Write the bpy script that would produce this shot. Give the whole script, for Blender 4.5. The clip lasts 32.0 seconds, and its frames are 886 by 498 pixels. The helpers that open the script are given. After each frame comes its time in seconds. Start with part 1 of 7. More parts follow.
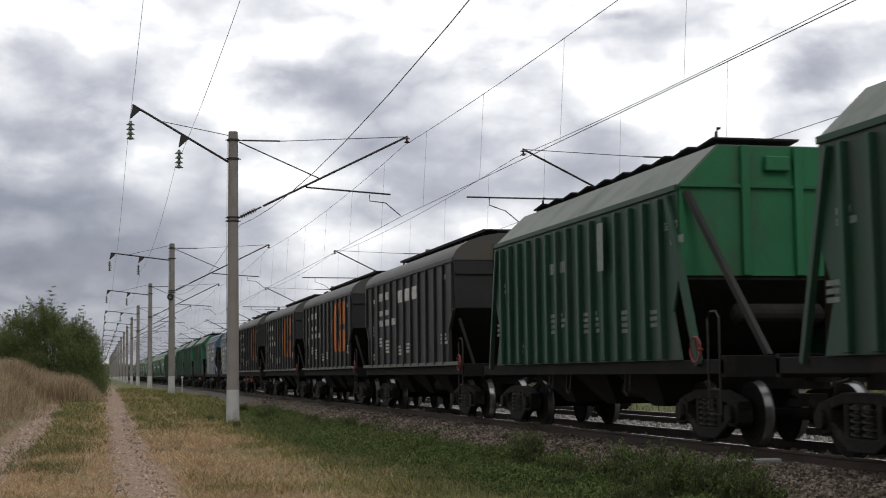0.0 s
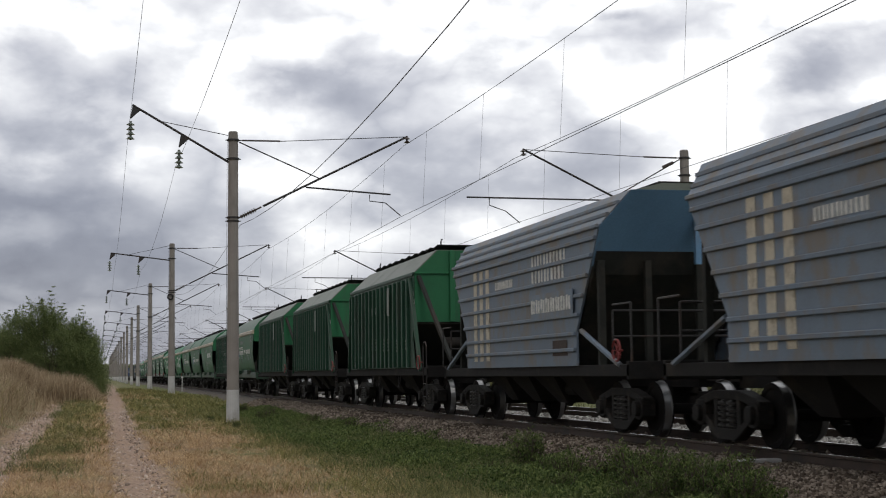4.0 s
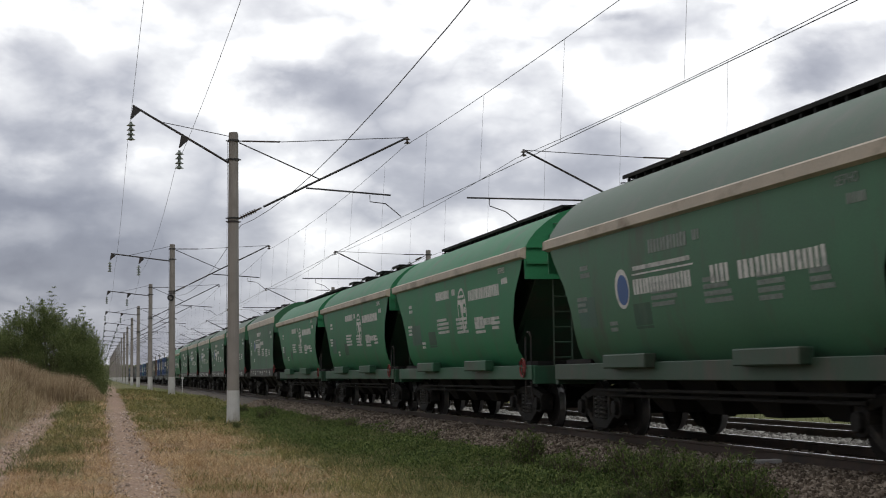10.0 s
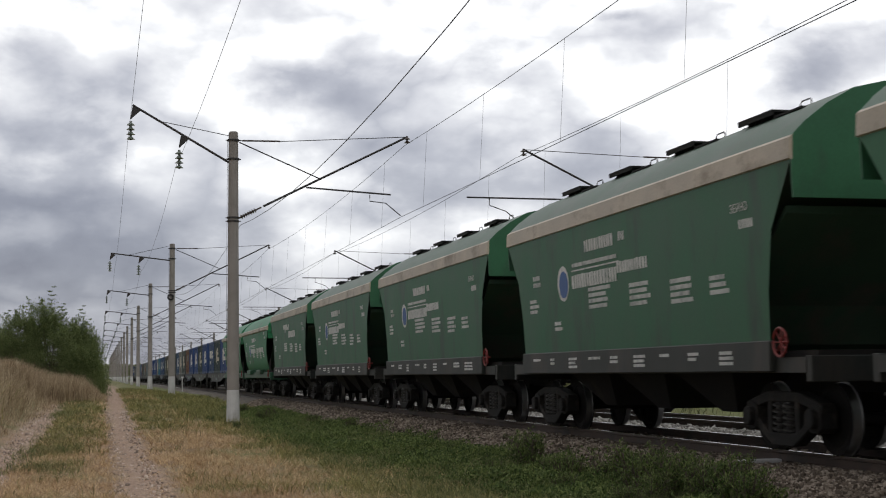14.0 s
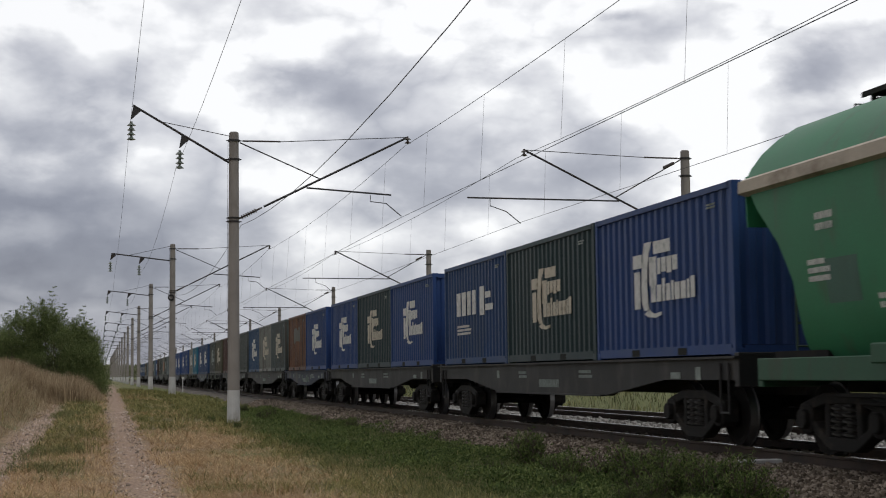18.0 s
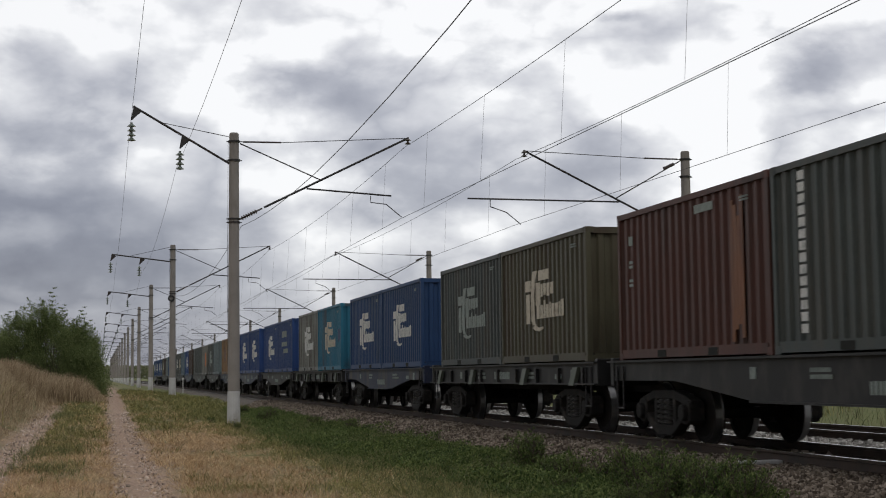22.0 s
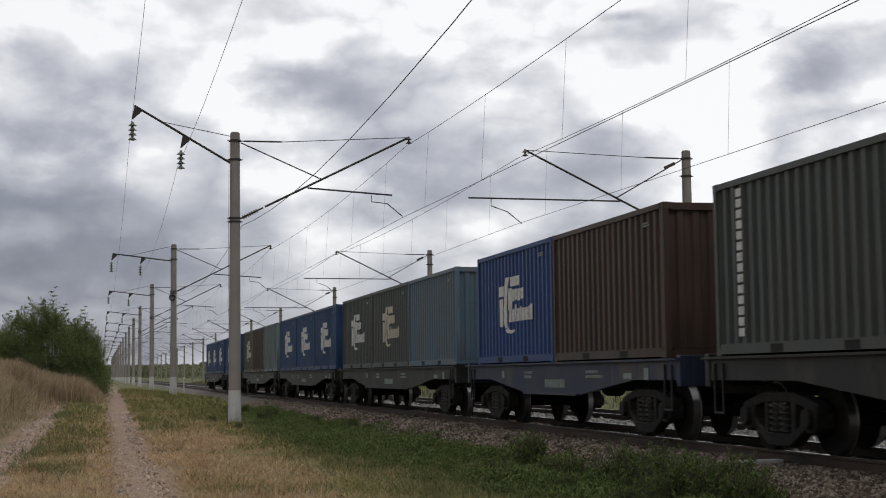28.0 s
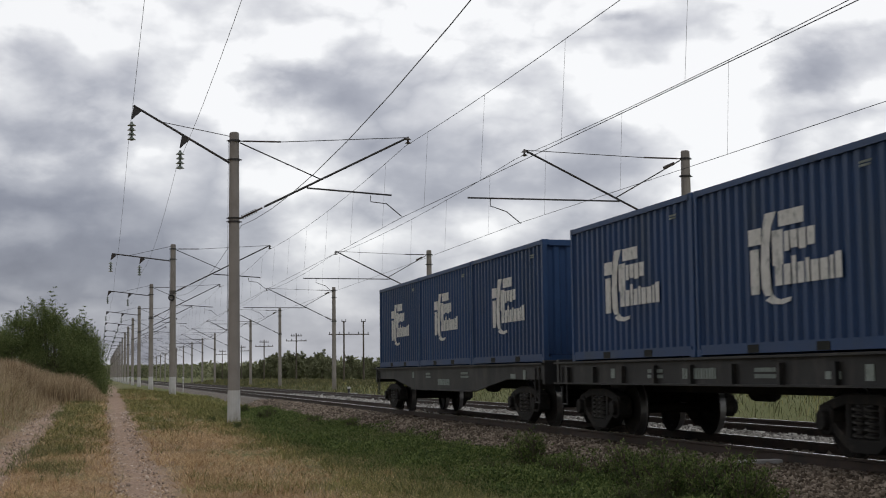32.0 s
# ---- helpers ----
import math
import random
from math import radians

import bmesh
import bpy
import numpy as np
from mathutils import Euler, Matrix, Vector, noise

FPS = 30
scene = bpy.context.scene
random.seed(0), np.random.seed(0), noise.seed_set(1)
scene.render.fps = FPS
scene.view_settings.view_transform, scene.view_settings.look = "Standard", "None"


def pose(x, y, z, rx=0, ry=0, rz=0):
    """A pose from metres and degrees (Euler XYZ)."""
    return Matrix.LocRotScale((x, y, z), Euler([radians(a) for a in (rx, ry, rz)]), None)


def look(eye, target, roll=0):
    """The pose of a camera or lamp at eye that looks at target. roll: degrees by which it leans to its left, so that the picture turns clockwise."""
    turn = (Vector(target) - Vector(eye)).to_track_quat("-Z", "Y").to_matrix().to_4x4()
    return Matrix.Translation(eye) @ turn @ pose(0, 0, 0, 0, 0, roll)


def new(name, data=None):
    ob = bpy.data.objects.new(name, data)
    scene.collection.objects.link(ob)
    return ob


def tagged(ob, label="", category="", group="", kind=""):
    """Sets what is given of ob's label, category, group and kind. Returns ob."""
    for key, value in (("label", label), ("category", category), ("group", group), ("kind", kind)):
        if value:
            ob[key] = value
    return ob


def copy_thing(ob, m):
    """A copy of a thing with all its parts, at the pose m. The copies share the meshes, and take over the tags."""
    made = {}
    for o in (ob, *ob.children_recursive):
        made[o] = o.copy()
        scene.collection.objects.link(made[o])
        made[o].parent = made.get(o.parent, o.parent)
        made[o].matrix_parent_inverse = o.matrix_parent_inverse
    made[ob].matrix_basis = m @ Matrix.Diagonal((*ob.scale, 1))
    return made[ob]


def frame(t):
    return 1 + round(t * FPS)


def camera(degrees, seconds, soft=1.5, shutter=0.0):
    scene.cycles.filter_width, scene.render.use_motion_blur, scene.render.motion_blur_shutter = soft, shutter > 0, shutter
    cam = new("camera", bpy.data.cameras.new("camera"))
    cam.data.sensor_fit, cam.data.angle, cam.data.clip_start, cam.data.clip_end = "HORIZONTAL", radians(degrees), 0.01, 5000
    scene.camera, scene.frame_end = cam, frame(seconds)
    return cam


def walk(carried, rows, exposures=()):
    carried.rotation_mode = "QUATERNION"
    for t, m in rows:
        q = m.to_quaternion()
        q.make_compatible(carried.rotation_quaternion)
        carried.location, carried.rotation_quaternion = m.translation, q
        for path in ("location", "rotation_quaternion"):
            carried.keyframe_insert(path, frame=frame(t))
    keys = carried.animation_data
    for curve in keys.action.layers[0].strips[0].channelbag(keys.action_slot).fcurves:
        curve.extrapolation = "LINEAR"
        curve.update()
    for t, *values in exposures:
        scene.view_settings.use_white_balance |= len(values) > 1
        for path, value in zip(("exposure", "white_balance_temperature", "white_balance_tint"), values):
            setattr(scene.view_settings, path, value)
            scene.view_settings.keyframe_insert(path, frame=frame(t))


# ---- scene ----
SECONDS = 32.0
EYE = Vector((0.0, 0.0, 1.141))          # rail heads lie at z = 0, the tracks run along y


def aim(yaw, tilt, roll):
    """Camera turned right by yaw and up by tilt, leaning by roll."""
    return Matrix.Translation(EYE) @ Matrix.Rotation(radians(-yaw), 4, "Z") @ Matrix.Rotation(radians(90 + tilt), 4, "X") @ Matrix.Rotation(radians(roll), 4, "Z")


cam = camera(34.01, SECONDS, soft=1.05, shutter=0.1)
YAW, TILT, ROLL = 13.316, 4.926, -0.64
walk(cam, [
    (0.0, aim(YAW + 0.040, TILT - 0.03, ROLL)),
    (6.0, aim(YAW + 0.040, TILT - 0.02, ROLL)),
    (10.0, aim(YAW + 0.030, TILT, ROLL)),
    (13.0, aim(YAW + 0.035, TILT - 0.02, ROLL)),
    (19.0, aim(YAW + 0.010, TILT, ROLL)),
    (23.0, aim(YAW + 0.005, TILT + 0.03, ROLL)),
    (28.0, aim(YAW - 0.030, TILT, ROLL)),
    (32.0, aim(YAW, TILT, ROLL)),
], exposures=[(0.0, 0.0), (16.8, 0.0), (18.2, -0.15), (19.0, -0.17), (32.0, -0.19)])

# ---- light: an overcast, broken sky and a weak veiled sun ----
SUN_FROM = Vector((0.12, -0.68, 0.72)).normalized()
world = bpy.data.worlds.new("overcast_sky")
scene.world = world
world.use_nodes = True


def sky_nodes():
    nt = world.node_tree
    nt.nodes.clear()
    N = nt.nodes.new
    L = nt.links.new
    out, bg = N("ShaderNodeOutputWorld"), N("ShaderNodeBackground")
    sky = N("ShaderNodeTexSky")
    sky.sky_type, sky.sun_disc = "NISHITA", False
    sky.sun_elevation = math.asin(SUN_FROM.z)
    sky.sun_rotation = math.atan2(SUN_FROM.x, SUN_FROM.y)
    blue = N("ShaderNodeMix")
    blue.data_type, blue.blend_type = "RGBA", "MULTIPLY"
    blue.inputs[0].default_value = 1.0
    blue.inputs[7].default_value = (0.12, 0.12, 0.12, 1)
    L(sky.outputs[0], blue.inputs[6])
    co, sep = N("ShaderNodeTexCoord"), N("ShaderNodeSeparateXYZ")
    L(co.outputs["Generated"], sep.inputs[0])
    # the cloud deck: directions cast on to a flat layer, pressed together towards the horizon
    lift = N("ShaderNodeMath"); lift.operation = "ADD"; lift.inputs[1].default_value = 0.30
    L(sep.outputs[2], lift.inputs[0])
    top = N("ShaderNodeMath"); top.operation = "MAXIMUM"; top.inputs[1].default_value = 0.05
    L(lift.outputs[0], top.inputs[0])
    div = N("ShaderNodeVectorMath"); div.operation = "DIVIDE"
    comb = N("ShaderNodeCombineXYZ")
    for i in range(3):
        L(top.outputs[0], comb.inputs[i])
    L(co.outputs["Generated"], div.inputs[0]); L(comb.outputs[0], div.inputs[1])
    mp = N("ShaderNodeMapping"); mp.inputs["Location"].default_value = SKY_SHIFT; mp.inputs["Scale"].default_value = (1.0, 1.0, 0.0)
    L(div.outputs[0], mp.inputs[0])
    broad, puff = N("ShaderNodeTexNoise"), N("ShaderNodeTexNoise")
    broad.inputs["Scale"].default_value, broad.inputs["Detail"].default_value, broad.inputs["Roughness"].default_value = 1.3, 5.0, 0.5
    L(mp.outputs[0], broad.inputs["Vector"])
    puff.inputs["Scale"].default_value, puff.inputs["Detail"].default_value, puff.inputs["Roughness"].default_value = 9.0, 8.0, 0.54
    puff.inputs["Distortion"].default_value = 0.15
    squash = N("ShaderNodeMapping"); squash.inputs["Scale"].default_value = (1.0, 1.0, 1.7)
    L(co.outputs["Generated"], squash.inputs[0]); L(squash.outputs[0], puff.inputs["Vector"])

    def calc(op, x, y=None, z=None):
        m = N("ShaderNodeMath"); m.operation = op
        for i, v in enumerate((x, y, z)):
            if v is None:
                continue
            if isinstance(v, (int, float)):
                m.inputs[i].default_value = v
            else:
                L(v, m.inputs[i])
        return m.outputs[0]
    # azimuth from the track's direction and elevation, in degrees, frayed by the fine noise
    az = calc("MULTIPLY", calc("ARCTAN2", sep.outputs[0], sep.outputs[1]), 57.296)
    el = calc("MULTIPLY", calc("ARCSINE", sep.outputs[2]), 57.296)
    sepn = N("ShaderNodeSeparateColor"); L(puff.outputs["Color"], sepn.inputs[0])
    az = calc("ADD", az, calc("MULTIPLY_ADD", sepn.outputs[0], 7.0, -3.5))
    el = calc("ADD", el, calc("MULTIPLY_ADD", sepn.outputs[1], 4.6, -2.3))
    dense = calc("MULTIPLY_ADD", broad.outputs[0], 1.2, -0.50)
    for a0, e0, ra, re, k in CLOUDS:
        d2 = calc("ADD", calc("POWER", calc("ABSOLUTE", calc("MULTIPLY", calc("SUBTRACT", az, a0), 1 / ra)), 2.0), calc("POWER", calc("ABSOLUTE", calc("MULTIPLY", calc("SUBTRACT", el, e0), 1 / re)), 2.0))
        dense = calc("ADD", dense, calc("MULTIPLY", calc("EXPONENT", calc("MULTIPLY", d2, -1.0)), k))
    low = calc("MULTIPLY", calc("EXPONENT", calc("MULTIPLY", calc("POWER", calc("MULTIPLY", calc("ABSOLUTE", el), 1 / 7.0), 2.0), -1.0)), 0.40)
    dense = calc("ADD", dense, low)                    # duller towards the horizon
    billow = N("ShaderNodeTexNoise")
    billow.inputs["Scale"].default_value, billow.inputs["Detail"].default_value, billow.inputs["Roughness"].default_value = 8.5, 5.0, 0.45
    L(squash.outputs[0], billow.inputs["Vector"])
    round_tops = calc("MULTIPLY_ADD", calc("ABSOLUTE", calc("SUBTRACT", billow.outputs[0], 0.5)), -3.0, 0.19)
    dense = calc("ADD", dense, calc("MULTIPLY_ADD", puff.outputs[0], 1.65, -0.85))
    dense = calc("ADD", dense, round_tops)
    ramp = N("ShaderNodeValToRGB")
    e = ramp.color_ramp.elements
    e[0].position, e[0].color = 0.06, (1.03, 1.03, 1.04, 1)
    e[1].position, e[1].color = 1.0, (0.20, 0.205, 0.26, 1)
    for at, shade in ((0.15, (0.84, 0.845, 0.87)), (0.25, (0.70, 0.705, 0.745)), (0.42, (0.485, 0.495, 0.55)), (0.72, (0.285, 0.295, 0.355))):
        m = ramp.color_ramp.elements.new(at)
        m.color = (*shade, 1)
    L(calc("MULTIPLY", dense, 0.655), ramp.inputs[0])
    veil = N("ShaderNodeMix"); veil.data_type = "RGBA"; veil.inputs[0].default_value = 0.93
    L(blue.outputs[2], veil.inputs[6]); L(ramp.outputs[0], veil.inputs[7])
    # the sky is brightest ahead, where the sun stands behind thin cloud, and duller behind
    dot = N("ShaderNodeVectorMath"); dot.operation = "DOT_PRODUCT"; dot.inputs[1].default_value = Vector((0.30, 0.80, 0.42)).normalized()
    L(co.outputs["Generated"], dot.inputs[0])
    lobe = N("ShaderNodeMapRange"); lobe.interpolation_type = "SMOOTHSTEP"
    lobe.inputs[1].default_value, lobe.inputs[2].default_value, lobe.inputs[3].default_value, lobe.inputs[4].default_value = 0.25, 1.0, 0.50, 1.10
    L(dot.outputs["Value"], lobe.inputs[0])
    glow = N("ShaderNodeVectorMath"); glow.operation = "SCALE"
    L(veil.outputs[2], glow.inputs[0]); L(lobe.outputs[0], glow.inputs["Scale"])
    L(glow.outputs[0], bg.inputs[0])
    bg.inputs[1].default_value = 1.0
    L(bg.outputs[0], out.inputs[0])


SKY_SHIFT = (0.35, 0.2, 0.0)
# grey cloud masses ahead: azimuth, elevation, their half sizes in degrees, weight
CLOUDS = [(-2.0, 6.5, 7.0, 4.5, 0.28), (-1.9, 7.0, 4.2, 1.7, 0.46), (-2.9, 4.1, 5.1, 1.1, 0.42), (-3.0, 2.0, 7.0, 2.2, 0.45), (-2.6, 12.0, 2.7, 1.3, 0.30), (-0.7, 13.9, 2.0, 0.8, 0.25), (9.2, 11.1, 3.4, 1.4, 0.62), (15.1, 12.1, 2.5, 0.8, 0.45), (7.4, 9.1, 3.4, 0.7, 0.25), (11.2, 8.9, 2.9, 0.8, 0.35), (28.8, 11.9, 2.9, 1.0, 0.60), (20.8, 13.5, 1.1, 0.3, 0.35), (5.2, 3.7, 5.8, 1.1, 0.40), (14.2, 7.3, 3.6, 0.8, 0.28), (2.6, 1.5, 7.4, 0.8, 0.20), (18.0, 11.3, 1.3, 0.7, 0.25), (1.7, 7.8, 2.0, 1.8, 0.34), (8.1, 5.2, 2.2, 1.2, 0.26), (-1.6, 10.2, 2.4, 0.9, -0.22), (11.5, 6.9, 2.4, 0.8, 0.18), (19.5, 8.6, 3.0, 1.0, 0.16)]
sky_nodes()
sun_data = bpy.data.lights.new("sun", "SUN")
sun_data.energy, sun_data.angle, sun_data.color = 0.65, radians(25), (1.0, 0.95, 0.88)
sun = new("sun", sun_data)
sun.matrix_world = look(SUN_FROM * 50, (0, 0, 0))

# ---- measures of the place ----
XC, XC2 = 10.237, 14.34                   # centre lines of the two tracks
GAUGE = 0.76                              # rail centre from the track's centre
POLE_X, POLE_X2 = 4.40, 20.94
POLE_Y = [-78.0, -36.0, 6.0, 49.5, 92.5, 132.5, 174.0, 209.0, 244.0, 276.0, 310.0, 346.0, 382.0, 418.0, 455.0, 492.0, 530.0, 570.0, 612.0, 655.0]


def smooth(a, b, v):
    k = min(1.0, max(0.0, (v - a) / (b - a)))
    return k * k * (3 - 2 * k)


def ground_z(x, y):
    """Height of the ground, without the ballast."""
    base = -0.62 + 0.85 * smooth(25, 100, y)          # rises gently along the line
    rail_side = -0.55 + 0.35 * smooth(40, 110, y)
    k = smooth(2.0, 7.0, x)
    z = base * (1 - k) + rail_side * k
    z += 0.95 * smooth(-2.3, -4.6, x) * smooth(12, 45, y)     # bank beside the field path
    z -= 0.07 * math.exp(-((x - 0.62) / 0.35) ** 2) + 0.06 * math.exp(-((x + 1.9) / 0.4) ** 2)   # the two ruts
    if x > 7.0:
        z = z * (1 - smooth(7.0, 8.0, x)) - 0.6 * smooth(7.0, 8.0, x)
    if x > 18.0:
        z += 0.75 * smooth(18.0, 24.0, x)
    z += 0.05 * noise.noise(Vector((x * 0.5, y * 0.25, 0))) + 0.02 * noise.noise(Vector((x * 2, y * 1.2, 3)))
    return z


# ---- train motion ----
PACE = [(0, 21.9), (8, 21.9), (14, 21.85), (18, 21.6), (23, 21.2), (29, 20.6), (32, 20.3)]


def gone(t):
    """Metres that the train has run since the start."""
    s = 0.0
    for (t0, v0), (t1, v1) in zip(PACE, PACE[1:]):
        if t <= t0:
            break
        e = min(t, t1)
        v = v0 + (v1 - v0) * (e - t0) / (t1 - t0)
        s += (v0 + v) / 2 * (e - t0)
    return s


# ---- materials ----
def shader(name, colour, rough=0.6, metal=0.0, vary=0.25, scale=3.0, grain=40.0, bump=0.15, stain=None, stain_amount=0.4, stain_scale=1.2, streak=1.0, per_object=0.0, spec=0.5, coords="Object"):
    """A worn surface: two scales of tone, stains or streaks of another colour, fine relief."""
    m = bpy.data.materials.new(name)
    m.use_nodes = True
    nt = m.node_tree
    N, L = nt.nodes.new, nt.links.new
    b = nt.nodes["Principled BSDF"]
    b.inputs["Metallic"].default_value = metal
    b.inputs["Specular IOR Level"].default_value = spec
    co = N("ShaderNodeTexCoord")
    src = co.outputs[coords]
    if per_object:
        info, add = N("ShaderNodeObjectInfo"), N("ShaderNodeVectorMath")
        sc = N("ShaderNodeVectorMath"); sc.operation = "SCALE"; sc.inputs["Scale"].default_value = 37.0
        cx = N("ShaderNodeCombineXYZ")
        for i in range(3):
            L(info.outputs["Random"], cx.inputs[i])
        L(cx.outputs[0], sc.inputs[0])
        L(src, add.inputs[0]); L(sc.outputs[0], add.inputs[1])
        src = add.outputs[0]
    n1, n2 = N("ShaderNodeTexNoise"), N("ShaderNodeTexNoise")
    n1.inputs["Scale"].default_value, n1.inputs["Detail"].default_value = scale, 5
    n2.inputs["Scale"].default_value, n2.inputs["Detail"].default_value = grain, 3
    L(src, n1.inputs["Vector"]); L(src, n2.inputs["Vector"])
    mx = N("ShaderNodeMix"); mx.data_type = "FLOAT"; mx.inputs[0].default_value = 0.35
    L(n1.outputs[0], mx.inputs[2]); L(n2.outputs[0], mx.inputs[3])
    rp = N("ShaderNodeValToRGB")
    lo, hi = [max(0, c * (1 - vary)) for c in colour], [min(1, c * (1 + vary)) for c in colour]
    rp.color_ramp.elements[0].position, rp.color_ramp.elements[0].color = 0.32, (*lo, 1)
    rp.color_ramp.elements[1].position, rp.color_ramp.elements[1].color = 0.68, (*hi, 1)
    L(mx.outputs[0], rp.inputs[0])
    col = rp.outputs[0]
    if stain:
        mp = N("ShaderNodeMapping"); mp.inputs["Scale"].default_value = (1, 1, 1 / streak)
        n3 = N("ShaderNodeTexNoise"); n3.inputs["Scale"].default_value, n3.inputs["Detail"].default_value, n3.inputs["Roughness"].default_value = stain_scale, 8, 0.65
        L(src, mp.inputs[0]); L(mp.outputs[0], n3.inputs["Vector"])
        sr = N("ShaderNodeMapRange"); sr.inputs[1].default_value, sr.inputs[2].default_value = 0.62 - 0.3 * stain_amount, 0.80 - 0.3 * stain_amount
        L(n3.outputs[0], sr.inputs[0])
        m2 = N("ShaderNodeMix"); m2.data_type = "RGBA"; m2.inputs[7].default_value = (*stain, 1)
        L(sr.outputs[0], m2.inputs[0]); L(col, m2.inputs[6])
        col = m2.outputs[2]
    if per_object:
        hsv = N("ShaderNodeHueSaturation")
        mr = N("ShaderNodeMapRange"); mr.inputs[3].default_value, mr.inputs[4].default_value = 1 - per_object, 1 + per_object
        L(info.outputs["Random"], mr.inputs[0]); L(mr.outputs[0], hsv.inputs["Value"]); L(col, hsv.inputs["Color"])
        col = hsv.outputs[0]
    L(col, b.inputs["Base Color"])
    rr = N("ShaderNodeMapRange"); rr.inputs[3].default_value, rr.inputs[4].default_value = max(0.05, rough - 0.12), min(1, rough + 0.12)
    L(n1.outputs[0], rr.inputs[0]); L(rr.outputs[0], b.inputs["Roughness"])
    if bump:
        bp = N("ShaderNodeBump"); bp.inputs["Strength"].default_value, bp.inputs["Distance"].default_value = bump, 0.02
        L(n2.outputs[0], bp.inputs["Height"]); L(bp.outputs[0], b.inputs["Normal"])
    return m


DUST = (0.10, 0.085, 0.065)
M = {}
M["concrete_pole"] = shader("weathered_pole_concrete", (0.27, 0.25, 0.235), 0.9, scale=1.5, grain=60, stain=(0.17, 0.155, 0.145), streak=5, vary=0.18)
M["whitewash"] = shader("whitewashed_concrete", (0.55, 0.55, 0.56), 0.9, stain=(0.30, 0.28, 0.26), streak=2, vary=0.1, scale=4)
M["steel_dark"] = shader("dark_weathered_steel", (0.035, 0.034, 0.036), 0.6, 0.3, scale=6, stain=(0.06, 0.035, 0.025), stain_amount=0.35)
M["wire"] = shader("dull_copper_wire", (0.05, 0.05, 0.052), 0.5, 0.6, bump=0)
M["insulator"] = shader("green_glass_insulator", (0.16, 0.19, 0.17), 0.2, scale=8, bump=0)
M["insulator_brown"] = shader("brown_porcelain_insulator", (0.05, 0.035, 0.03), 0.25, bump=0)
M["rail_side"] = shader("rusty_rail_steel", (0.055, 0.036, 0.028), 0.75, 0.2, scale=4, stain=(0.03, 0.025, 0.022))
M["rail_top"] = shader("polished_rail_head", (0.55, 0.55, 0.56), 0.22, 1.0, vary=0.1, bump=0.02)
M["sleeper"] = shader("grey_sleeper_concrete", (0.27, 0.255, 0.24), 0.9, scale=4, stain=(0.12, 0.09, 0.07), per_object=0.25)
M["ballast_bed"] = shader("ballast_bed", (0.135, 0.115, 0.096), 0.95, scale=9, grain=22, vary=0.6, bump=0.9)
M["underframe"] = shader("sooty_underframe_steel", (0.021, 0.020, 0.020), 0.8, 0.0, scale=3, stain=(0.04, 0.034, 0.028), stain_amount=0.3, per_object=0.1, spec=0.12)
M["bogie"] = shader("dusty_cast_bogie_steel", (0.018, 0.017, 0.0165), 0.75, 0.0, scale=4, stain=(0.045, 0.038, 0.032), stain_amount=0.35, stain_scale=3, spec=0.15)
M["wheel"] = shader("dark_wheel_steel", (0.011, 0.010, 0.010), 0.8, 0.0, scale=3, stain=(0.024, 0.020, 0.017), spec=0.12)
M["spring"] = shader("worn_spring_steel", (0.042, 0.040, 0.038), 0.5, 0.4, scale=5, spec=0.4)
M["tread"] = shader("bright_wheel_tread", (0.38, 0.38, 0.38), 0.38, 1.0, vary=0.1, bump=0)
# near-black stands in for the shade inside hopper ends and fork pockets
M["hollow"] = shader("recess_shade_steel", (0.024, 0.026, 0.024), 0.85, scale=3, stain=(0.045, 0.040, 0.034), spec=0.2)
M["mark_white"] = shader("faded_white_marking_paint", (0.66, 0.66, 0.64), 0.7, vary=0.15, scale=6, stain=(0.30, 0.33, 0.32), stain_amount=0.35, stain_scale=5)
M["mark_dull"] = shader("worn_pale_marking_paint", (0.26, 0.30, 0.28), 0.8, vary=0.25, scale=8)
M["mark_cream"] = shader("faded_cream_marking_paint", (0.55, 0.50, 0.40), 0.7, vary=0.15, scale=6, stain=(0.3, 0.25, 0.18), stain_amount=0.4, stain_scale=4)
M["mark_orange"] = shader("orange_emblem_paint", (0.62, 0.165, 0.018), 0.65, vary=0.15, scale=3, stain=(0.25, 0.07, 0.025), stain_amount=0.25, streak=4)
M["mark_blue"] = shader("blue_emblem_paint", (0.05, 0.12, 0.32), 0.6, vary=0.1)
M["mark_red"] = shader("red_enamel", (0.22, 0.03, 0.028), 0.55, vary=0.2)
M["asphalt_dark"] = shader("dark_walkway_steel", (0.02, 0.021, 0.021), 0.8, scale=5, stain=(0.04, 0.036, 0.03), spec=0.15)


# ---- mesh tools ----
def bm_box(bm, c, s, rot=None):
    """Adds a box of size s round c."""
    m = Matrix.Translation(c) @ (rot.to_4x4() if rot else Matrix()) @ Matrix.Diagonal((*s, 1))
    bmesh.ops.create_cube(bm, size=1.0, matrix=m)


def boxes(*items):
    bm = bmesh.new()
    for c, s in items:
        bm_box(bm, c, s)
    return bm


def bm_rod(bm, a, b, r, n=8, r2=None):
    a, b = Vector(a), Vector(b)
    d = b - a
    m = Matrix.Translation((a + b) / 2) @ d.to_track_quat("Z", "Y").to_matrix().to_4x4()
    bmesh.ops.create_cone(bm, cap_ends=True, segments=n, radius1=r, radius2=r if r2 is None else r2, depth=d.length, matrix=m)


def rods(items, r, n=6):
    bm = bmesh.new()
    for a, b in items:
        bm_rod(bm, a, b, r, n)
    return bm


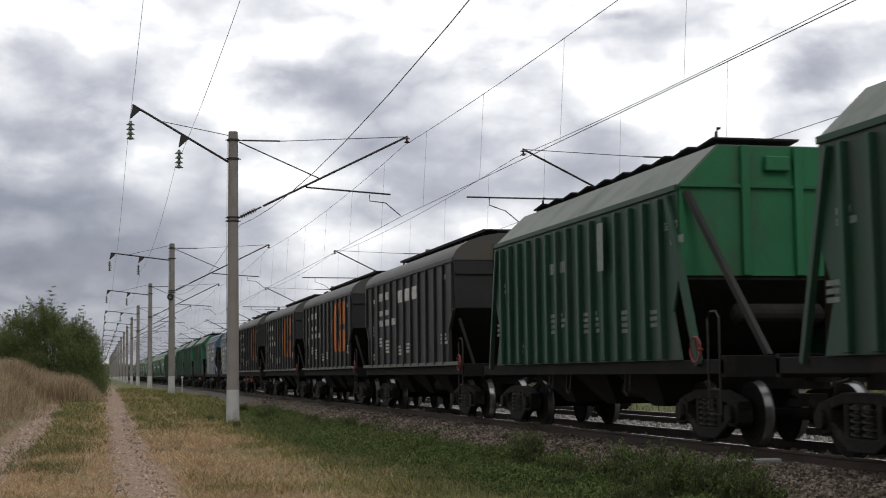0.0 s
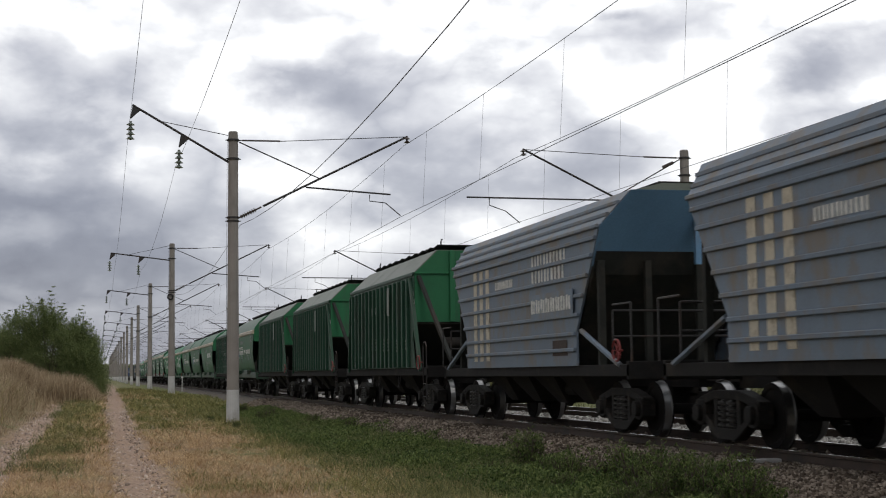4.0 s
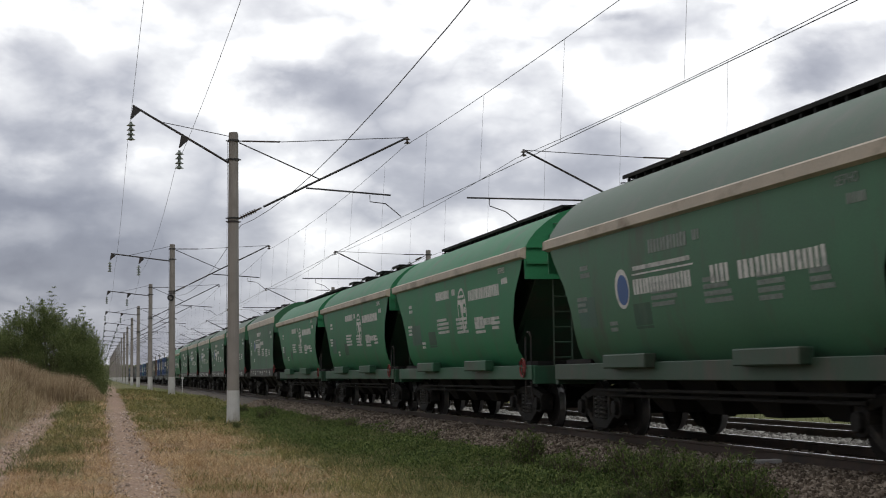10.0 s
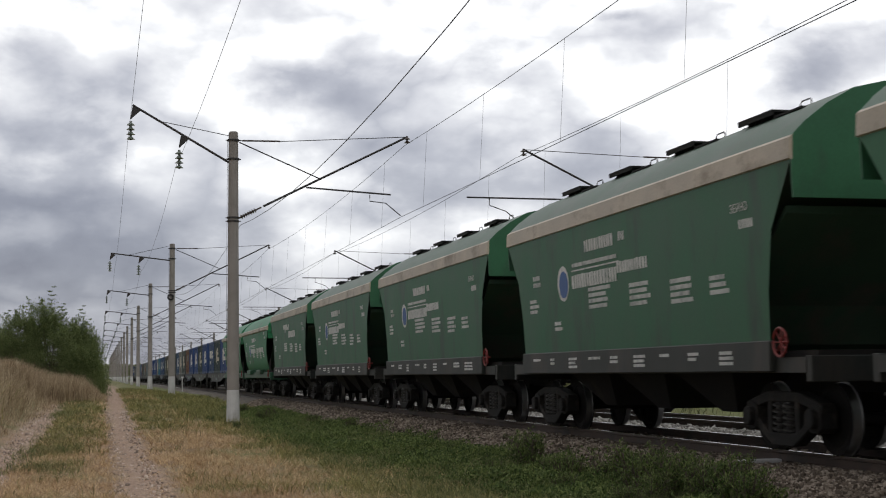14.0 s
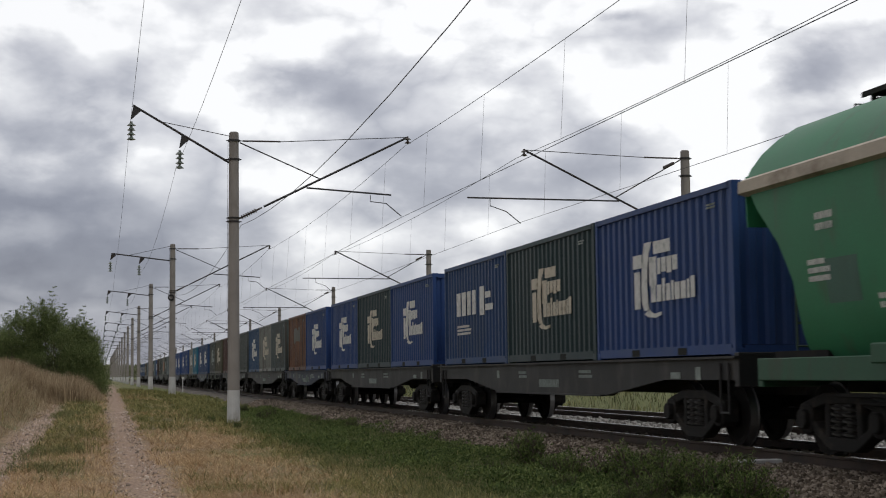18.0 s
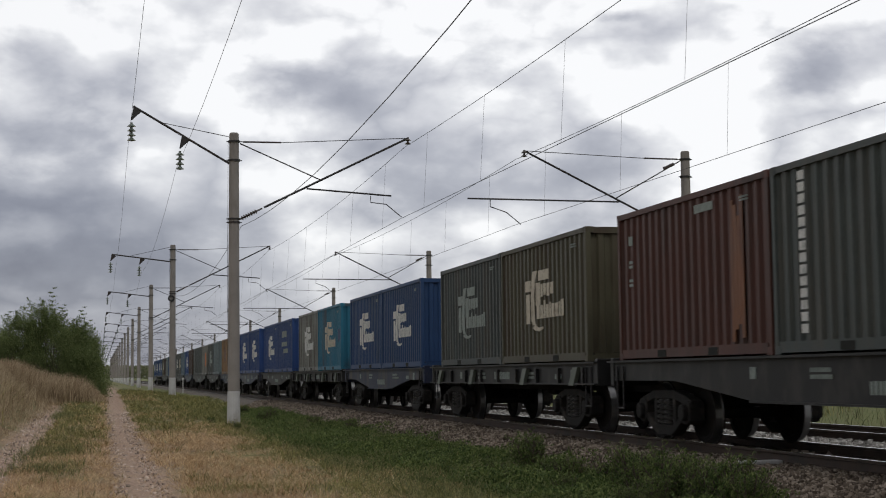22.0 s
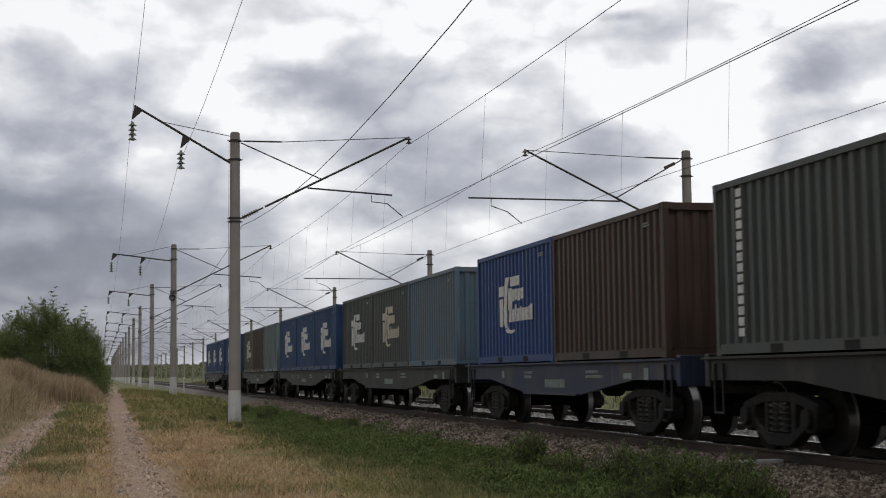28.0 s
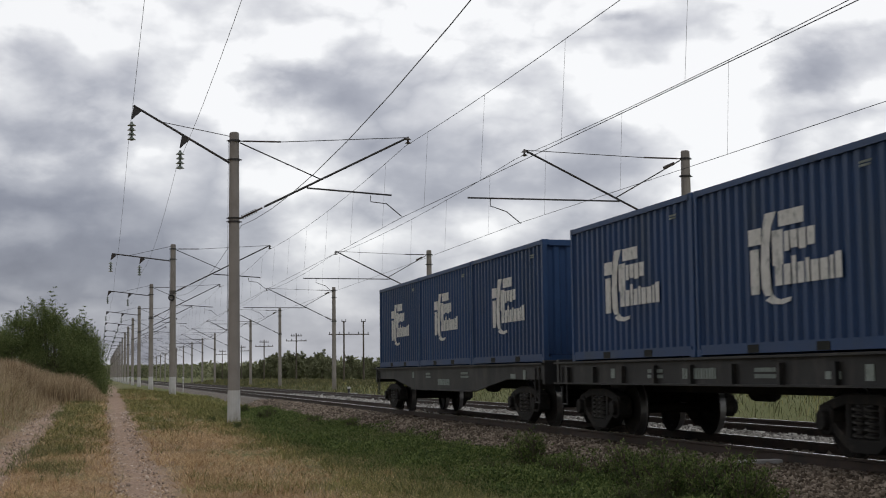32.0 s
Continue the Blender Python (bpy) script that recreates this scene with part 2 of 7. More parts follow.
def tube(points, r, n=6):
    """A bent rod through points."""
    bm = bmesh.new()
    pts = [Vector(p) for p in points]
    rings = []
    for i, p in enumerate(pts):
        d = (pts[min(i + 1, len(pts) - 1)] - pts[max(i - 1, 0)]).normalized()
        side = d.orthogonal().normalized() if abs(d.z) > 0.95 else d.cross(Vector((0, 0, 1))).normalized()
        up = side.cross(d)
        rings.append([bm.verts.new(p + r * (math.cos(2 * math.pi * k / n) * side + math.sin(2 * math.pi * k / n) * up)) for k in range(n)])
    for a, b in zip(rings, rings[1:]):
        for k in range(n):
            bm.faces.new((a[k], a[(k + 1) % n], b[(k + 1) % n], b[k]))
    bm.faces.new(rings[0][::-1]); bm.faces.new(rings[-1])
    return bm


def extrude_yz(outline, x0, x1):
    """A slab between x0 and x1 with an outline of (y, z)."""
    bm = bmesh.new()
    a = [bm.verts.new((x0, y, z)) for y, z in outline]
    b = [bm.verts.new((x1, y, z)) for y, z in outline]
    n = len(a)
    bm.faces.new(a); bm.faces.new(b[::-1])
    for i in range(n):
        bm.faces.new((a[i], b[i], b[(i + 1) % n], a[(i + 1) % n]))
    bmesh.ops.recalc_face_normals(bm, faces=bm.faces)
    return bm


def extrude_xz(outline, y0, y1):
    bm = bmesh.new()
    a = [bm.verts.new((x, y0, z)) for x, z in outline]
    b = [bm.verts.new((x, y1, z)) for x, z in outline]
    n = len(a)
    bm.faces.new(a); bm.faces.new(b[::-1])
    for i in range(n):
        bm.faces.new((a[i], b[i], b[(i + 1) % n], a[(i + 1) % n]))
    bmesh.ops.recalc_face_normals(bm, faces=bm.faces)
    return bm


def loft(levels, cap=True):
    """Rectangular rings (z, half width, half length) joined into one skin."""
    bm = bmesh.new()
    rings = [[bm.verts.new((sx * w, sy * l, z)) for sx, sy in ((-1, -1), (1, -1), (1, 1), (-1, 1))] for z, w, l in levels]
    for a, b in zip(rings, rings[1:]):
        for k in range(4):
            bm.faces.new((a[k], a[(k + 1) % 4], b[(k + 1) % 4], b[k]))
    if cap:
        bm.faces.new(rings[0][::-1]); bm.faces.new(rings[-1])
    return bm


def to_mesh(name, bm, material, bevel=0.0, soft=False):
    if bevel:
        bmesh.ops.bevel(bm, geom=list(bm.edges), offset=bevel, segments=1, affect="EDGES", clamp_overlap=True)
    me = bpy.data.meshes.new(name)
    bm.to_mesh(me); bm.free()
    me.materials.append(material)
    if soft:
        me.polygons.foreach_set("use_smooth", [True] * len(me.polygons))
        me.set_sharp_from_angle(angle=radians(38))
    return me


def part(name, bm, material, parent, label="", bevel=0.0, soft=False, at=None):
    """One mesh object under a thing or a part."""
    me = bm if isinstance(bm, bpy.types.Mesh) else to_mesh(name, bm, material, bevel, soft)
    ob = new(name, me)
    ob.parent = parent
    if at is not None:
        ob.matrix_basis = at
    if label:
        ob["label"] = label
    if name.endswith("_marking") or name == "lettering":
        tagged(ob, kind="stuff")
    return ob


def thing(name, label, category, group="", kind=""):
    return tagged(new(name), label, category, group, kind)


def mesh_np(name, verts, faces, material, soft=False):
    """A mesh from arrays of corners and of equal-sided faces."""
    verts, faces = np.asarray(verts, dtype=np.float32), np.asarray(faces, dtype=np.int32)
    me = bpy.data.meshes.new(name)
    k = faces.shape[1]
    me.vertices.add(len(verts)); me.loops.add(faces.size); me.polygons.add(len(faces))
    me.vertices.foreach_set("co", verts.ravel())
    me.loops.foreach_set("vertex_index", faces.ravel())
    me.polygons.foreach_set("loop_start", np.arange(0, faces.size, k, dtype=np.int32))
    me.polygons.foreach_set("loop_total", np.full(len(faces), k, dtype=np.int32))
    me.update(calc_edges=True)
    me.validate()
    me.materials.append(material)
    return me


# ---- ground, tracks ----
def ground_material():
    m = bpy.data.materials.new("field_ground")
    m.use_nodes = True
    nt = m.node_tree
    N, L = nt.nodes.new, nt.links.new
    b = nt.nodes["Principled BSDF"]
    b.inputs["Roughness"].default_value = 0.95
    b.inputs["Specular IOR Level"].default_value = 0.2
    co, sep = N("ShaderNodeTexCoord"), N("ShaderNodeSeparateXYZ")
    L(co.outputs["Object"], sep.inputs[0])
    n1, n2, n3 = N("ShaderNodeTexNoise"), N("ShaderNodeTexNoise"), N("ShaderNodeTexNoise")
    for n, s, d in ((n1, 0.35, 6), (n2, 2.2, 6), (n3, 18, 5)):
        n.inputs["Scale"].default_value, n.inputs["Detail"].default_value = s, d
        L(co.outputs["Object"], n.inputs["Vector"])

    def ramp(src, stops):
        r = N("ShaderNodeValToRGB")
        while len(r.color_ramp.elements) < len(stops):
            r.color_ramp.elements.new(0.5)
        for e, (p, c) in zip(r.color_ramp.elements, stops):
            e.position, e.color = p, (*c, 1)
        L(src, r.inputs[0])
        return r.outputs[0]

    def mixed(f, a, c):
        x = N("ShaderNodeMix"); x.data_type = "RGBA"
        L(f, x.inputs[0]); L(a, x.inputs[6]); L(c, x.inputs[7])
        return x.outputs[2]

    def band(centre, half, soft):
        """1 inside a strip along y, wavering with the noise."""
        a = N("ShaderNodeMath"); a.operation = "SUBTRACT"; a.inputs[1].default_value = centre
        L(sep.outputs[0], a.inputs[0])
        w = N("ShaderNodeMath"); w.operation = "MULTIPLY_ADD"; w.inputs[1].default_value = 1.3; L(n2.outputs[0], w.inputs[0]); 
        w.inputs[2].default_value = -0.65
        s = N("ShaderNodeMath"); s.operation = "ADD"; L(a.outputs[0], s.inputs[0]); L(w.outputs[0], s.inputs[1])
        ab = N("ShaderNodeMath"); ab.operation = "ABSOLUTE"; L(s.outputs[0], ab.inputs[0])
        r = N("ShaderNodeMapRange"); r.inputs[1].default_value, r.inputs[2].default_value, r.inputs[3].default_value, r.inputs[4].default_value = half - soft, half + soft, 1, 0
        L(ab.outputs[0], r.inputs[0])
        return r.outputs[0]

    dry = ramp(n3.outputs[0], [(0.3, (0.13, 0.09, 0.058)), (0.5, (0.28, 0.20, 0.125)), (0.72, (0.44, 0.34, 0.22))])
    green = ramp(n3.outputs[0], [(0.3, (0.075, 0.09, 0.035)), (0.55, (0.15, 0.165, 0.065)), (0.75, (0.25, 0.24, 0.11))])
    soil = ramp(n3.outputs[0], [(0.3, (0.17, 0.115, 0.085)), (0.5, (0.35, 0.245, 0.185)), (0.72, (0.52, 0.395, 0.31))])
    g = N("ShaderNodeMapRange"); g.inputs[1].default_value, g.inputs[2].default_value = 0.50, 0.66
    L(n1.outputs[0], g.inputs[0])
    col = mixed(g.outputs[0], dry, green)
    off = N("ShaderNodeMapRange"); off.inputs[1].default_value, off.inputs[2].default_value, off.inputs[4].default_value = 42, 60, 0.75
    L(sep.outputs[1], off.inputs[0])
    col = mixed(off.outputs[0], col, green)                 # greener further off
    col = mixed(band(5.6, 1.9, 0.7), col, green)
    past = N("ShaderNodeMapRange"); past.inputs[1].default_value, past.inputs[2].default_value = 16.0, 18.0
    L(sep.outputs[0], past.inputs[0])
    col = mixed(past.outputs[0], col, green)                # the field past the far track
    col = mixed(band(0.74, 0.60, 0.40), col, soil)
    col = mixed(band(-1.95, 0.45, 0.30), col, soil)
    L(col, b.inputs["Base Color"])
    bp = N("ShaderNodeBump"); bp.inputs["Strength"].default_value, bp.inputs["Distance"].default_value = 0.7, 0.05
    L(n3.outputs[0], bp.inputs["Height"]); L(bp.outputs[0], b.inputs["Normal"])
    return m


def axis(near, step, far, growth):
    out, v, s = [], 0.0, step
    while v < far:
        out.append(v)
        if v >= near:
            s *= growth
        v += s
    return out + [far]


def build_ground():
    right, left = axis(26, 0.4, 2500, 1.3), axis(12, 0.4, 2500, 1.3)
    xs = [-v for v in left[:0:-1]] + right
    ahead, back = axis(110, 0.8, 4000, 1.15), axis(10, 1.0, 1500, 1.4)
    ys = [-v for v in back[:0:-1]] + ahead
    verts = [(x, y, ground_z(x, y)) for y in ys for x in xs]
    w = len(xs)
    faces = [(j * w + i, j * w + i + 1, (j + 1) * w + i + 1, (j + 1) * w + i) for j in range(len(ys) - 1) for i in range(w - 1)]
    g = new("ground", mesh_np("ground", verts, faces, ground_material()))
    g.data.polygons.foreach_set("use_smooth", [True] * len(g.data.polygons))
    tagged(g, "dry steppe ground with a rutted dirt track beside the railway", "ground", kind="structure")


build_ground()

RAIL_OUT = [(-0.075, -0.18), (0.075, -0.18), (0.075, -0.165), (0.012, -0.14), (0.012, -0.045), (0.036, -0.035), (0.036, 0.0), (-0.036, 0.0), (-0.036, -0.035), (-0.012, -0.045), (-0.012, -0.14), (-0.075, -0.165)]


def build_tracks():
    bed = extrude_xz([(6.7, -0.95), (7.5, -0.52), (8.5, -0.205), (16.2, -0.205), (17.6, -0.75), (17.6, -0.95)], -900, 1500)
    o = new("ballast_bed", to_mesh("ballast_bed", bed, M["ballast_bed"]))
    tagged(o, "grey-brown crushed stone ballast bed under two tracks", "ballast", kind="structure")
    sm = to_mesh("sleeper", extrude_yz([(-0.15, -0.40), (0.15, -0.40), (0.125, -0.19), (-0.125, -0.19)], -1.35, 1.35), M["sleeper"])
    clip = boxes(((0, 0, 0.0), (0.09, 0.12, 0.05)))
    clip = to_mesh("clip", clip, M["rail_side"])
    for k, xc in enumerate((XC, XC2)):
        t = thing("railway_track", "polished rails on grey concrete sleepers in stone ballast", "railway track", "parallel tracks", "structure")
        t.location = (xc, 0, 0)
        for s in (-1, 1):
            r = part("rail", extrude_xz([(s * GAUGE + a, b) for a, b in RAIL_OUT], -900, 1500), M["rail_side"], t, "rusty rail with a bright head")
            part("rail_head", boxes(((s * GAUGE, 300, 0.002), (0.05, 2400, 0.006))), M["rail_top"], r, "wheel-polished running surface")
        y = -900.0
        rest = []
        while y < 900:
            if 12 <= y < 12 + 0.545 * 290:
                part("sleeper", sm, None, t, at=Matrix.Translation((0, y, 0)))
            elif y < 500:
                rest.append(y)
            y += 0.545
        ry = np.array(rest)
        base = np.array([(x, dy, z) for x in (-1.35, 1.35) for dy, z in ((-0.15, -0.4), (0.15, -0.4), (0.125, -0.185), (-0.125, -0.185))])
        quad = np.array([(0, 1, 2, 3), (7, 6, 5, 4), (0, 4, 5, 1), (1, 5, 6, 2), (2, 6, 7, 3), (3, 7, 4, 0)])
        v = (base[None] + np.stack([np.zeros_like(ry), ry, np.zeros_like(ry)], 1)[:, None]).reshape(-1, 3)
        f = (quad[None] + 8 * np.arange(len(ry))[:, None, None]).reshape(-1, 4)
        tagged(part("sleepers", mesh_np("sleepers", v, f, M["sleeper"]), None, t), kind="stuff")


build_tracks()


# ---- overhead line ----
def disc_string(bm, top, n, r, step):
    """Insulator discs hanging from top."""
    x, y, z = top
    for i in range(n):
        bmesh.ops.create_cone(bm, cap_ends=True, segments=12, radius1=r, radius2=r * 0.45, depth=step * 0.45, matrix=Matrix.Translation((x, y, z - step * (i + 0.6))))
        bmesh.ops.create_cone(bm, cap_ends=True, segments=8, radius1=r * 0.3, radius2=r * 0.3, depth=step, matrix=Matrix.Translation((x, y, z - step * (i + 0.5))))


def build_pole(side, x, y):
    """A concrete catenary pole; side +1 reaches to larger x over its track."""
    gz = ground_z(x, y)
    top = 9.48 if side > 0 else 9.25
    track = XC if side > 0 else XC2
    label = "tapered concrete catenary pole with a whitewashed foot and steel arms" if side > 0 else "tapered concrete catenary pole with a steel bracket over the far track"
    p = thing("catenary_pole", label, "catenary pole", "poles along the railway")
    p.location = (x, y, gz)
    H = top - gz
    bm = bmesh.new()
    bm_rod(bm, (0, 0, -0.5), (0, 0, H - 0.04), 0.215, 16, 0.163)
    bm_rod(bm, (0, 0, H - 0.04), (0, 0, H), 0.163, 16, 0.13)
    part("shaft", bm, M["concrete_pole"], p, soft=False)
    if side > 0:
        bm = bmesh.new()
        bm_rod(bm, (0, 0, 0.0), (0, 0, 1.15), 0.224, 16, 0.213)
        part("painted_foot", bm, M["whitewash"], p, "peeling whitewashed band")
    s = side
    if side > 0:
        tip, foot = Vector((6.09, 0, 9.46 - gz)), Vector((0.2, 0, 6.51 - gz))
        reg_a, reg_b = Vector((2.5, 0, 7.60 - gz)), Vector((5.48, 0, 7.40 - gz))
        bend = [(4.74, 7.38), (4.74, 7.16), (5.3, 7.10), (5.84, 6.66)]
        mid = Vector((2.99, 0, 7.91 - gz))
    else:
        tip, foot = Vector((-6.18, 0, 9.12 - gz)), Vector((-0.2, 0, 6.20 - gz))
        reg_a, reg_b = Vector((-2.60, 0, 7.33 - gz)), Vector((-8.30, 0, 7.36 - gz))
        bend = [(-7.47, 7.34), (-7.47, 7.08), (-6.87, 6.88), (-6.35, 6.46)]
        mid = Vector((-2.75, 0, 7.45 - gz))
    part("cantilever_arm", rods([(foot + (tip - foot) * 0.14, tip)], 0.038, 8), M["steel_dark"], p, "dark inclined steel tube")
    bm = bmesh.new()
    d = (tip - foot).normalized()
    for i in range(7):
        c = foot + d * (0.1 + 0.085 * i)
        bm_rod(bm, c - d * 0.02, c + d * 0.02, 0.085, 10, 0.05)
    bm_rod(bm, foot, foot + d * 0.85, 0.03, 8)
    part("insulator", bm, M["insulator_brown"], p, "ribbed porcelain insulator")
    part("tie_rod", tube([(s * 0.17, 0, H - 0.3), (s * 1.7, 0, H - 0.29), tip], 0.014, 5), M["steel_dark"], p)
    part("tie_insulator", rods([((s * 0.3, 0, H - 0.3), (s * 1.6, 0, H - 0.29))], 0.03), M["insulator_brown"], p)
    part("strut", rods([((s * 0.2, 0, H - 0.36), mid)], 0.022), M["steel_dark"], p)
    if s < 0:
        part("strut_insulator", rods([((-0.45, 0, H - 0.48), (-0.85, 0, H - 0.66))], 0.06), M["insulator_brown"], p)
    for zz in (H - 0.3, H - 0.95, foot.z, foot.z - 0.12):
        bm = bmesh.new()
        bm_rod(bm, (0, 0, zz - 0.03), (0, 0, zz + 0.03), 0.205, 14)
        bm_box(bm, (0, 0, zz), (0.52, 0.06, 0.03))
        part("clamp", bm, M["steel_dark"], p)
    part("registration_arm", rods([(reg_a, reg_b)], 0.03), M["steel_dark"], p)
    part("steady_arm", tube([(a, 0, b - gz) for a, b in bend], 0.018), M["steel_dark"], p)
    bm = bmesh.new()
    disc_string(bm, (tip.x, 0, tip.z + 0.03), 2, 0.12, 0.13)
    part("insulator", bm, M["insulator_brown"], p)
    if side > 0:
        # feeder bracket to the field side
        t2 = Vector((-3.39, 0, 10.3 - gz)) if y < 60 else Vector((-3.75, 0, 8.85 - gz))
        f2 = Vector((-0.16, 0, 8.42 - gz))
        part("bracket_arm", rods([(f2, t2)], 0.04, 8), M["steel_dark"], p, "angle-iron feeder bracket")
        part("bracket_tie", rods([((-0.16, 0, H - 0.14), f2 + (t2 - f2) * 0.72)], 0.013), M["steel_dark"], p)
        for k in ((0.97, 0.47) if y < 60 else (0.98, 0.49)):
            c = f2 + (t2 - f2) * k
            part("hanger", extrude_xz([(c.x - 0.09, c.z + 0.04), (c.x + 0.2, c.z - 0.1), (c.x - 0.02, c.z - 0.3), (c.x - 0.14, c.z - 0.42), (c.x - 0.17, c.z - 0.4)], -0.03, 0.03), M["steel_dark"], p)
            bm = bmesh.new()
            disc_string(bm, (c.x - 0.15, 0, c.z - 0.5), 4, 0.15, 0.16)
            part("insulator_string", bm, M["insulator"], p, "string of four pale glass discs")
        part("earth_wire", tube([(-0.2, 0, H - 0.3), (-0.22, 0, 5.0), (-0.22, 0, 2.0)], 0.008, 4), M["steel_dark"], p)
    if side > 0 and 90 < y < 95:
        ring = tube([(0.16 * math.cos(a * math.pi / 8) - 0.1, -0.24, 6.1 - gz + 0.16 * math.sin(a * math.pi / 8)) for a in range(17)], 0.06, 6)
        part("cable_coil", ring, M["steel_dark"], p, "black coil of spare cable")
    return p


for py in POLE_Y:
    build_pole(1, POLE_X, py)
    build_pole(-1, POLE_X2, py)


def hang(name, label, pts_fn, r=0.008, y0=0, droppers=False):
    """A wire slung from pole to pole, sagging between them."""
    pts = []
    for a, b in zip(POLE_Y, POLE_Y[1:]):
        n = 10 if a < 260 else 3
        for i in range(n):
            k = i / n
            pts.append(pts_fn(a, b, k))
    pts.append(pts_fn(POLE_Y[-2], POLE_Y[-1], 1.0))
    w = new(name, to_mesh(name, tube(pts, r, 5), M["wire"]))
    tagged(w, label, "wire", "overhead wires")
    return w


def sagging(x, z, sag, near=0.0, near_sag=None, far=0.0):
    """near: how much higher the wire hangs at the pole beside the camera and behind it; far: at the poles further on."""
    def f(a, b, k):
        za, zb = [z + (near if v < 10 else (far if v > 60 else 0.0)) for v in (a, b)]
        g = near_sag if near_sag is not None and a < 10 else sag
        return (x, a + (b - a) * k, za + (zb - za) * k - 4 * g * k * (1 - k))
    return f


WIRES = {"m1": sagging(XC + 0.15, 9.15, 0.30, -0.1), "c1": sagging(XC, 6.62, 0.03, -0.45), "m2": sagging(XC2 + 0.1, 8.80, 0.28, -0.1), "c2": sagging(XC2, 6.42, 0.03, -0.40)}
hang("messenger_wire", "dark sagging messenger cable of the overhead line", WIRES["m1"], 0.009)
hang("contact_wire", "taut copper contact wire over the near track", WIRES["c1"], 0.009)
hang("messenger_wire", "dark sagging messenger cable over the far track", WIRES["m2"], 0.010)
hang("contact_wire", "taut copper contact wire over the far track", WIRES["c2"], 0.008)
hang("feeder_wire", "thin feeder wire hung from glass insulators", sagging(0.86, 9.12, 0.55, 1.15, 0.3, -1.30), 0.006)
hang("feeder_wire", "thin feeder wire hung from glass insulators", sagging(2.45, 8.21, 0.62, 0.4, 0.45, -0.50), 0.006)
hang("earth_rope", "slack steel earth rope between the poles", sagging(POLE_X + 0.25, 6.27, 0.7, 0.53, 0.85), 0.009)


def build_droppers():
    for m, c, xc in (("m1", "c1", XC + 0.07), ("m2", "c2", XC2 + 0.05)):
        for a, b in zip(POLE_Y[1:9], POLE_Y[2:10]):
            for i in range(6):
                k = (i + 0.5) / 6
                top, low = WIRES[m](a, b, k), WIRES[c](a, b, k)
                d = new("dropper", to_mesh("dropper", rods([(low, top)], 0.0035, 4), M["wire"]))
                tagged(d, "thin dropper wire between messenger and contact wire", "wire", "droppers of the overhead line")


build_droppers()


# ---- rolling stock: local y runs along the wagon, its front at -y, z = 0 on the rail heads ----
R_WHEEL = 0.478


def mesh_once(name, make, material, soft=False, bevel=0.0):
    """Mesh data shared by alike parts."""
    key = name + material.name
    if key not in SHARED:
        SHARED[key] = to_mesh(name, make(), material, bevel, soft)
    return SHARED[key]


SHARED = {}
ROLLING = {-1: [], 1: []}               # wheelsets by their place in the bogie


def turned(profile, n=24):
    """A body of revolution round x; profile of (x, r)."""
    bm = bmesh.new()
    rings = [[bm.verts.new((x, r * math.cos(2 * math.pi * k / n), r * math.sin(2 * math.pi * k / n))) for k in range(n)] for x, r in profile]
    for a, b in zip(rings, rings[1:]):
        for k in range(n):
            bm.faces.new((a[k], a[(k + 1) % n], b[(k + 1) % n], b[k]))
    bm.faces.new(rings[0]); bm.faces.new(rings[-1][::-1])
    bmesh.ops.recalc_face_normals(bm, faces=bm.faces)
    return bm


def wheelset_mesh():
    bm = turned([(-1.08, 0.07), (-0.86, 0.07), (-0.83, 0.12), (-0.81, 0.37), (-0.825, 0.40), (-0.825, R_WHEEL - 0.012), (-0.82, R_WHEEL - 0.004), (-0.70, R_WHEEL + 0.003), (-0.695, R_WHEEL + 0.028), (-0.67, R_WHEEL + 0.028), (-0.665, 0.41), (-0.72, 0.37), (-0.71, 0.13), (-0.66, 0.09), (0.66, 0.09), (0.71, 0.13), (0.72, 0.37), (0.665, 0.41), (0.67, R_WHEEL + 0.028), (0.695, R_WHEEL + 0.028), (0.70, R_WHEEL + 0.003), (0.82, R_WHEEL - 0.004), (0.825, 0.40), (0.81, 0.37), (0.83, 0.12), (0.86, 0.07), (1.08, 0.07)])
    return bm


def bm_slab(bm, outline, x0, x1):
    """Adds a slab between x0 and x1 with an outline of (y, z)."""
    lo, hi = [bm.verts.new((x0, y, z)) for y, z in outline], [bm.verts.new((x1, y, z)) for y, z in outline]
    fs = [bm.faces.new(lo), bm.faces.new(hi[::-1])]
    for i in range(len(lo)):
        j = (i + 1) % len(lo)
        fs.append(bm.faces.new((lo[i], hi[i], hi[j], lo[j])))
    bmesh.ops.recalc_face_normals(bm, faces=fs)


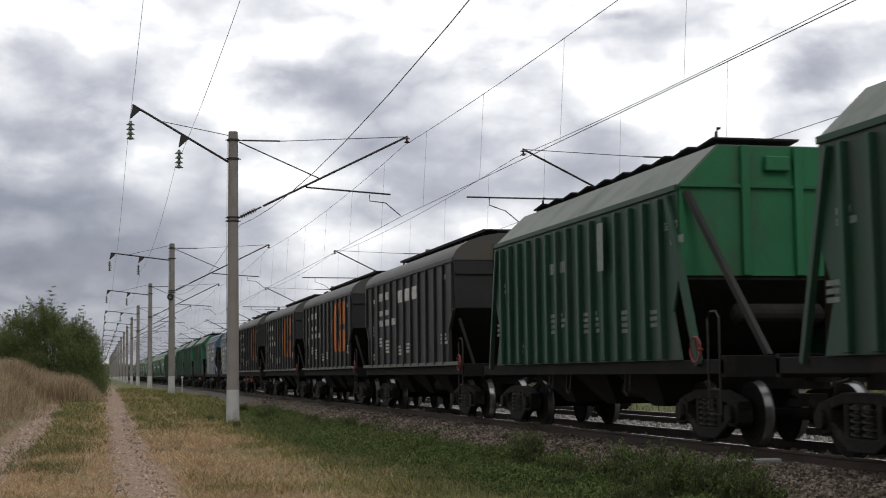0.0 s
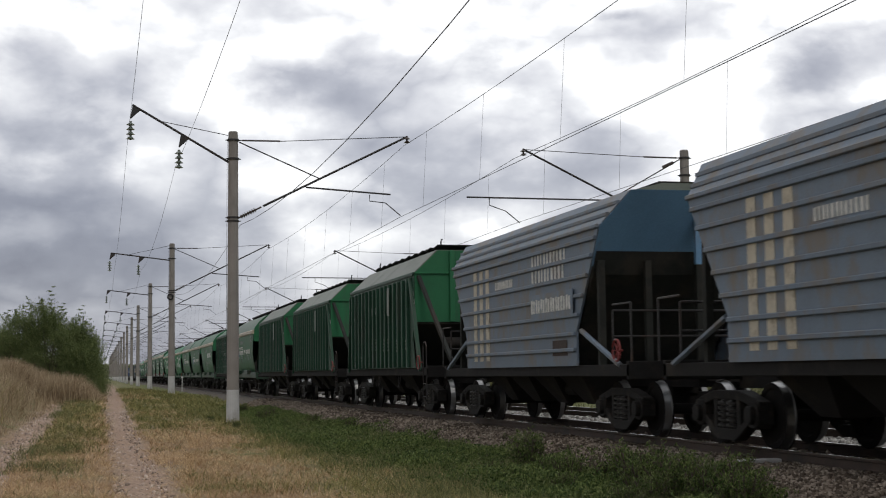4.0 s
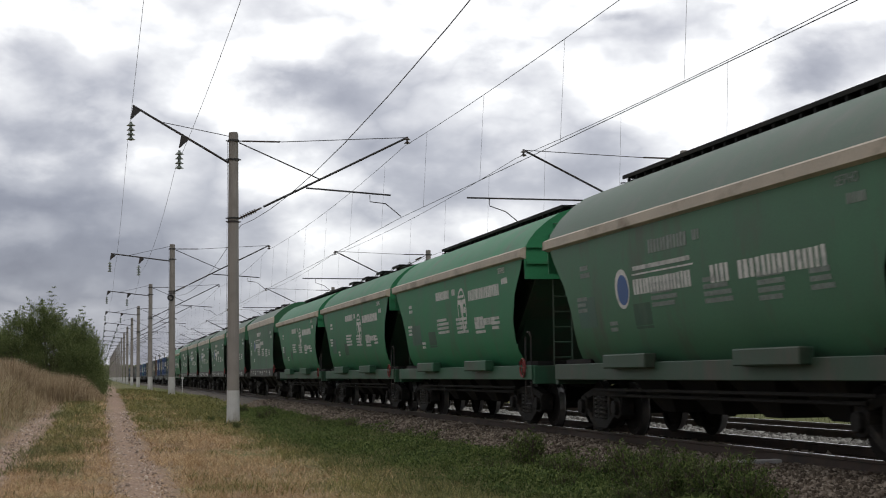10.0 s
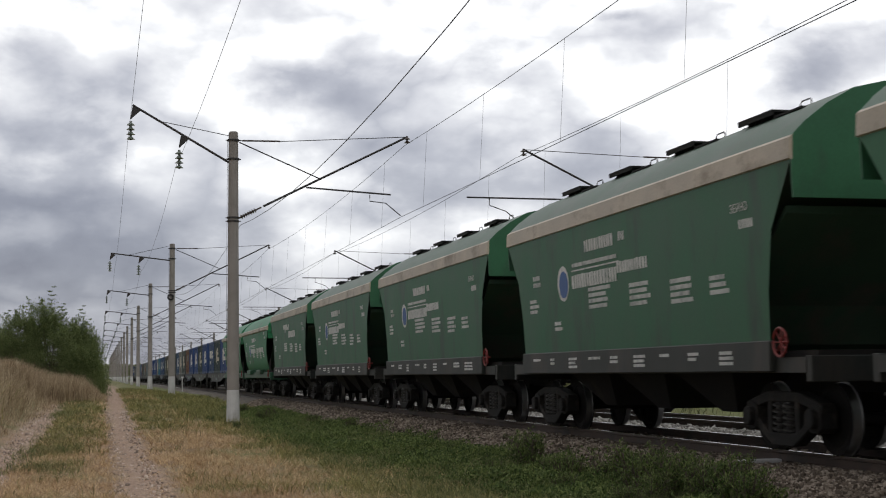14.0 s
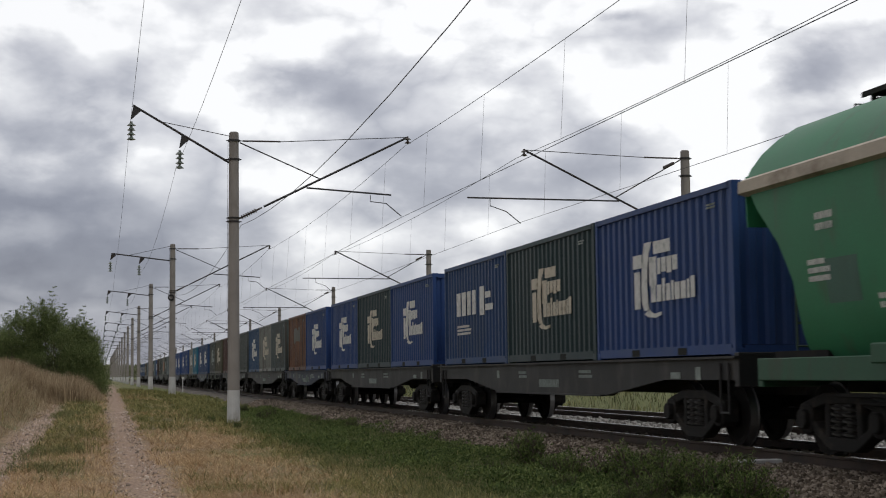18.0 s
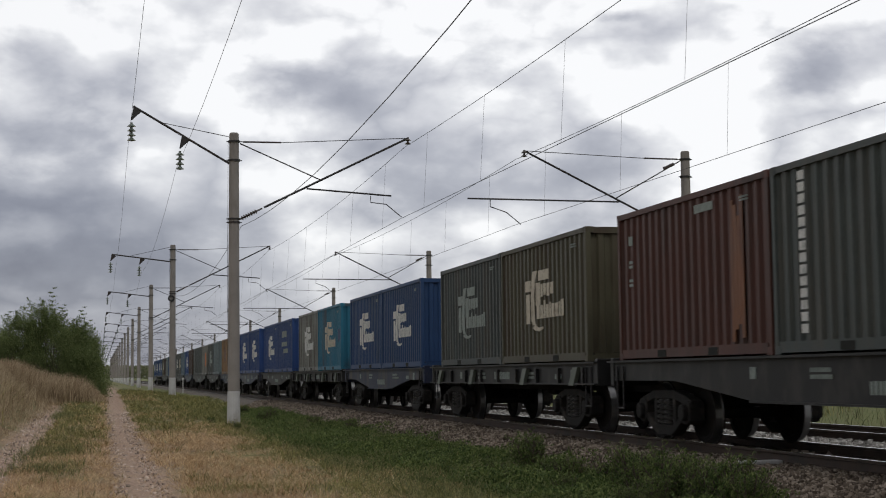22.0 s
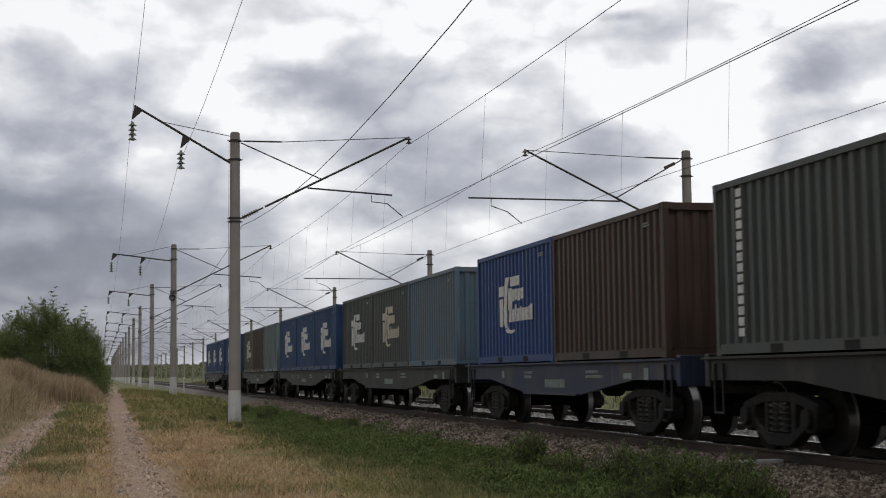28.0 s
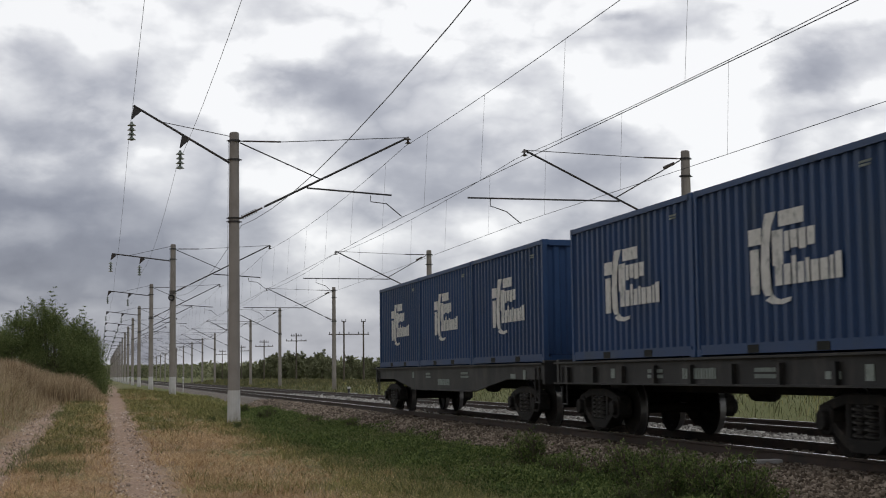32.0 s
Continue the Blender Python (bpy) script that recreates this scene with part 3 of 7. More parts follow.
def side_frame_mesh():
    """A cast bogie side frame: arched top chord, bowed lower chord, columns beside the spring nest, axle boxes."""
    bm = bmesh.new()
    bm_slab(bm, [(-1.13, 0.55), (-1.13, 0.68), (-0.92, 0.74), (-0.45, 0.84), (0.45, 0.84), (0.92, 0.74), (1.13, 0.68), (1.13, 0.55), (0.42, 0.70), (-0.42, 0.70)], -0.10, 0.10)
    bm_slab(bm, [(-0.92, 0.42), (-0.80, 0.50), (-0.40, 0.28), (0.40, 0.28), (0.80, 0.50), (0.92, 0.42), (0.44, 0.16), (0.30, 0.10), (-0.30, 0.10), (-0.44, 0.16)], -0.11, 0.09)
    for s in (-1, 1):
        bm_slab(bm, [(s * 0.34, 0.24), (s * 0.33, 0.74), (s * 0.46, 0.74), (s * 0.48, 0.26)], -0.09, 0.09)
        bm_slab(bm, [(s * 1.12, 0.36), (s * 1.12, 0.62), (s * 1.04, 0.69), (s * 0.82, 0.69), (s * 0.74, 0.62), (s * 0.74, 0.36), (s * 0.84, 0.30), (s * 1.02, 0.30)], -0.12, 0.14)
        bm_slab(bm, [(s * 1.05, 0.42), (s * 1.05, 0.56), (s * 0.99, 0.62), (s * 0.87, 0.62), (s * 0.81, 0.56), (s * 0.81, 0.42), (s * 0.87, 0.36), (s * 0.99, 0.36)], -0.20, -0.11)
    return bm


def spring_mesh():
    """One coil spring, its windings as slanting ridges of a single body."""
    prof = [(0.28, 0.06)]
    for i in range(5):
        z = 0.29 + i * 0.082
        prof += [(z, 0.07), (z + 0.018, 0.122), (z + 0.046, 0.122), (z + 0.062, 0.07)]
    bm = turned(prof + [(0.70, 0.06)], 10)
    bmesh.ops.rotate(bm, verts=bm.verts, matrix=Matrix.Rotation(-math.pi / 2, 3, "Y"))
    for v in bm.verts:
        v.co.z += 0.16 * v.co.y
    return bm


def add_bogie(wagon, y):
    b = part("bogie", mesh_once("bolster", lambda: boxes(((0, 0, 0.66), (2.2, 0.42, 0.20)), ((0, 0, 0.80), (0.6, 0.5, 0.14)), ((-0.5, -0.62, 0.5), (0.1, 0.25, 0.12)), ((0, 0.62, 0.45), (1.5, 0.06, 0.1)), ((0, -0.62, 0.45), (1.5, 0.06, 0.1))), M["bogie"]), None, wagon, "dusty black cast-steel bogie", at=Matrix.Translation((0, y, 0)))
    for s in (-1, 1):
        part("side_frame", mesh_once("side_frame", side_frame_mesh, M["bogie"], bevel=0.015), None, b, at=pose(s * 1.02, 0, 0, 0, 0, 0 if s < 0 else 180))
        for y in (-0.15, 0.15):
            part("spring", mesh_once("spring", spring_mesh, M["spring"]), None, b, at=Matrix.Translation((s * 1.05, y, 0)))
        w = part("wheelset", mesh_once("wheelset", wheelset_mesh, M["wheel"]), None, b, "pair of steel wheels on an axle", at=Matrix.Translation((0, s * 0.925, R_WHEEL)))
        if "tread" not in SHARED:
            SHARED["tread"] = True
            w.data.materials.append(M["tread"])
            for f in w.data.polygons:
                c = f.center
                if math.hypot(c.y, c.z) > R_WHEEL - 0.03 and 0.69 < abs(c.x) < 0.822:
                    f.material_index = 1
        ROLLING[s].append(w)
    return b


def coupler_mesh():
    return boxes(((0, -0.45, 1.04), (0.16, 0.9, 0.18)), ((0.05, -0.95, 1.04), (0.34, 0.28, 0.30)), ((0, -0.1, 1.04), (0.40, 0.12, 0.34)))


def add_ends(wagon, half):
    """Couplers and brake hoses at both ends; half: half length between coupling faces."""
    for s, rz in ((-1, 0), (1, 180)):
        part("coupler", mesh_once("coupler", coupler_mesh, M["bogie"]), None, wagon, "automatic knuckle coupler", at=pose(0, s * (half - 1.02), 0, 0, 0, rz))
        part("brake_hose", mesh_once("brake_hose", lambda: tube([(0.42, 0.25, 1.0), (0.45, -0.05, 0.95), (0.42, -0.28, 0.62), (0.36, -0.5, 0.5)], 0.025), M["steel_dark"]), None, wagon, at=pose(0, s * (half - 0.55), 0, 0, 0, rz))


def bars(rows, x, depth=0.004, y_sign=1):
    """Plain marking bars on a side at x: rows of (y0, y1, z0, z1)."""
    bm = bmesh.new()
    for y0, y1, z0, z1 in rows:
        bm_box(bm, (x, (y0 + y1) / 2, (z0 + z1) / 2), (depth * 2, abs(y1 - y0), z1 - z0))
    return bm


def line_of(rng, y0, y1, z, h, gap=0.35):
    """A row of character-sized bars from y0 (reading start) to y1, close together as in bold lettering."""
    out, y, s = [], y0, 1 if y1 > y0 else -1
    while (y1 - y) * s > h * 0.4:
        w = h * rng.uniform(0.30, 0.48)
        out.append((y, y + s * w, z, z + h * rng.uniform(0.93, 1.0)))
        y += s * (w + h * (0.08 + gap * 0.42) * rng.uniform(0.8, 1.2))
    return out


def block_of(rng, y0, y1, z, lines, h=0.07):
    out = []
    for i in range(lines):
        e = y0 + (y1 - y0) * rng.uniform(0.7, 1.0)
        out += line_of(rng, y0, e, z - i * h * 1.5, h)
    return out


def flat_on(bm, xf):
    """Moves markings on to a curved side: x from the height."""
    for v in bm.verts:
        v.co.x += xf(v.co.z)
    return bm


# -- markings lean: readers stand at -x, so words run from +y to -y --
def word_mesh(text, size, material):
    """A stencilled word in the built-in typeface, standing in the yz plane and read from -x."""
    key = text + material.name
    if key not in SHARED:
        cu = bpy.data.curves.new("word", "FONT")
        cu.body, cu.size, cu.extrude = text, size, 0.002
        ob = new("word", cu)
        bpy.context.view_layer.update()
        me = bpy.data.meshes.new_from_object(ob.evaluated_get(bpy.context.evaluated_depsgraph_get()))
        bpy.data.objects.remove(ob)
        me.transform(Matrix(((0, 0, -1, 0), (-1, 0, 0, 0), (0, 1, 0, 0), (0, 0, 0, 1))))
        me.materials.clear(); me.materials.append(material)
        SHARED[key] = me
    return SHARED[key]


def hopper_marks(wagon, rng, xf, zlow, bright=True):
    mat = M["mark_white"] if bright else M["mark_dull"]
    num = line_of(rng, 1.45, -0.1, 3.05, 0.22, 0.3) + line_of(rng, -0.35, -0.7, 3.1, 0.16)
    part("number_marking", flat_on(bars(num, -0.004), xf), mat, wagon, "pale painted number bars")
    g = word_mesh("ЗЕРНО", 0.17, mat)
    z = 3.34
    tilt = math.degrees(math.atan2(xf(z + 0.1) - xf(z - 0.1), 0.2))
    part("grain_lettering", g, None, wagon, "small pale stencilled word", at=Matrix.Translation((xf(z) - 0.012, -4.75, z)) @ pose(0, 0, 0, 0, tilt, 0))
    small = block_of(rng, 1.5, 0.2, zlow + 0.75, 4) + block_of(rng, -0.6, -1.7, zlow + 0.7, 4) + block_of(rng, -2.4, -3.3, zlow + 0.65, 4) + block_of(rng, -3.9, -4.6, zlow + 0.6, 3) + block_of(rng, 5.2, 4.6, zlow + 0.7, 3) + block_of(rng, 3.6, 3.1, zlow + 0.2, 2) + block_of(rng, 4.9, 4.4, 3.0, 2, 0.09) + block_of(rng, -5.0, -5.6, 3.1, 1, 0.13)
    tagged(part("stencil_marking", flat_on(bars(small, -0.004), xf), M["mark_dull"] if not bright else M["mark_white"], wagon, "small faded stencil bars"), kind="stuff")


def add_ladder(wagon, x0, x1, y, z0, z1, name="ladder"):
    n = int((z1 - z0) / 0.32)
    items = [((x0, y, z0), (x0, y, z1)), ((x1, y, z0), (x1, y, z1))] + [((x0, y, z0 + (i + 0.5) * 0.32), (x1, y, z0 + (i + 0.5) * 0.32)) for i in range(n)]
    return part(name, rods(items, 0.018, 5), P_SILL, wagon, "thin green steel rung ladder")


def add_handwheel(wagon, pos):
    bm = bmesh.new()
    pts = [(pos[0] - 0.02, pos[1] + 0.19 * math.cos(a * math.pi / 8), pos[2] + 0.19 * math.sin(a * math.pi / 8)) for a in range(17)]
    bm = tube(pts, 0.02, 5)
    for a in range(4):
        c, s = 0.19 * math.cos(a * math.pi / 4), 0.19 * math.sin(a * math.pi / 4)
        bm_rod(bm, (pos[0], pos[1] - c, pos[2] - s), (pos[0], pos[1] + c, pos[2] + s), 0.012, 5)
    bm_rod(bm, pos, (pos[0] + 0.1, pos[1], pos[2]), 0.02, 6)
    part("handbrake_wheel", bm, M["mark_red"], wagon, "red spoked handbrake wheel")


def common_underframe(wagon, half, sill_w, z0, z1, mat):
    """Centre sill, end beams and cross members."""
    part("centre_sill", boxes(((0, 0, 1.02), (0.42, 2 * half - 1.3, 0.34))), M["underframe"], wagon)
    for s in (-1, 1):
        part("end_beam", boxes(((0, s * (half - 0.66), (z0 + z1) / 2), (2 * sill_w, 0.14, z1 - z0 + 0.1))), mat, wagon, bevel=0.01)
        part("side_sill", boxes(((s * (sill_w - 0.06), 0, (z0 + z1) / 2), (0.12, 2 * half - 1.2, z1 - z0))), mat, wagon, bevel=0.012)
    part("brake_cylinder", turned_y(0.18, 0.7), M["underframe"], wagon, at=pose(0.7, 1.6, 0.85))
    part("air_reservoir", turned_y(0.16, 1.1), M["underframe"], wagon, at=pose(-0.75, -1.4, 0.82))


def turned_y(r, length):
    bm = turned([(-length / 2, r * 0.6), (-length / 2 + 0.06, r), (length / 2 - 0.06, r), (length / 2, r * 0.6)], 14)
    bmesh.ops.rotate(bm, verts=bm.verts, matrix=Matrix.Rotation(math.pi / 2, 3, "Z"))
    return bm


def paint(name, colour, **kw):
    args = dict(rough=0.55, vary=0.16, scale=1.1, grain=30, bump=0.05, stain=DUST, stain_amount=0.42, stain_scale=0.9, streak=3.0, per_object=0.08, spec=0.34)
    args.update(kw)
    return shader(name, colour, **args)


GREEN_DUST = (0.075, 0.095, 0.070)
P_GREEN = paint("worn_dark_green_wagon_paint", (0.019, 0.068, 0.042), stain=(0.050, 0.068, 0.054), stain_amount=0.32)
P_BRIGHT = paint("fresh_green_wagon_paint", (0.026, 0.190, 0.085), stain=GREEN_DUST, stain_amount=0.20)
P_DEEP = paint("dusty_deep_green_wagon_paint", (0.056, 0.162, 0.092), stain=GREEN_DUST, stain_amount=0.30)
P_MODERN = paint("semi_matt_green_wagon_paint", (0.036, 0.135, 0.070), stain=(0.042, 0.075, 0.055), stain_amount=0.34)
P_DARK = paint("sooty_grey_wagon_paint", (0.027, 0.026, 0.029), stain=(0.045, 0.043, 0.041), stain_amount=0.28)
P_BLUE = paint("bleached_blue_wagon_paint", (0.145, 0.190, 0.250), stain=(0.17, 0.155, 0.14), stain_amount=0.52, stain_scale=1.6, streak=1.5)
P_BLUEEND = paint("sky_blue_wagon_paint", (0.13, 0.26, 0.42), stain=(0.14, 0.14, 0.14), stain_amount=0.25)
P_PANEL = paint("faded_green_panel_paint", (0.062, 0.122, 0.090), stain=(0.105, 0.125, 0.105), stain_amount=0.5, stain_scale=2.5, per_object=0.3)
P_SILL = paint("grimy_green_sill_paint", (0.040, 0.082, 0.055), stain=(0.075, 0.075, 0.060), stain_amount=0.42)
P_LEAF = paint("clear_green_wagon_paint", (0.038, 0.200, 0.098), stain=GREEN_DUST, stain_amount=0.22)
P_SILLG = paint("dirty_bright_sill_paint", (0.032, 0.105, 0.060), stain=(0.06, 0.068, 0.05), stain_amount=0.42)
P_PATCH = paint("grey_overpaint", (0.060, 0.135, 0.105), stain=(0.05, 0.10, 0.075), stain_amount=0.4)
P_SOOT = paint("sooty_smudged_paint", (0.032, 0.085, 0.055), stain=(0.05, 0.11, 0.075), stain_amount=0.45, stain_scale=3.0)
# the wagon green as lit on the ends, brightness put into the colour
P_LITEND = paint("green_end_wall_paint", (0.022, 0.150, 0.066), stain=(0.05, 0.09, 0.06), stain_amount=0.22)
P_ROOF = paint("dusty_grey_roof_paint", (0.15, 0.172, 0.148), stain=(0.085, 0.105, 0.085), streak=1.0)
P_ROOFGREY = paint("dusty_grey_green_roof_paint", (0.088, 0.140, 0.105), stain=(0.115, 0.14, 0.115), stain_amount=0.4, streak=1.0)
P_ROOFGREEN = paint("dusty_green_roof_paint", (0.058, 0.148, 0.088), stain=(0.10, 0.135, 0.10), stain_amount=0.35, streak=1.0)
P_ROOFDARK = paint("dark_grey_roof_paint", (0.085, 0.085, 0.085), streak=1.0)
P_STRIPE = paint("faded_cream_cornice_paint", (0.50, 0.44, 0.36), stain=(0.26, 0.21, 0.155), stain_amount=0.38, streak=0.6)


def wagon_root(label, category="freight wagon", group="wagons of the freight train", name="hopper_wagon"):
    return thing(name, label, category, group)


def hopper_chutes(w, half_y, half_x, z0, n, mat):
    """Funnel-shaped outlets between the bogies."""
    for i in range(n):
        y = (i - (n - 1) / 2) * (2 * half_y / n)
        bm = loft([(z0 - 0.75, half_x * 0.55, 0.28), (z0, half_x * 0.97, half_y / n * 0.96)])
        part("discharge_chute", bm, mat, w, at=Matrix.Translation((0, y, 0)))


def roof_hatch_row(w, half_y, z, n, mat, long=True, wide=0.75):
    """Loading hatches and their walkway along the ridge."""
    if long:
        part("roof_walkway", boxes(((0, 0, z + 0.09), (wide, 2 * half_y, 0.03)), ((-wide / 2 - 0.01, 0, z + 0.075), (0.03, 2 * half_y, 0.07)), ((wide / 2 + 0.01, 0, z + 0.075), (0.03, 2 * half_y, 0.07))), M["asphalt_dark"], w, "dark grated roof walkway")
        for i in range(n):
            y = (i - (n - 1) / 2) * (2 * half_y / n)
            part("walkway_bracket", mesh_once("walkway_bracket%.1f" % wide, lambda: boxes(((0, 0, 0.04), (wide, 0.05, 0.05)), ((-wide / 2 + 0.03, 0, -0.09), (0.05, 0.07, 0.26)), ((wide / 2 - 0.03, 0, -0.09), (0.05, 0.07, 0.26)), ((0, 0.1, -0.05), (wide * 0.7, 0.14, 0.12))), M["asphalt_dark"]), None, w, at=Matrix.Translation((0, y, z + 0.01)))
    else:
        for i in range(n):
            y = (i - (n - 1) / 2) * (2 * half_y / n)
            h = part("roof_hatch", mesh_once("roof_hatch", lambda: loft([(-0.22, 0.62, 0.40), (-0.02, 0.55, 0.36), (0.0, 0.50, 0.32)]), mat), None, w, "square loading hatch with a raised platform", at=Matrix.Translation((0, y, z - 0.07)))
            for s in (-1, 1):
                part("hatch_platform", mesh_once("hatch_platform%d" % s, lambda: boxes(((s * 0.46, 0.28, 0.045), (0.72, 1.15, 0.03)), ((s * 0.80, 0.28, 0.02), (0.03, 1.15, 0.08)), ((s * 0.66, 0.70, -0.10), (0.10, 0.09, 0.28)), ((s * 0.66, 0.26, -0.10), (0.10, 0.12, 0.28)), ((s * 0.66, -0.16, -0.10), (0.10, 0.09, 0.28))), M["asphalt_dark"]), None, h)
            part("step_plate", mesh_once("step_plate", lambda: boxes(((-0.45, -0.75, -0.06), (0.70, 0.85, 0.03)), ((-0.6, -0.6, -0.14), (0.08, 0.08, 0.16))), M["asphalt_dark"]), None, h)
            part("hatch_latch", mesh_once("hatch_latch", lambda: boxes(((-0.5, 1.08, -0.10), (0.35, 0.30, 0.12)), ((-0.5, 1.02, -0.02), (0.25, 0.16, 0.06))), M["asphalt_dark"]), None, h)
            part("hatch_hoop", mesh_once("hatch_hoop", lambda: tube([(-0.62, 0, -0.2), (-0.62, 0, 0.05), (-0.62, 0.05, 0.08), (-0.62, 0.28, 0.08), (-0.62, 0.33, 0.05), (-0.62, 0.33, -0.2)], 0.012, 5), M["steel_dark"]), None, h, "thin bent grab hoop", at=Matrix.Translation((0, -1.12, 0)))
    for y in (-half_y - 0.35, half_y + 0.35):
        part("grab_rail", mesh_once("grab_rail", lambda: tube([(-0.3, 0, -0.3), (-0.3, 0, 0.18), (0.3, 0, 0.18), (0.3, 0, -0.3)], 0.016, 5), M["steel_dark"]), None, w, at=Matrix.Translation((0, y, z - 0.16)))


def plate_row(w, half_y, z, n):
    """Separate walkway plates on stays above the ridge, as on the older hoppers."""
    pitch = 2 * half_y / n
    for i in range(n):
        y = (i - (n - 1) / 2) * pitch
        q = part("walkway_plate", mesh_once("walkway_plate%d" % n, lambda: boxes(((0, 0, 0.20), (1.5, pitch * 0.64, 0.03))), M["asphalt_dark"]), None, w, "dark roof walkway plate", at=Matrix.Translation((0, y, z)) @ pose(0, 0, 0, -6 if n == 10 else 0))
        part("plate_stay", mesh_once("plate_stay%d" % n, lambda: extrude_xz([(-0.72, 0.19), (-0.6, 0.19), (-0.55, 0.06), (0.55, 0.06), (0.6, 0.19), (0.72, 0.19), (0.6, -0.02), (-0.6, -0.02)], pitch * 0.22, pitch * 0.25), M["asphalt_dark"]), None, q)
    for y in ((-half_y + 0.4, half_y - 0.4) if n == 10 else ()):
        part("vent_pipe", mesh_once("vent_pipe", lambda: tube([(-0.6, 0, 0.0), (-0.6, 0, 0.36), (-0.6, -0.06, 0.41), (-0.6, -0.13, 0.40)], 0.025, 6), M["asphalt_dark"]), None, w, at=Matrix.Translation((0, y, z)))


def end_platform(w, half, y_in, mat, side=1.55):
    """Open frame, braces, steps and rails at the two ends."""
    for s, rz in ((-1, 0), (1, 180)):
        path = [(-side, -0.15, 0.85), (-side, -0.15, 0.5), (-side, -0.55, 0.5), (-side, -0.55, 1.9), (-side, -0.45, 2.0), (-side, -0.25, 2.0), (-side, -0.15, 1.9), (-side, -0.15, 0.86), (-side, -0.55, 0.86)]
        part("step_rail", mesh_once("step_rail%.2f" % side, lambda: tube(path, 0.018, 5), mat), None, w, "bent tube handrail with foot step", at=pose(0, s * (half - 1.3), 0, 0, 0, rz))


def ribbed_hopper(label, mat, roof, endmat, bright=False, long_walk=False, n=15):
    """Old grain hopper: ribbed upright sides, chamfered roof, raking end braces."""
    w = wagon_root(label)
    rng = random.Random(label)
    H, hl, hw = 7.36, 5.3, 1.53
    common_underframe(w, H, 1.5, 1.08, 1.30, M["underframe"])
    for s in (-1, 1):
        part("side_wall", extrude_yz([(-hl, 2.6), (-hl + 0.28, 2.05), (-hl, 1.3), (hl, 1.3), (hl - 0.28, 2.05), (hl, 2.6), (hl, 3.99), (-hl, 3.99)], s * hw - 0.02, s * hw + 0.02), mat, w)
        part("top_rail", boxes(((s * hw, 0, 3.97), (0.12, 2 * hl, 0.10))), mat, w, bevel=0.01)
        for i in range(n):
            y = (i - (n - 1) / 2) * (2 * hl - 1.3) / (n - 1)
            part("rib", mesh_once("rib", lambda: extrude_yz([(-0.085, 1.32), (0.085, 1.32), (0.055, 3.86), (-0.055, 3.86)], -0.055, 0.055), mat, bevel=0.012), None, w, at=Matrix.Translation((s * (hw + 0.06), y, 0)))
    # inner body and slope sheets carry the recess shade in their near-black colour
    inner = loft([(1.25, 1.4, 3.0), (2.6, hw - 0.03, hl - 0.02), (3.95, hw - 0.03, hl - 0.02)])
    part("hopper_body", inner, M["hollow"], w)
    for s in (-1, 1):
        # endmat is a brighter green than mat: light on the ends is painted in
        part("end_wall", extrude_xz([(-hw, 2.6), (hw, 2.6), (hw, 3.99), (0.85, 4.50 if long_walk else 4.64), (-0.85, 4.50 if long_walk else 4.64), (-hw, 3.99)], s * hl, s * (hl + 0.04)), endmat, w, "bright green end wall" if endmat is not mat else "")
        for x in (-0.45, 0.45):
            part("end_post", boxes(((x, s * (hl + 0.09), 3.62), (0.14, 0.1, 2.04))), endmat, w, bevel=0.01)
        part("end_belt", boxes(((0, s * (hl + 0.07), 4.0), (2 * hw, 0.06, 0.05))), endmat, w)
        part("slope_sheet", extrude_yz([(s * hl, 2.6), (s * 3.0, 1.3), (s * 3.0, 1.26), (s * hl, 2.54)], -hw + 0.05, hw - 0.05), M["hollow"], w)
        for x in (-1, 1):
            bm = bmesh.new()
            a, b = Vector((x * 1.42, s * (hl + 0.05), 3.9)), Vector((x * 0.75, s * (H - 0.7), 1.35))
            bm_box(bm, (a + b) / 2, (0.11, 0.08, (a - b).length), (a - b).to_track_quat("Z", "Y").to_matrix())
            part("end_brace", bm, P_DARKGREEN, w, "raking end brace")
            bm = bmesh.new()
            a, b = Vector((x * 1.60, s * (hl - 0.30), 3.86)), Vector((x * 1.52, s * (hl + 0.62), 1.22))
            bm_box(bm, (a + b) / 2, (0.09, 0.12, (a - b).length), (a - b).to_track_quat("Z", "Y").to_matrix())
            part("corner_brace", bm, mat, w, "raking corner brace")
        part("end_hatch", boxes(((0.1, s * (hl + 0.09), 4.36), (0.42, 0.12, 0.24))), endmat, w, bevel=0.02)
        part("brake_tank", turned_x(0.16, 1.5), M["underframe"], w, at=pose(0, s * (hl + 0.15), 2.0))
    zr = 4.52 if long_walk else 4.66
    part("roof", extrude_xz([(-hw - 0.05, 3.98), (-0.87, zr), (0.87, zr), (hw + 0.05, 3.98), (hw, 3.93), (-hw, 3.93)], -hl, hl), roof, w, "dusty chamfered sheet roof")
    if long_walk:
        roof_hatch_row(w, hl - 0.1, 4.66, 16, mat, True, 1.3)
    else:
        plate_row(w, hl - 0.2, 4.60, 10)
    hopper_chutes(w, 3.6, 1.4, 1.28, 3, M["underframe"])
    add_handwheel(w, (-1.55, -hl - 0.6, 1.45))
    end_platform(w, H, hl, M["steel_dark"], 1.5)
    hopper_marks(w, rng, lambda z: -hw - 0.02, 1.45, bright)
    if not long_walk:
        part("notice_panel", bars([(-2.15, -1.85, 2.9, 3.75)], -hw - 0.125), M["mark_dull"], w, "pale upright notice strip")
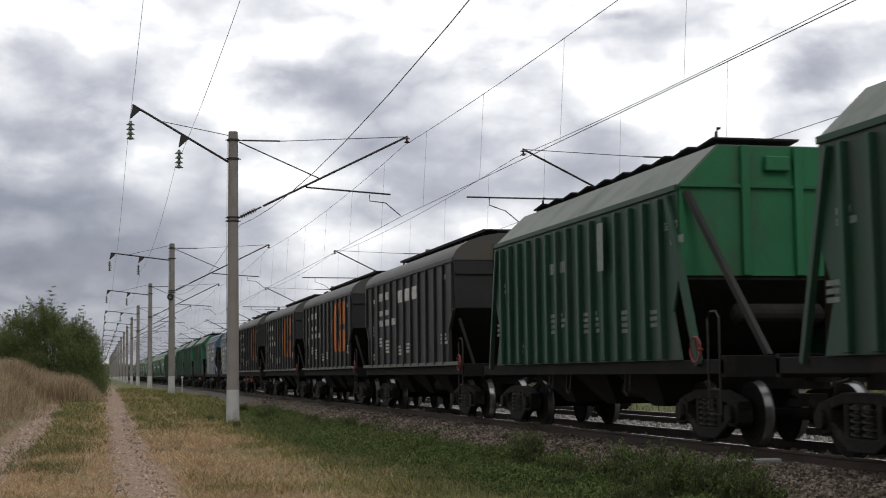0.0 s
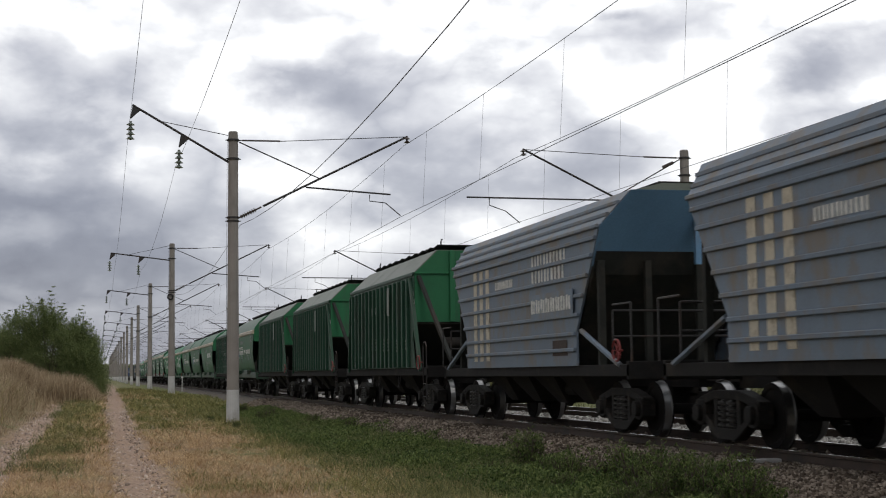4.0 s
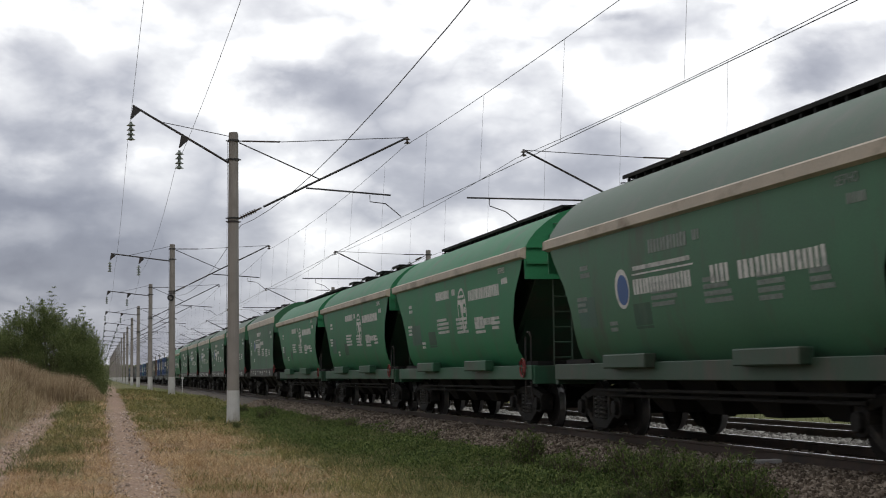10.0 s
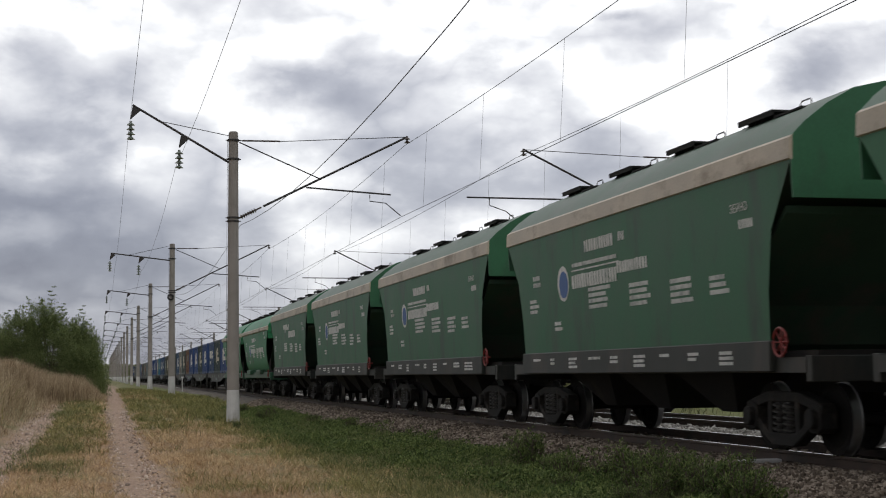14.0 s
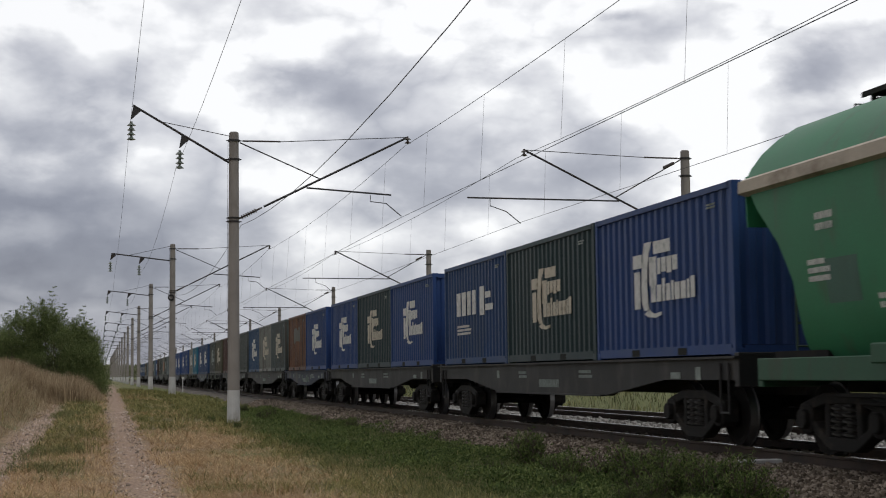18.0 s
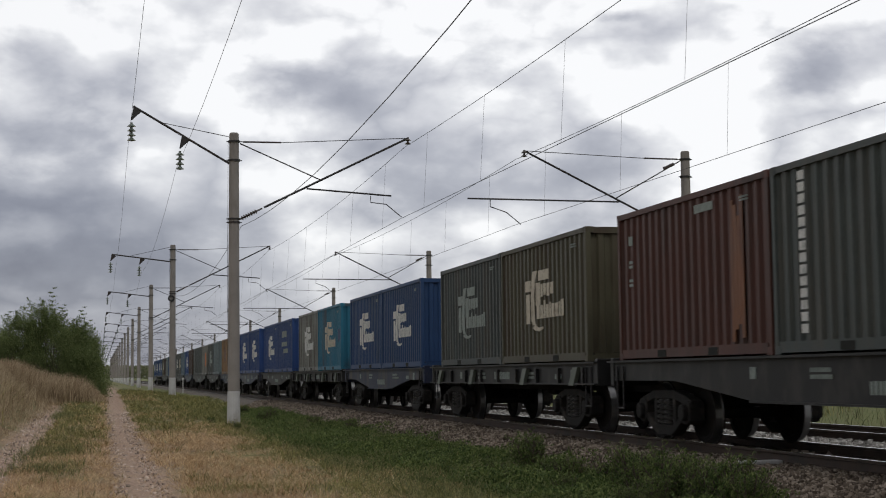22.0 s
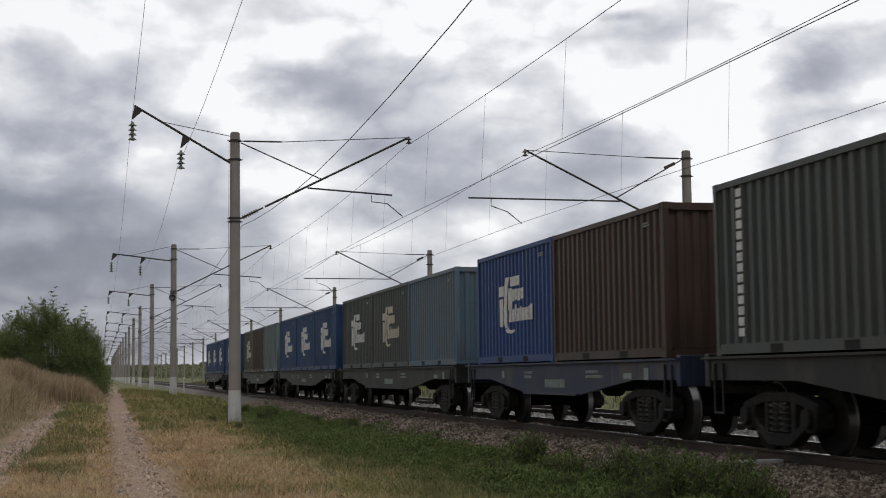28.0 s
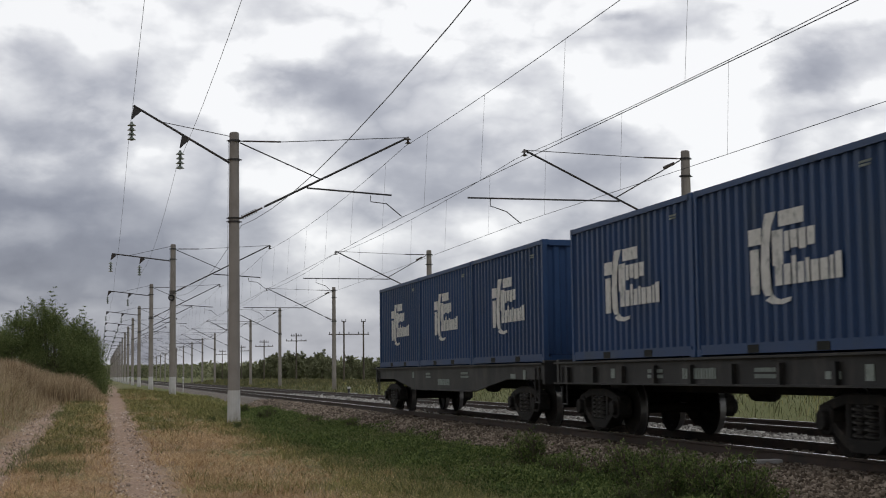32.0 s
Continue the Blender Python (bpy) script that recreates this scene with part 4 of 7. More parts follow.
    for y in (-hl + 2.6, 0.5, 1.6):
        part("cargo_loop", tube([(-1.45, y - 0.12, 1.1), (-1.47, y - 0.12, 0.8), (-1.47, y, 0.72), (-1.47, y + 0.12, 0.8), (-1.45, y + 0.12, 1.1)], 0.014, 5), M["steel_dark"], w)
    for s in (-1, 1):
        add_bogie(w, s * 5.25)
    add_ends(w, 7.55)
    return w


def turned_x(r, length):
    return turned([(-length / 2, r * 0.6), (-length / 2 + 0.06, r), (length / 2 - 0.06, r), (length / 2, r * 0.6)], 14)


def dark_hopper(label, emblem):
    """Grey ribbed hopper with a vaulted roof; some carry a large orange emblem."""
    w = wagon_root(label)
    rng = random.Random(label)
    mat = P_DARK
    H, hl, hw = 7.36, 6.14, 1.55
    common_underframe(w, H, 1.5, 1.1, 1.32, M["underframe"])
    for s in (-1, 1):
        part("side_wall", extrude_yz([(-hl + 0.5, 1.35), (hl - 0.5, 1.35), (hl - 0.5, 2.25), (hl, 2.75), (hl, 4.0), (-hl, 4.0), (-hl, 2.75), (-hl + 0.5, 2.25)], s * hw - 0.02, s * hw + 0.02), mat, w)
        part("top_rail", boxes(((s * hw, 0, 4.0), (0.14, 2 * hl, 0.12))), mat, w, bevel=0.01)
        n = 13
        for i in range(n):
            y = (i - (n - 1) / 2) * (2 * hl - 0.3) / (n - 1)
            low = 2.66 if i in (0, n - 1) else 1.36
            part("rib", mesh_once("dark_rib%.1f" % low, lambda: extrude_yz([(-0.06, low), (0.06, low), (0.05, 3.93), (-0.05, 3.93)], -0.04, 0.04), mat, bevel=0.01), None, w, at=Matrix.Translation((s * (hw + 0.05), y, 0)))
        for e in (-1, 1):
            bm = bmesh.new()
            for a, b in (((hl - 0.02, 2.75), (hl - 0.5, 2.25)), ((hl - 0.5, 2.25), (hl - 0.56, 1.38))):
                bm_rod(bm, (s * (hw + 0.03), e * a[0], a[1]), (s * (hw + 0.03), e * b[0], b[1]), 0.045, 6)
            part("edge_trim", bm, mat, w)
        part("bottom_rail", boxes(((s * (hw + 0.02), 0, 1.38), (0.1, 2 * hl + 0.9, 0.09))), P_ROOF, w, "dusty pale bottom rail")
    # again near-black inside, the shade under the ends put into the colour
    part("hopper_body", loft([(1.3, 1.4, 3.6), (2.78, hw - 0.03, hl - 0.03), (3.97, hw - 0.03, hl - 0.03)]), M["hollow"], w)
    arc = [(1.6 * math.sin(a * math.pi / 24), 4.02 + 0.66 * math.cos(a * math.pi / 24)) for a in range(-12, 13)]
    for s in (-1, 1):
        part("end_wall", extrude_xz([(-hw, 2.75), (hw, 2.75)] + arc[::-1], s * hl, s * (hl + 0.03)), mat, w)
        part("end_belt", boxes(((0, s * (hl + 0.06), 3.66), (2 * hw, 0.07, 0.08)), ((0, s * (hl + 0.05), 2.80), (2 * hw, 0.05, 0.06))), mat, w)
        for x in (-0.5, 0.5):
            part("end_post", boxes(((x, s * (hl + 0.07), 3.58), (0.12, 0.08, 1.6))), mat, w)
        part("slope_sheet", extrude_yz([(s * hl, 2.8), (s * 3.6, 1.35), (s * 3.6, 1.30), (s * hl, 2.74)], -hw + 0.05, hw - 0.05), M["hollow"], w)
        for x in (-1, 1):
            part("end_brace", rods([((x * 1.45, s * hl, 2.5), (x * 1.2, s * (hl + 0.5), 1.3))], 0.04, 6), M["hollow"], w)
    part("roof", extrude_xz(arc[::-1] + [(-1.6, 3.98), (1.6, 3.98)], -hl - 0.05, hl + 0.05), P_ROOFDARK, w, "vaulted dark sheet roof", soft=True)
    if "square" in label:
        roof_hatch_row(w, 5.75, 4.80, 4, mat, False)
    else:
        roof_hatch_row(w, hl - 0.75, 4.74, 18, mat, True, 1.1)
    hopper_chutes(w, 3.9, 1.4, 1.32, 3, M["underframe"])
    x = -hw - 0.024
    part("number_marking", bars(line_of(rng, 4.3, 2.0, 3.42, 0.25, 0.3), x), M["mark_white"], w, "white painted number bars")
    rows = line_of(rng, 5.4, 4.7, 3.40, 0.14) + line_of(rng, 3.9, 2.2, 2.95, 0.17) + line_of(rng, 4.3, 1.0, 2.62, 0.2) + block_of(rng, 5.3, 4.8, 2.6, 3, 0.08) + block_of(rng, 4.2, 3.4, 2.2, 3, 0.07) + block_of(rng, 2.9, 2.0, 2.1, 4, 0.07) + block_of(rng, 1.1, 0.4, 1.9, 3, 0.07) + block_of(rng, -0.2, -1.1, 1.95, 3, 0.07) + block_of(rng, -4.6, -5.4, 2.1, 3, 0.07) + block_of(rng, 5.2, 4.7, 1.7, 2, 0.08)
    tagged(part("stencil_marking", bars(rows, x), M["mark_white"], w, "rows of white stencil bars"), kind="stuff")
    part("grain_lettering", word_mesh("ЗЕРНО", 0.17, M["mark_white"]), None, w, "small pale stencilled word", at=Matrix.Translation((x - 0.004, -4.7, 3.55)))
    if emblem == 1:
        ribs = [(i - (n - 1) / 2) * (2 * hl - 0.3) / (n - 1) for i in range(n)]
        shapes = (([(-1.55, 2.9), (-1.87, 3.8), (-2.49, 3.8)], [(-1.55, 2.9), (-1.87, 1.98), (-2.49, 1.98)]), ([(-2.49, 3.8), (-2.81, 3.8)], [(-2.49, 3.3), (-2.81, 3.8)]), ([(-2.49, 2.55), (-2.93, 1.98)], [(-2.49, 1.98), (-2.93, 1.98)]), ([(-2.81, 2.95), (-3.15, 3.8), (-3.9, 3.8)], [(-2.81, 2.95), (-3.9, 2.98)]), ([(-2.78, 2.75), (-3.9, 2.78)], [(-2.78, 2.75), (-3.25, 1.98), (-3.9, 1.98)]))
        paintwork = bmesh.new()
        for top, low in shapes:
            top, low = [[(y * 1.16 - 0.07, z) for y, z in side][::-1] for side in (top, low)]
            cuts = sorted({y for y, z in top + low} | {r + d for r in ribs for d in (-0.056, 0.056) if top[0][0] < r + d < top[-1][0]})
            for y0, y1 in zip(cuts, cuts[1:]):           # laid over wall and ribs alike
                on_rib = any(abs((y0 + y1) / 2 - r) < 0.056 for r in ribs)
                x = -hw - (0.094 if on_rib else 0.023)
                q = [(y, float(np.interp(y, [p[0] for p in side], [p[1] for p in side]))) for y, side in ((y0, low), (y1, low), (y1, top), (y0, top))]
                paintwork.faces.new([paintwork.verts.new((x, y, z)) for y, z in q])
        part("emblem", paintwork, M["mark_orange"], w, "large orange angular emblem painted over the ribs")
    elif emblem == 2:
        part("notice_panel", bars([(-1.9, 1.2, 3.24, 3.60)], -hw - 0.026), M["mark_white"], w, "white name panel")
    for s in (-1, 1):
        add_bogie(w, s * 5.25)
    end_platform(w, H, hl, M["steel_dark"], 1.5)
    add_handwheel(w, (-1.55, -hl - 0.35, 1.4))
    if "square" in label:
        for y in (2.4, -0.5, -1.5):
            add_handwheel(w, (-1.42, y, 0.92))
        part("valve_shaft", rods([((-1.36, 2.6, 0.92), (-1.36, -1.7, 0.92))], 0.02, 5), M["mark_red"], w, "thin red operating shaft")
    add_ends(w, 7.55)
    return w


def blue_hopper(label):
    """Trapezoid mineral hopper with horizontal side ribs, bleached blue."""
    w = wagon_root(label)
    rng = random.Random(label)
    H, hw = 7.36, 1.53
    lb, lt = 4.15, 5.95
    common_underframe(w, H, 1.5, 1.05, 1.26, M["underframe"])

    def edge(z):
        return lb + (lt - lb) * min(1, max(0, (z - 1.9) / 2.45)) if z > 1.9 else lb
    for s in (-1, 1):
        part("side_wall", extrude_yz([(-edge(z), z) for z in (1.25, 1.9, 3.3, 3.75)] + [(edge(z), z) for z in (3.75, 3.3, 1.9, 1.25)], s * hw - 0.02, s * hw + 0.02), P_BLUE, w)
        top = extrude_yz([(-edge(3.75), 3.75), (edge(3.75), 3.75), (edge(4.35), 4.35), (-edge(4.35), 4.35)], s * hw - 0.02, s * hw + 0.02)
        for v in top.verts:
            if v.co.z > 4:
                v.co.x -= s * 0.45
        part("upper_wall", top, P_BLUE, w)
        for z in (1.55, 1.85, 2.2, 2.55, 2.9, 3.25, 3.55, 3.75):
            e = edge(z) - 0.03
            part("side_rib", boxes(((s * (hw + 0.035), 0, z), (0.07, 2 * e, 0.075))), P_BLUE, w, bevel=0.012)
        for z in (3.95, 4.15):
            part("side_rib", boxes(((s * (hw - (z - 3.75) * 0.75 + 0.03), 0, z), (0.06, 2 * edge(z) - 0.06, 0.06))), P_BLUE, w)
    part("hopper_body", loft([(1.25, 1.4, 3.4), (2.9, hw - 0.03, 5.0), (3.75, hw - 0.03, edge(3.75) - 0.06), (4.33, 1.05, edge(4.33) - 0.04)]), M["hollow"], w)
    for s in (-1, 1):
        bm = extrude_xz([(-hw, 3.05), (hw, 3.05), (hw, 3.75), (1.08, 4.35), (-1.08, 4.35), (-hw, 3.75)], s * edge(3.4), s * (edge(3.4) + 0.03))
        for v in bm.verts:
            v.co.y += s * (edge(v.co.z) - edge(3.4))
        part("end_wall", bm, P_BLUEEND, w, "clear blue upper end wall")
        part("end_post", boxes(((0.3, s * (edge(3.9) + 0.05), 3.7), (0.16, 0.09, 1.3))), P_BLUEEND, w)
        for x in (-1.4, -0.5, 0.5, 1.4):
            part("end_post", boxes(((x, s * (lb + 1.0), 2.2), (0.12, 0.12, 1.9))), M["hollow"], w)
        part("corner_brace", rods([((-1.5, s * 4.3, 1.9), (-1.5, s * 6.3, 1.25)), ((1.5, s * 4.3, 1.9), (1.5, s * 6.3, 1.25))], 0.05), P_BLUE, w)
        part("platform_rail", rods([((-1.5, s * 6.0, 2.2), (1.4, s * 6.0, 2.2)), ((-1.5, s * 6.0, 1.3), (-1.5, s * 6.0, 2.2)), ((-1.5, s * 6.9, 1.3), (-1.5, s * 6.9, 2.3)), ((-1.5, s * 6.0, 2.3), (-1.5, s * 6.9, 2.3)), ((-1.5, s * 6.0, 1.75), (1.4, s * 6.0, 1.75))], 0.02), M["steel_dark"], w)
    part("roof", extrude_xz([(-1.1, 4.33), (-0.5, 4.48), (0.5, 4.48), (1.1, 4.33)], -lt, lt), P_ROOF, w)
    part("roof_walkway", boxes(((0, 0, 4.55), (0.7, 2 * lt - 1.0, 0.06))), M["asphalt_dark"], w)
    hopper_chutes(w, 3.6, 1.4, 1.25, 4, M["underframe"])
    rows = line_of(rng, -1.35, -3.6, 2.95, 0.26, 0.9) + line_of(rng, -1.35, -3.6, 3.30, 0.24, 0.9) + line_of(rng, 1.5, 0.1, 2.98, 0.18)
    part("number_marking", bars(rows, -hw - 0.026), M["mark_white"], w, "faded white lettering bars")
    part("name_marking", bars([(-1.45 - 0.325 * k - d, -1.45 - 0.325 * k - d - 0.1, 2.32, 2.58 if d else 2.60) for k in range(8) for d in (0.0, 0.15)], -hw - 0.078), M["mark_white"], w, "white name bars on the side")
    part("rib_plate", boxes(((-hw - 0.066, -2.75, 2.45), (0.016, 2.7, 0.5))), P_BLUE, w, "flat plate behind the lettering")
    stripes = bmesh.new()
    for k in range(3):
        bm_box(stripes, (-hw - 0.024, 2.2 + 0.55 * k, 2.45), (0.008, 0.28, 2.1))
    part("faded_stripes", stripes, M["mark_cream"], w, "three faded ochre upright stripes")
    part("rust_patch", bars([(-3.6, -2.7, 1.45, 1.75)], -hw - 0.026), M["rail_side"], w, "brown patched corner")
    for s in (-1, 1):
        add_bogie(w, s * 5.25)
    add_handwheel(w, (-1.5, -6.2, 1.5))
    add_ends(w, 7.55)
    return w


def side_x(levels):
    """Half width as a function of height, from a list of (z, w)."""
    def f(z):
        for (z0, w0), (z1, w1) in zip(levels, levels[1:]):
            if z <= z1:
                return -(w0 + (w1 - w0) * max(0, z - z0) / (z1 - z0))
        return -levels[-1][1]
    return f


def barrel_body(w, levels, ends, mat, roof, z_split, endmat, dark_z, fitted=True):
    """Curved shell whose ends follow their own outline; ends: function z -> half length."""
    for s in (-1, 1):
        bm = bmesh.new()
        rows = []
        for z, hw in levels:
            if z <= z_split + 1e-6:
                rows.append([bm.verts.new((s * hw, k * ends(z) / 6, z)) for k in range(-6, 7)])
        for a, b in zip(rows, rows[1:]):
            for k in range(12):
                bm.faces.new((a[k], a[k + 1], b[k + 1], b[k]) if s > 0 else (b[k], b[k + 1], a[k + 1], a[k]))
        part("side_wall", bm, mat, w, soft=True)
    up = [l for l in levels if l[0] >= z_split - 1e-6]
    outline = [(-hw, z) for z, hw in up] + [(hw, z) for z, hw in up[::-1]]
    e = ends(z_split)
    part("roof", extrude_xz(outline, -e + 0.02, e - 0.02), roof, w, "curved sheet roof", soft=True)
    inner = loft([(levels[0][0], levels[0][1] - 0.08, ends(levels[0][0]) - 1.6), (dark_z, levels[0][1] - 0.06, e - 0.75), (z_split, up[0][1] - 0.05, e - 0.42)])
    part("hopper_body", inner, P_SILL, w)
    for s in (-1, 1):
        pts = [(-side_x(levels)(dark_z), dark_z)] + [(hw, z) for z, hw in levels if z > dark_z + 0.02]
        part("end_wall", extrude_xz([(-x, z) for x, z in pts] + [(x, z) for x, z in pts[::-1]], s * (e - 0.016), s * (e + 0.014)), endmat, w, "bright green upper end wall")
        hw = pts[0][0]
        if not fitted:
            continue
        for z in (z_split + 0.06, z_split - 0.28):
            part("end_belt", boxes(((0, s * (e + 0.045), z), (2 * hw - 0.05, 0.06, 0.05))), endmat, w)
        part("end_step", boxes(((-0.75, s * (e + 0.12), z_split + 0.30), (0.62, 0.20, 0.03)), ((-1.0, s * (e + 0.07), z_split + 0.22), (0.03, 0.10, 0.15)), ((-0.5, s * (e + 0.07), z_split + 0.22), (0.03, 0.10, 0.15))), endmat, w)
        part("end_grip", rods([((-0.95, s * (e + 0.07), z_split + k), (-0.55, s * (e + 0.07), z_split + k)) for k in (-0.45, -0.12, 0.55)] + [((-0.95, s * (e + 0.01), z_split + k), (-0.95, s * (e + 0.08), z_split + k)) for k in (-0.45, -0.12, 0.55)], 0.014, 5), endmat, w)


def round_hopper(label, mat, roof, fancy, long_walk, bright=False):
    """Barrel-sided grain hopper with a pale cornice and cut-back lower ends."""
    w = wagon_root(label)
    rng = random.Random(label)
    H = 7.36
    levels = [(1.28, 1.18), (1.42, 1.30), (1.62, 1.40), (1.9, 1.475), (2.3, 1.53), (2.8, 1.575), (3.3, 1.60), (3.72, 1.61)]
    top = 0.96 if bright else 1.08
    levels += [(3.72 + top * k, x) for k, x in ((0.20, 1.50), (0.42, 1.33), (0.64, 1.08), (0.82, 0.80), (0.95, 0.45), (1.0, 0.12))]

    def ends(z):
        pts = [(1.28, 5.75), (1.6, 5.66), (2.1, 5.6), (2.5, 5.72), (3.0, 6.1), (3.45, 6.68), (3.6, 6.82), (9, 6.82)]
        for (z0, a), (z1, b) in zip(pts, pts[1:]):
            if z <= z1:
                return a + (b - a) * max(0, z - z0) / (z1 - z0)
    xf = side_x(levels)
    barrel_body(w, levels, ends, mat, roof, 3.72, P_BRIGHT if bright else P_LITEND, 3.1)
    sill = P_SILLG if bright else P_SILL
    for s in (-1, 1):
        part("cornice", extrude_xz([(s * 1.58, 3.52), (s * 1.70, 3.56), (s * 1.70, 3.72), (s * 1.57, 3.78)], -6.86, 6.86), P_STRIPE, w, "faded cream cornice strip")
        part("side_sill", boxes(((s * 1.42, 0, 1.15), (0.14, 2 * 6.85, 0.30))), sill, w, bevel=0.012)
        for y in (-2.8, 2.55):
            part("sill_box", boxes(((s * 1.56, y, 1.32), (0.22, 2.0, 0.24))), sill, w, "box-shaped sill cover", bevel=0.02)
        part("end_beam", boxes(((0, s * 6.85, 1.1), (2.9, 0.16, 0.38))), sill, w, bevel=0.012)
        add_ladder(w, -0.95, -0.55, s * 6.72, 1.3, 3.4)
        part("slope_sheet", extrude_yz([(s * 6.2, 3.12), (s * 3.8, 1.35), (s * 3.8, 1.25), (s * 6.2, 3.02)], -1.2, 1.2), P_SILL, w)
    part("centre_sill", boxes(((0, 0, 1.0), (0.42, 13.4, 0.34))), M["underframe"], w)
    for s in (-1, 1):
        part("end_floor", boxes(((0, s * 5.95, 1.34), (2.6, 1.45, 0.10))), M["underframe"], w)
    part("running_pipe", rods([((-1.3, -5, 0.82), (-1.3, 5, 0.82)), ((-1.2, -4.6, 0.72), (-1.2, 4.6, 0.72))], 0.03), M["underframe"], w)
    hopper_chutes(w, 4.0, 1.2, 1.2, 4, M["underframe"])
    roof_hatch_row(w, 5.75, 3.74 + top, 26 if long_walk else 4, mat, long_walk)
    end_platform(w, H, 6.0, M["steel_dark"], 1.42)
    hopper_marks(w, rng, xf, 1.75, bright)
    logo_marks(w, rng, fancy, xf, bright)
    for y, z, wy, hz, pm in ((rng.uniform(3.2, 4.4), 1.95, rng.uniform(0.7, 1.2), 0.55, P_PATCH), (rng.uniform(0.6, 2.2), 1.85, rng.uniform(0.5, 0.9), 0.42, P_SOOT)):
        part("repaint_patch", flat_on(bars([(y, y + wy, z + hz * k / 4, z + hz * (k + 1) / 4) for k in range(4)], -0.0015, 0.0015), xf), pm, w, "overpainted patch")
    if bright:
        add_handwheel(w, (-1.5, -6.3, 1.25))
    for s in (-1, 1):
        add_bogie(w, s * 5.25)
    add_ends(w, 7.55)
    return w


def modern_hopper(label, fancy):
    """Tall straight-sided grain hopper with a cream cornice and a dark skirt."""
    w = wagon_root(label)
    rng = random.Random(label)
    levels = [(1.5, 1.50), (2.2, 1.53), (3.0, 1.56), (3.86, 1.59), (4.16, 1.57), (4.35, 1.38), (4.6, 1.05), (4.82, 0.65), (4.92, 0.2)]

    def ends(z):
        pts = [(1.5, 5.74), (2.4, 5.80), (3.0, 5.98), (3.4, 6.3), (3.86, 6.65), (9, 6.65)]
        for (z0, a), (z1, b) in zip(pts, pts[1:]):
            if z <= z1:
                return a + (b - a) * max(0, z - z0) / (z1 - z0)
    xf = side_x(levels)
    barrel_body(w, levels, ends, P_MODERN, P_ROOFGREY, 3.86, P_MODERN, 3.35, False)
    for s in (-1, 1):
        part("cornice", extrude_xz([(s * 1.57, 3.84), (s * 1.625, 3.86), (s * 1.61, 4.13), (s * 1.56, 4.17)], -6.67, 6.67), P_STRIPE, w, "cream cornice strip")
        part("skirt", boxes(((s * 1.49, 0, 1.32), (0.12, 11.6, 0.42))), P_DARKGREEN, w, "grimy dark skirt beam", bevel=0.015)
        part("side_sill", boxes(((s * 1.40, 0, 1.20), (0.12, 13.3, 0.20))), P_DARKGREEN, w)
        part("end_beam", boxes(((0, s * 6.7, 1.15), (2.9, 0.16, 0.34))), P_DARKGREEN, w, bevel=0.012)
        part("slope_sheet", extrude_yz([(s * 6.2, 3.3), (s * 3.8, 1.5), (s * 3.8, 1.4), (s * 6.2, 3.2)], -1.45, 1.45), P_SILL, w)
        add_ladder(w, 0.55, 0.95, s * 6.4, 1.3, 3.4)
        rows = []
        for k in range(9):
            rows += block_of(rng, 5.0 - k * 1.15, 4.5 - k * 1.15 - rng.uniform(-0.2, 0.3), 1.36, 1 + k % 3, 0.05)
        tagged(part("stencil_marking", bars(rows, s * 1.554), M["mark_white"], w), kind="stuff")
    part("centre_sill", boxes(((0, 0, 1.0), (0.42, 13.4, 0.34))), M["underframe"], w)
    for s in (-1, 1):
        part("end_floor", boxes(((0, s * 5.95, 1.34), (2.6, 1.45, 0.10))), M["underframe"], w)
    hopper_chutes(w, 4.0, 1.3, 1.25, 3, M["underframe"])
    roof_hatch_row(w, 5.75, 4.90, 4, P_MODERN, False)
    hopper_marks(w, rng, xf, 1.85, True)
    logo_marks(w, rng, fancy, xf, True)
    for m in w.children:                     # the lettering sits higher on these tall sides
        if m.name.startswith(("number_marking", "name_marking", "emblem")):
            m.location = (-0.013, 0.15, 0.28)
    add_handwheel(w, (-1.5, -6.05, 1.5))
    for s in (-1, 1):
        add_bogie(w, s * 5.25)
    add_ends(w, 7.55)
    return w


P_DARKGREEN = paint("grimy_green_black_skirt_paint", (0.024, 0.028, 0.026), stain=(0.05, 0.042, 0.036), stain_amount=0.45)


def disc_bm(y, z, r, n=20, x=-0.004):
    bm = bmesh.new()
    vs = [bm.verts.new((x, y + r * math.cos(2 * math.pi * k / n), z + r * math.sin(2 * math.pi * k / n))) for k in range(n)]
    vb = [bm.verts.new((x + 0.006, v.co.y, v.co.z)) for v in vs]
    bm.faces.new(vs); bm.faces.new(vb[::-1])
    for k in range(n):
        bm.faces.new((vs[k], vs[(k + 1) % n], vb[(k + 1) % n], vb[k]))
    return bm


